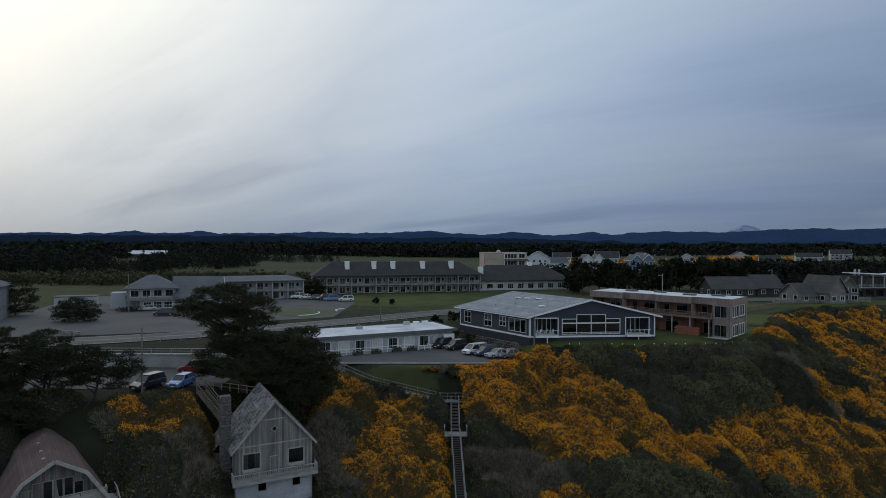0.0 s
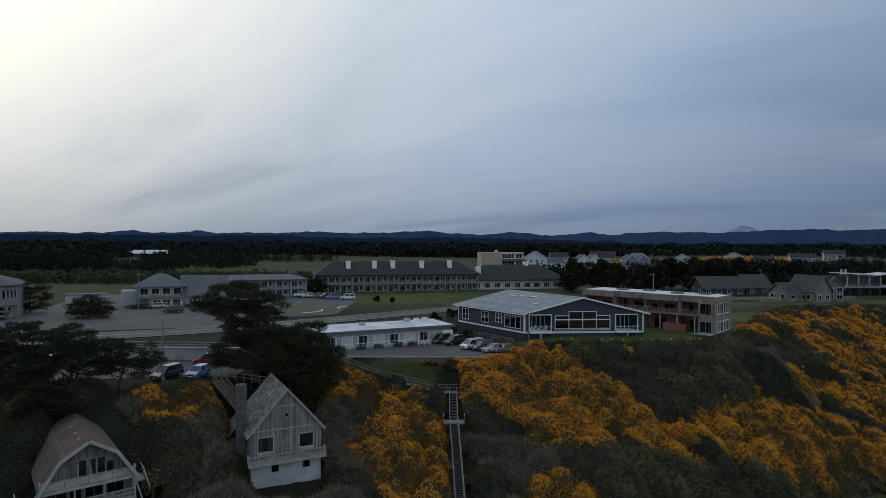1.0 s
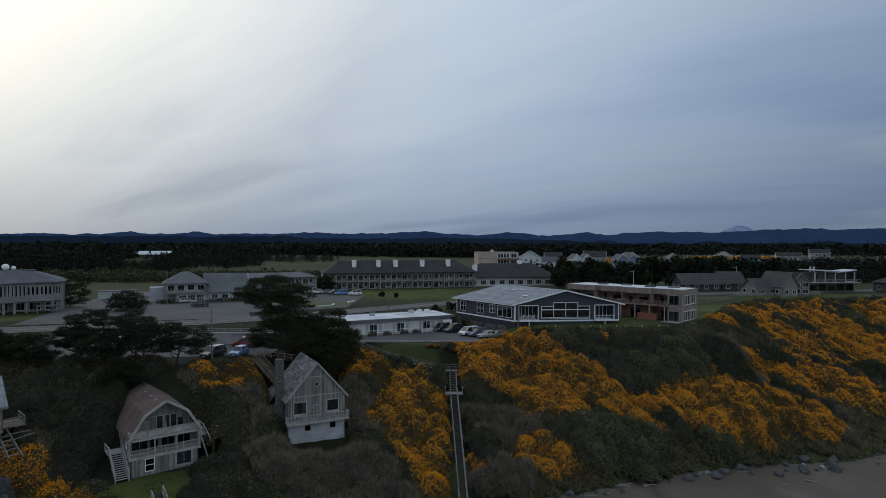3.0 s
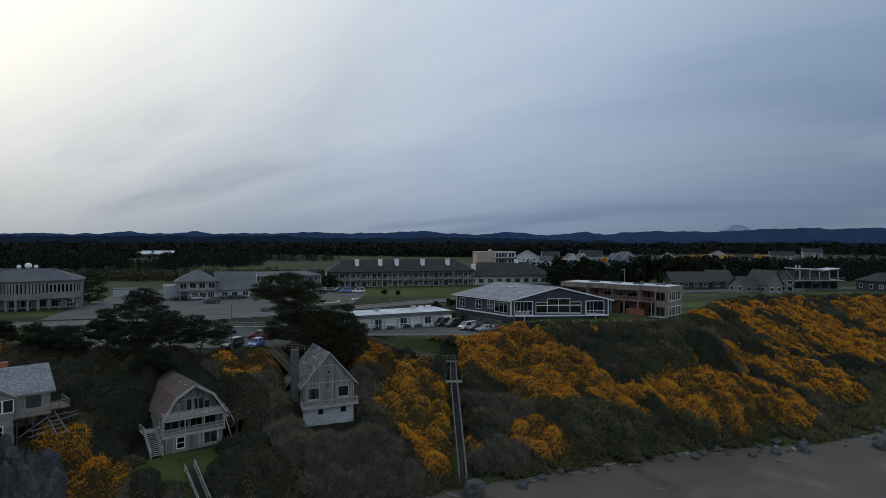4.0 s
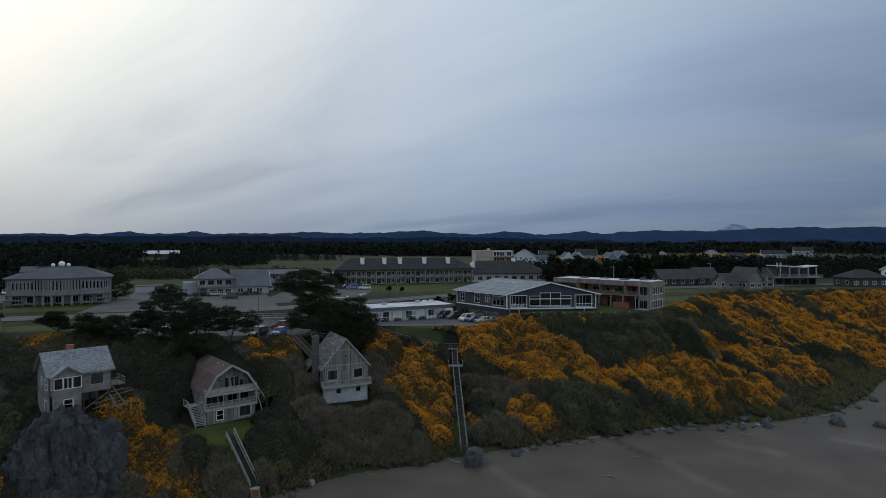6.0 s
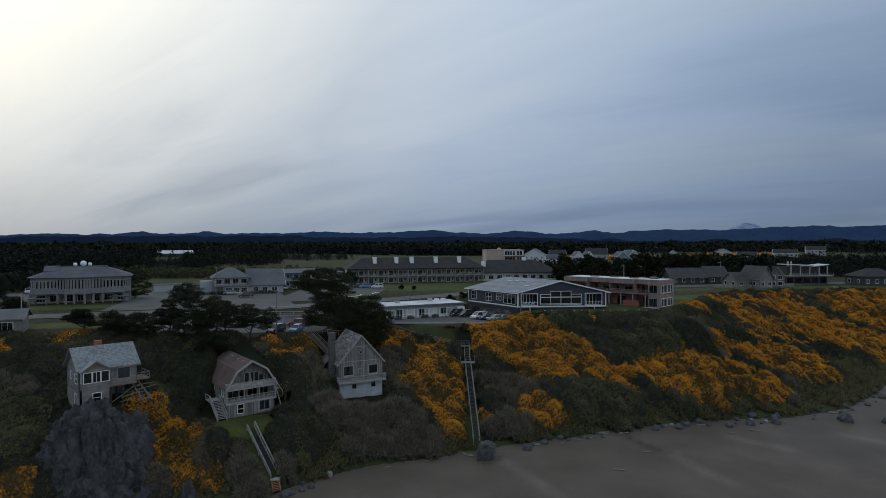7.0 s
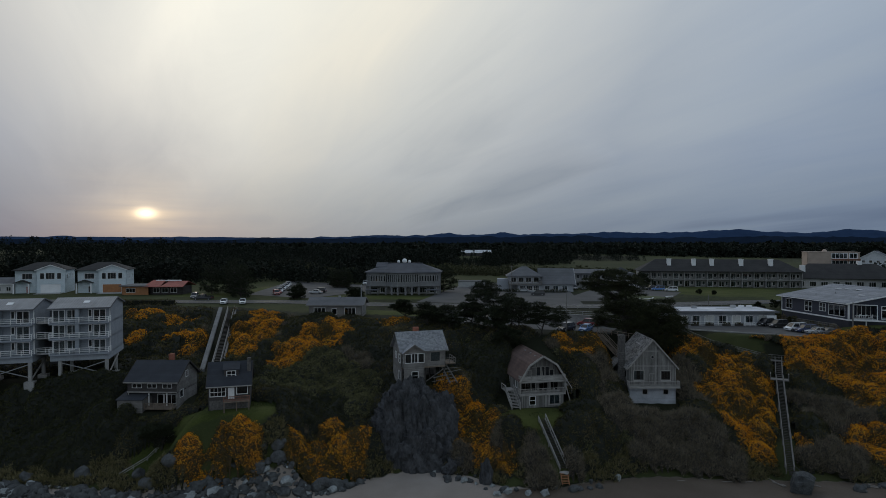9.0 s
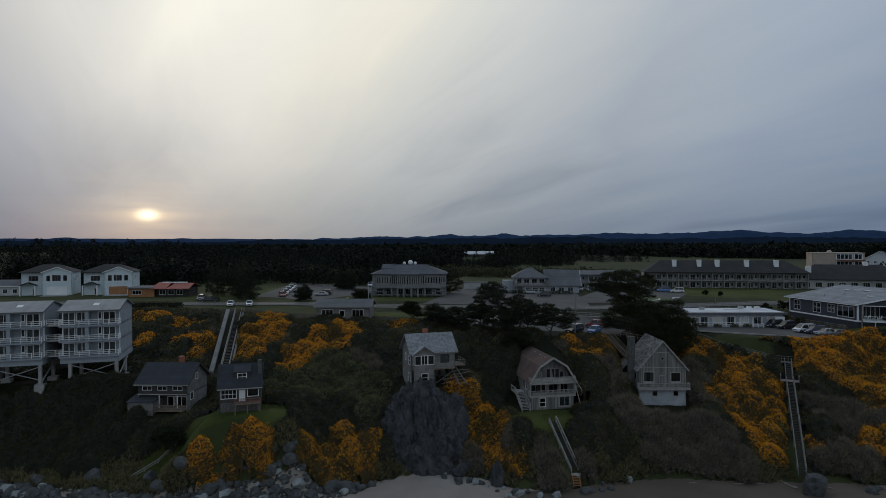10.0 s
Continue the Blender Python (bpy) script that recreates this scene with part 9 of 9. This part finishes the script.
def other_stairs():
    s = thing("lawn_stairs", pose(0, 0, 0), "white-railed timber stairs from the lawn down to the beach", "stairs")
    foot, head = Vector((-29.5, 44.0, 2.1)), Vector((-34.7, 48.6, 8.2))
    flight(s, foot, head, 1.2, M["pale_boards"], rail=False, tread=M["wood_dark"])
    across = Vector((head.y - foot.y, foot.x - head.x, 0)).normalized()
    for sgn, high in ((-1, 0.5), (1, 0.72)):
        off = across * 0.68 * sgn + Vector((0, 0, high))
        part("side_board", beam(bmesh.new(), foot + off, head + off, 0.09, 0.3), M["pale_boards"], s)
        post_row([foot.lerp(head, k / 4) + across * 0.68 * sgn for k in range(5)], high, s, M["pale_boards"], 0.1, 0.6)
    part("landing", box(bmesh.new(), -29.9, 42.9, 1.7, -28.5, 44.0, 1.85), M["pale_boards"], s)
    flight(s, (-28.5, 41.9, 0.5), (-29.1, 43.0, 1.75), 1.1, M["orange_wood"], rail=False)
    s = thing("road_stairs", pose(0, 0, 0), "long stairway beside a pale concrete ramp up to the road", "stairs")
    flight(s, (-100.0, 36.6, 12.6), (-124.6, 63.2, 20.6), 1.5, M["pale_boards"], tread=M["wood_dark"])
    d = Vector((-24.6, 26.6, 0)).normalized()
    n = Vector((-d.y, d.x, 0))
    p, q = Vector((-100, 36.6, 12.0)) + n * 2.6, Vector((-124.6, 63.2, 20.9)) + n * 2.6
    part("ramp", prism(bmesh.new(), [p - n * 0.45, p + n * 0.45, q + n * 0.45, q - n * 0.45], (0, 0, 0.55)), surf("weathered_ramp_concrete", (0.22, 0.22, 0.215), (0.12, 0.12, 0.118), 0.9, 0.5, 6, 0.2), s, "weathered concrete ramp")
    p, q = Vector((-100, 36.6, 12.0)) - n * 1.3, Vector((-124.6, 63.2, 20.4)) - n * 1.3
    part("side_wall", prism(bmesh.new(), [p - n * 0.2, p + n * 0.2, q + n * 0.2, q - n * 0.2], (0, 0, 1.0)), M["wood_grey"], s)
    s = thing("boardwalk", pose(0, 0, 0), "brown timber ramp with rails down to the grey cottage", "walkway")
    flight(s, (-26.2, 73.4, 14.6), (-31.6, 76.4, 19.0), 1.4, M["wood"])
    railing(s, [(-31.6, 77.4, 19.1), (-24.5, 76.0, 18.6)], 1.0, M["wood"], 1.2)
    s = thing("pine_stairs", pose(0, 0, 0), "narrow dark timber stairs among the pines", "stairs")
    flight(s, (-44.4, 66.2, 14.6), (-42.6, 70.6, 18.6), 1.3, M["wood_dark"])
    s = thing("garden_rail", pose(0, 0, 0), "pale timber rail down the lawn to the boulders", "railing")
    railing(s, [(-90.0, 9.2, float(ground_z(-90.0, 9.2))), (-88.6, 13.0, float(ground_z(-88.6, 13.0))), (-87.3, 16.8, float(ground_z(-87.3, 16.8)))], 0.7, M["pale_boards"], 2.0)


beach_stairs()
other_stairs()
wl = thing("retaining_wall", pose(0, 0, 0), "grey concrete retaining wall with a rail below the road", "wall")
part("wall_block", box(bmesh.new(), -66, 89.4, 18.2, -29.5, 89.9, 21.1), M["concrete"], wl)
part("coping", box(bmesh.new(), -66.1, 89.3, 21.1, -29.4, 90.0, 21.25), M["concrete"], wl)
railing(wl, [(-66, 89.6, 21.25), (-29.6, 89.6, 21.25)], 0.8, M["steel"], 3.0)
part("return_wall", box(bmesh.new(), -29.9, 89.95, 17.6, -29.5, 100, 21.1), M["concrete"], wl)
part("pier", box(bmesh.new(), -56.4, 88.2, 18.6, -54.6, 89.38, 21.6), M["pale_grey"], wl)
gr = thing("guard_rail", pose(0, 0, 0), "low pale guard rail along the coastal road", "guard rail")
for a_, b_ in (((-50.5, 104.2, 20.55), (-36.5, 112.6, 20.55)), ((-36.3, 112.75, 20.55), (-19, 126.5, 20.55)), ((-18.8, 126.7, 20.55), (-2.5, 141.0, 20.55))):
    railing(gr, [a_, b_], 0.85, M["pale_boards"], 3.0)


def pole(x, y, h, label, arm=0.0, z=None, name="utility_pole", lamp=False):
    p = thing(name, pose(x, y, float(ground_z(x, y)) if z is None else z), label, "pole")
    part("shaft", rod(bmesh.new(), (0, 0, -0.5), (0, 0, h), 0.14, 8, 0.09), M["wood_grey"] if not lamp else M["steel"], p)
    if arm:
        part("arm", beam(bmesh.new(), (-arm, 0, h - 0.4), (arm if not lamp else 0, 0, h - 0.4), 0.1), M["wood_grey"] if not lamp else M["steel"], p)
    if lamp:
        part("lamp_head", box(bmesh.new(), -arm - 0.35, -0.12, h - 0.52, -arm + 0.1, 0.12, h - 0.36), M["steel"], p)


pole(-37.8, 73.4, 8.4, "thin weathered pole beside the parked cars")
pole(-79.5, 147.5, 9.5, "tall utility pole beside the lodge", 0.9)
pole(-92.5, 76.5, 7.0, "slim steel pole beside the road", 0.0, lamp=True, name="street_lamp")
pole(57, 160, 9.5, "steel street lamp behind the cedar house", 0.8, lamp=True, name="street_lamp")
pole(110, 205, 9.0, "steel street lamp among the town houses", 0.8, lamp=True, name="street_lamp")
pole(-66, 93, 3.2, "short white post beside the road")
pole(-15, 132, 3.0, "small pale lamp post on the lawn")
pole(15.7, 108.2, 5.0, "white flagless pole by the navy house", 0, 20.0)
for nm, lb, pts, mt, bal in (("fence", "weathered timber board fence beyond the lawn", [(62, 150, 20.4), (76, 154, 20.4), (92, 168, 20.4)], "wood", 0.3),
                              ("fence", "timber post fence beside the car park", [(12.5, 106.0, 18.9), (4.6, 119.6, 18.4)], "wood_grey", 0.5),
                              ("fence", "pale fence along the town gardens", [(96, 178, 20.5), (128, 183, 20.5)], "pale_boards", 0.4)):
    f_ = thing(nm, pose(0, 0, 0), lb, "fence")
    railing(f_, pts, 1.4, M[mt], 2.2, bal, name="panel", rails=3)
hd = thing("hedge", pose(-157, 60, 20.4, 0, 0, 28), "long clipped dark hedge beside the road", "hedge")
V_ = tufts(np.random.RandomState(77), [(k * 1.2 - 9, 0, 0.9) for k in range(16)], [(1.0, 0.8, 0.9)] * 16, 3500, (0.2, 0.4), (0.08, 0.16))
o_ = new("foliage", raw_mesh("foliage", V_, np.arange(len(V_)).reshape(-1, 3), [M["bramble"]]))
o_.parent = hd
# dark box: the hedge's inner shade put into its colour
part("core", box(bmesh.new(), -9.6, -0.6, 0, 9.6, 0.6, 1.5), M["under"], hd)
for x_, y_, t_, n_ in ((-79.5, 148.6, 24, 5), (-65.2, 153.0, 24, 7)):
    hd = thing("hedge", pose(x_, y_, 20.5, 0, 0, t_), "low clipped dark green hedge in front of the lodge", "hedge", "hedges by the lodge")
    V_ = tufts(np.random.RandomState(78 + n_), [(k * 1.1 - n_ * 0.5, 0, 0.7) for k in range(n_)], [(0.9, 0.6, 0.6)] * n_, 260 * n_, (0.12, 0.3), (0.05, 0.1))
    o_ = new("foliage", raw_mesh("foliage", V_, np.arange(len(V_)).reshape(-1, 3), [M["evergreen"]]))
    o_.parent = hd
for x_, y_, t_ in ((-72, 112, 20), (-69.5, 110.5, 60), (-75, 113.5, 0)):
    tb = thing("picnic_table", pose(x_, y_, 20.55, 0, 0, t_), "weathered timber picnic table on the grass", "table", "picnic tables")
    part("tabletop", box(bmesh.new(), -0.9, -0.38, 0.7, 0.9, 0.38, 0.76), M["wood_grey"], tb)
    for s_ in (-0.7, 0.7):
        part("bench", box(bmesh.new(), -0.9, s_ - 0.13, 0.42, 0.9, s_ + 0.13, 0.47), M["wood_grey"], tb)
    for s_ in (-0.6, 0.6):
        part("leg", beam(bmesh.new(), (s_, -0.6, 0), (s_, 0.3, 0.7), 0.09), M["wood_grey"], tb)
        part("leg", beam(bmesh.new(), (s_, 0.6, 0), (s_, -0.3, 0.7), 0.09), M["wood_grey"], tb)


# ---- rocks ----
def rock_mesh(seed, rough=0.35, sub=3, sharp=1.0):
    rng = random.Random(seed)
    bm = bmesh.new()
    bmesh.ops.create_icosphere(bm, subdivisions=sub, radius=1)
    off = Vector((rng.uniform(-50, 50), rng.uniform(-50, 50), rng.uniform(-50, 50)))
    planes = [(Vector((rng.gauss(0, 1), rng.gauss(0, 1), rng.gauss(0, 0.8))).normalized(), rng.uniform(0.5, 0.9)) for _ in range(14)]
    for v in bm.verts:
        p = v.co.copy()
        for n, d in planes:
            e = p.dot(n) - d
            if e > 0:
                p -= n * e * 0.97 * sharp
        p *= 1 + rough * 0.35 * noise.noise(v.co * 2.3 + off) + rough * 0.2 * noise.noise(v.co * 6 + off)
        v.co = p
    return bm


def sea_stack():
    t = thing("sea_stack", pose(-55.6, 40.4, 0, 0, 0, 28), "large dark craggy rock outcrop rising from the beach", "rock")
    bm = bmesh.new()
    bmesh.ops.create_icosphere(bm, subdivisions=6, radius=1)
    off = Vector((11, 4, 7))
    rng = random.Random(23)
    cuts = []
    for _ in range(110):                     # flat, mostly upright faces
        a, up = rng.uniform(0, 6.283), rng.uniform(0.1, 0.7) if rng.random() < 0.8 else rng.uniform(0.7, 2.0)
        cuts.append((Vector((math.cos(a), math.sin(a), up)).normalized(), rng.uniform(0.86, 1.06)))
    for v in bm.verts:
        c = v.co.copy()
        up = max(c.z, -0.2)
        flat = max(1e-4, math.hypot(c.x, c.y))
        square = (c.x ** 4 + c.y ** 4) ** 0.25
        ring = min(1.0, flat * 1.12) / max(1e-4, square)
        p = Vector((c.x * ring, c.y * ring, up))
        p.x, p.y = p.x * (1.06 - 0.34 * max(up, 0)), p.y * (1.06 - 0.3 * max(up, 0))
        ang = math.atan2(p.y, p.x)
        jag = Vector((ang * 2.2, p.z * 1.1, 0)) + off
        p *= 1 + 0.09 * noise.noise(jag) + 0.05 * noise.noise(jag * 2.6)
        for n, d in cuts:
            e = p.dot(n) - d * (1 + 0.05 * noise.noise(p * 3 + off))
            if e > 0:
                p -= n * e
        # blocks that stand proud or lie back, parted by clefts
        for size, deep, cut in ((2.6, 0.055, 0.04), (6.5, 0.042, 0.03), (15.0, 0.03, 0.02)):
            q = Vector((p.x * size, p.y * size, p.z * size * 0.75 + 0.4 * p.x * size)) + off
            gaps, seats = noise.voronoi(q)
            p *= 1 + deep * (noise.cell(seats[0] * 7.3) - 0.5) - cut * max(0.0, 1 - 5.0 * (gaps[1] - gaps[0]))
        p *= 1 + 0.016 * noise.noise(p * 21 + off) + 0.012 * noise.noise(p * 43 + off)
        v.co = Vector((p.x * 11.0 + 0.6 * up, p.y * 6.8 + 1.0 * up, p.z * 15.9))
    part("crag", bm, M["rock"], t)
    for x, y, s in ((8.6, -3.4, 2.2), (6.6, -5.8, 1.3), (-6.8, -5.4, 1.1), (7.4, -4.8, 1.6)):
        b = rock_mesh(int(x * 7 + 200), 0.6, 4)
        bmesh.ops.scale(b, vec=(s * 1.1, s, s * 1.35), verts=b.verts)
        bmesh.ops.translate(b, vec=(x, y, s * 0.5), verts=b.verts)
        part("outlier", b, M["rock"], t)


sea_stack()
pin = thing("rock_pinnacle", pose(-40.2, 38.0, 0.2, 0, 0, 20), "dark pointed rock standing at the foot of the bluff", "rock")
b_ = rock_mesh(31, 0.6, 4)
bmesh.ops.scale(b_, vec=(1.6, 1.3, 3.6), verts=b_.verts)
part("crag", b_, M["rock"], pin)
big = thing("boulder", pose(3.9, 57.6, 0.8, 0, 0, 15), "big rounded grey boulder at the foot of the stairs", "boulder", "boulders on the beach")
b_ = rock_mesh(8, 0.3, 4, 0.8)
bmesh.ops.scale(b_, vec=(2.3, 1.9, 2.2), verts=b_.verts)
part("stone", b_, M["boulder"], big)
shapes = []
for k in range(7):
    b_ = rock_mesh(100 + k, 0.7, 2)
    bmesh.ops.scale(b_, vec=(1.15, 0.9, 0.75), verts=b_.verts)
    bmesh.ops.recalc_face_normals(b_, faces=b_.faces)
    me_ = bpy.data.meshes.new("boulder")
    b_.to_mesh(me_)
    b_.free()
    me_.materials.append(M["boulder"] if k < 5 else M["pale_boulder"])
    shapes.append(me_)
rb = random.Random(4)


def boulder(x, y, s, pale=False):
    o = new("boulder", shapes[rb.choice((5, 6)) if pale else rb.randrange(5)])
    o.matrix_basis = pose(x, y, float(ground_z(x, y)) + s * 0.18, rb.uniform(-15, 15), rb.uniform(-15, 15), rb.uniform(0, 360)) @ Matrix.Diagonal((s, s * rb.uniform(0.8, 1.1), s, 1))
    tagged(o, "pale grey-green rounded boulder on the sand" if pale else "angular dark grey boulder on the beach", "boulder", "boulders on the beach")


rubble_v, rubble_f, rubble_m, base_ = [], [], [], 0
for k in range(1300):                       # the heap along the western foot: the larger ones apart, the rest as rubble
    x_ = rb.uniform(-128, -58)
    y_ = float(toe_y(x_)) + rb.uniform(-3.2, 1.5)
    if k < 140:
        boulder(x_, y_, rb.choice((0.7, 0.85, 1.1, 1.5)) * rb.uniform(0.8, 1.2), rb.random() < 0.12)
        continue
    me_ = shapes[rb.randrange(7) if rb.random() < 0.3 else rb.randrange(5)]
    s_ = rb.uniform(0.18, 0.5) if k > 280 else rb.uniform(0.5, 1.1)
    mt_ = pose(x_, y_, float(ground_z(x_, y_)) + s_ * 0.2, rb.uniform(-30, 30), rb.uniform(-30, 30), rb.uniform(0, 360)) @ Matrix.Diagonal((s_, s_ * rb.uniform(0.7, 1.1), s_ * rb.uniform(0.7, 1), 1))
    co_ = np.empty(len(me_.vertices) * 3)
    me_.vertices.foreach_get("co", co_)
    A_ = np.array(mt_)
    co_ = co_.reshape(-1, 3) @ A_[:3, :3].T + A_[:3, 3]
    fi_ = np.empty(len(me_.polygons) * 3, int)
    me_.polygons.foreach_get("vertices", fi_)
    rubble_v.append(co_)
    rubble_f.append(fi_.reshape(-1, 3) + base_)
    rubble_m.append(np.full(len(me_.polygons), 0 if me_.materials[0] == M["boulder"] else 1))
    base_ += len(co_)
tagged(new("rubble", raw_mesh("rubble", np.concatenate(rubble_v), np.concatenate(rubble_f), [M["boulder"], M["pale_boulder"]], np.concatenate(rubble_m))), "grey angular rubble stones along the foot of the bluff", "rubble", kind="stuff")
for x_, y_, s_ in ((-87.5, 10.6, 1.6), (-82.0, 12.0, 1.5), (-96.5, 7.2, 1.7), (-67.5, 20.2, 1.5), (-105, 3.6, 1.6), (-91, 16.5, 1.5), (-74.5, 14.0, 1.4)):
    boulder(x_, y_, s_)
for k in range(46):                        # below the gorse at the western foot
    f_ = rb.random()
    boulder(-76 + 13 * f_, 13.6 + 10.5 * f_ + rb.uniform(-2.2, 1.6), rb.choice((0.6, 0.8, 1.1)) * rb.uniform(0.8, 1.2), rb.random() < 0.1)
for k in range(34):                        # by the lawn stairs
    x_ = rb.uniform(-50, -22)
    boulder(x_, float(toe_y(x_)) + rb.uniform(-3.0, 0.8), rb.uniform(0.35, 1.0), rb.random() < 0.45)
for k in range(60):                        # strewn along the eastern foot
    x_ = rb.uniform(8, 105)
    boulder(x_, float(toe_y(x_)) + rb.uniform(-3.0, 1.0), rb.choice((0.3, 0.4, 0.5, 0.9)) * rb.uniform(0.8, 1.3), rb.random() < 0.15)
for x_, y_, s_ in ((66, 79, 1.8), (60, 77.5, 1.3), (82, 81, 2.0), (90, 80, 1.6), (95, 83, 1.8), (46, 77, 1.2), (55, 76.4, 1.0)):
    boulder(x_, y_, s_)
logs = [rod(bmesh.new(), (-0.5, 0, 0), (0.5, 0, 0), 0.5, 9, 0.38)]
me_ = bpy.data.meshes.new("driftwood_log")
bmesh.ops.recalc_face_normals(logs[0], faces=logs[0].faces)
logs[0].to_mesh(me_)
me_.materials.append(M["driftwood"])
for k in range(44):
    x_ = rb.uniform(-24, 92) if k > 12 else rb.uniform(12, 70)
    y_ = float(toe_y(x_)) - rb.uniform(-0.5, 2.4) - (rb.uniform(2, 16) if k < 4 else 0)
    o = new("driftwood_log", me_)
    ln, th = rb.uniform(0.5, 2.3), rb.uniform(0.12, 0.28)
    o.matrix_basis = pose(x_, y_, float(ground_z(x_, y_)) + th * 0.4, 0, rb.uniform(-6, 6), rb.uniform(-50, 60)) @ Matrix.Diagonal((ln, th, th, 1))
    tagged(o, "bleached driftwood log lying on the sand", "driftwood", "driftwood on the beach")

# low planting between the motel forecourt and the navy house
rs_ = random.Random(31)
for k in range(11):
    f_ = (k + 0.5) / 11
    x_, y_ = 13.2 - 11.6 * f_ + rs_.uniform(-0.4, 0.4), 107.8 + 16.6 * f_ + rs_.uniform(-0.4, 0.4)
    h_ = rs_.uniform(1.3, 2.1)
    tree("hedge_shrub", x_, y_, float(ground_z(x_, y_)) - 0.1, h_, random_clumps(400 + k, h_, 1.3, 6, 0.15, 0.8), 410 + k, M["bramble" if k % 3 else "twig"], "low scruffy shrub beside the navy house", 620, 0.06, (0.2, 0.45), (0.05, 0.12), category="shrub", group="shrubs below the navy house")

# white kerbs at the ends of the car park islands
for cx_, cy_, r_k, a0_, a1_ in ((-37.0, 146.5, 5.2, -75, 30), (-24.5, 153.5, 4.5, 130, 215)):
    kb = thing("kerb", pose(cx_, cy_, 20.62), "white-painted curved kerb at the end of a grass island", "kerb", "white kerbs in the car park")
    for q_ in range(7):
        b0_, b1_ = (radians(a0_ + (a1_ - a0_) * (q_ + d_) / 7) for d_ in (0.02, 0.98))
        part("kerbstone", beam(bmesh.new(), (r_k * math.cos(b0_), r_k * math.sin(b0_), 0.06), (r_k * math.cos(b1_), r_k * math.sin(b1_), 0.06), 0.26, 0.2), M["white"], kb)

kb = thing("kerb", pose(0, 0, 0), "long pale concrete kerb along the motel forecourt", "kerb")
for k in range(15):
    x0_, x1_ = -22 + 2.1 * k, -22 + 2.1 * k + 2.06
    part("kerbstone", beam(bmesh.new(), (x0_, 98.62 + 0.026 * (x0_ + 22), 18.14), (x1_, 98.62 + 0.026 * (x1_ + 22), 18.14), 0.24, 0.26), M["concrete"], kb)

# small white garden lights along the edge of the lawn
light_me = bpy.data.meshes.new("garden_light")
b_ = rod(bmesh.new(), (0, 0, 0), (0, 0, 0.3), 0.02, 6)
rod(b_, (0, 0, 0.3), (0, 0, 0.46), 0.1, 8, 0.07)
bmesh.ops.recalc_face_normals(b_, faces=b_.faces)
b_.to_mesh(light_me)
light_me.materials.append(M["white"])
for k in range(17):
    x_ = 21.5 + 1.85 * k
    y_ = float(crest_y(x_)) + 0.5 + 0.4 * math.sin(1.7 * k)
    o = new("garden_light", light_me)
    o.matrix_basis = pose(x_, y_, float(ground_z(x_, y_)))
    tagged(o, "small white garden light on the edge of the lawn", "garden light", "garden lights on the lawn")

BLUFF_RAIL = ((137.5, 174.5), (136.5, 167), (137.0, 161))
rl = thing("bluff_rail", pose(0, 0, 0), "thin pale handrail running down the grassy bluff", "railing")
ends_ = [(x_, y_, float(ground_z(x_, y_))) for x_, y_ in BLUFF_RAIL]
railing(rl, ends_, 1.0, M["pale_boards"], 2.4)
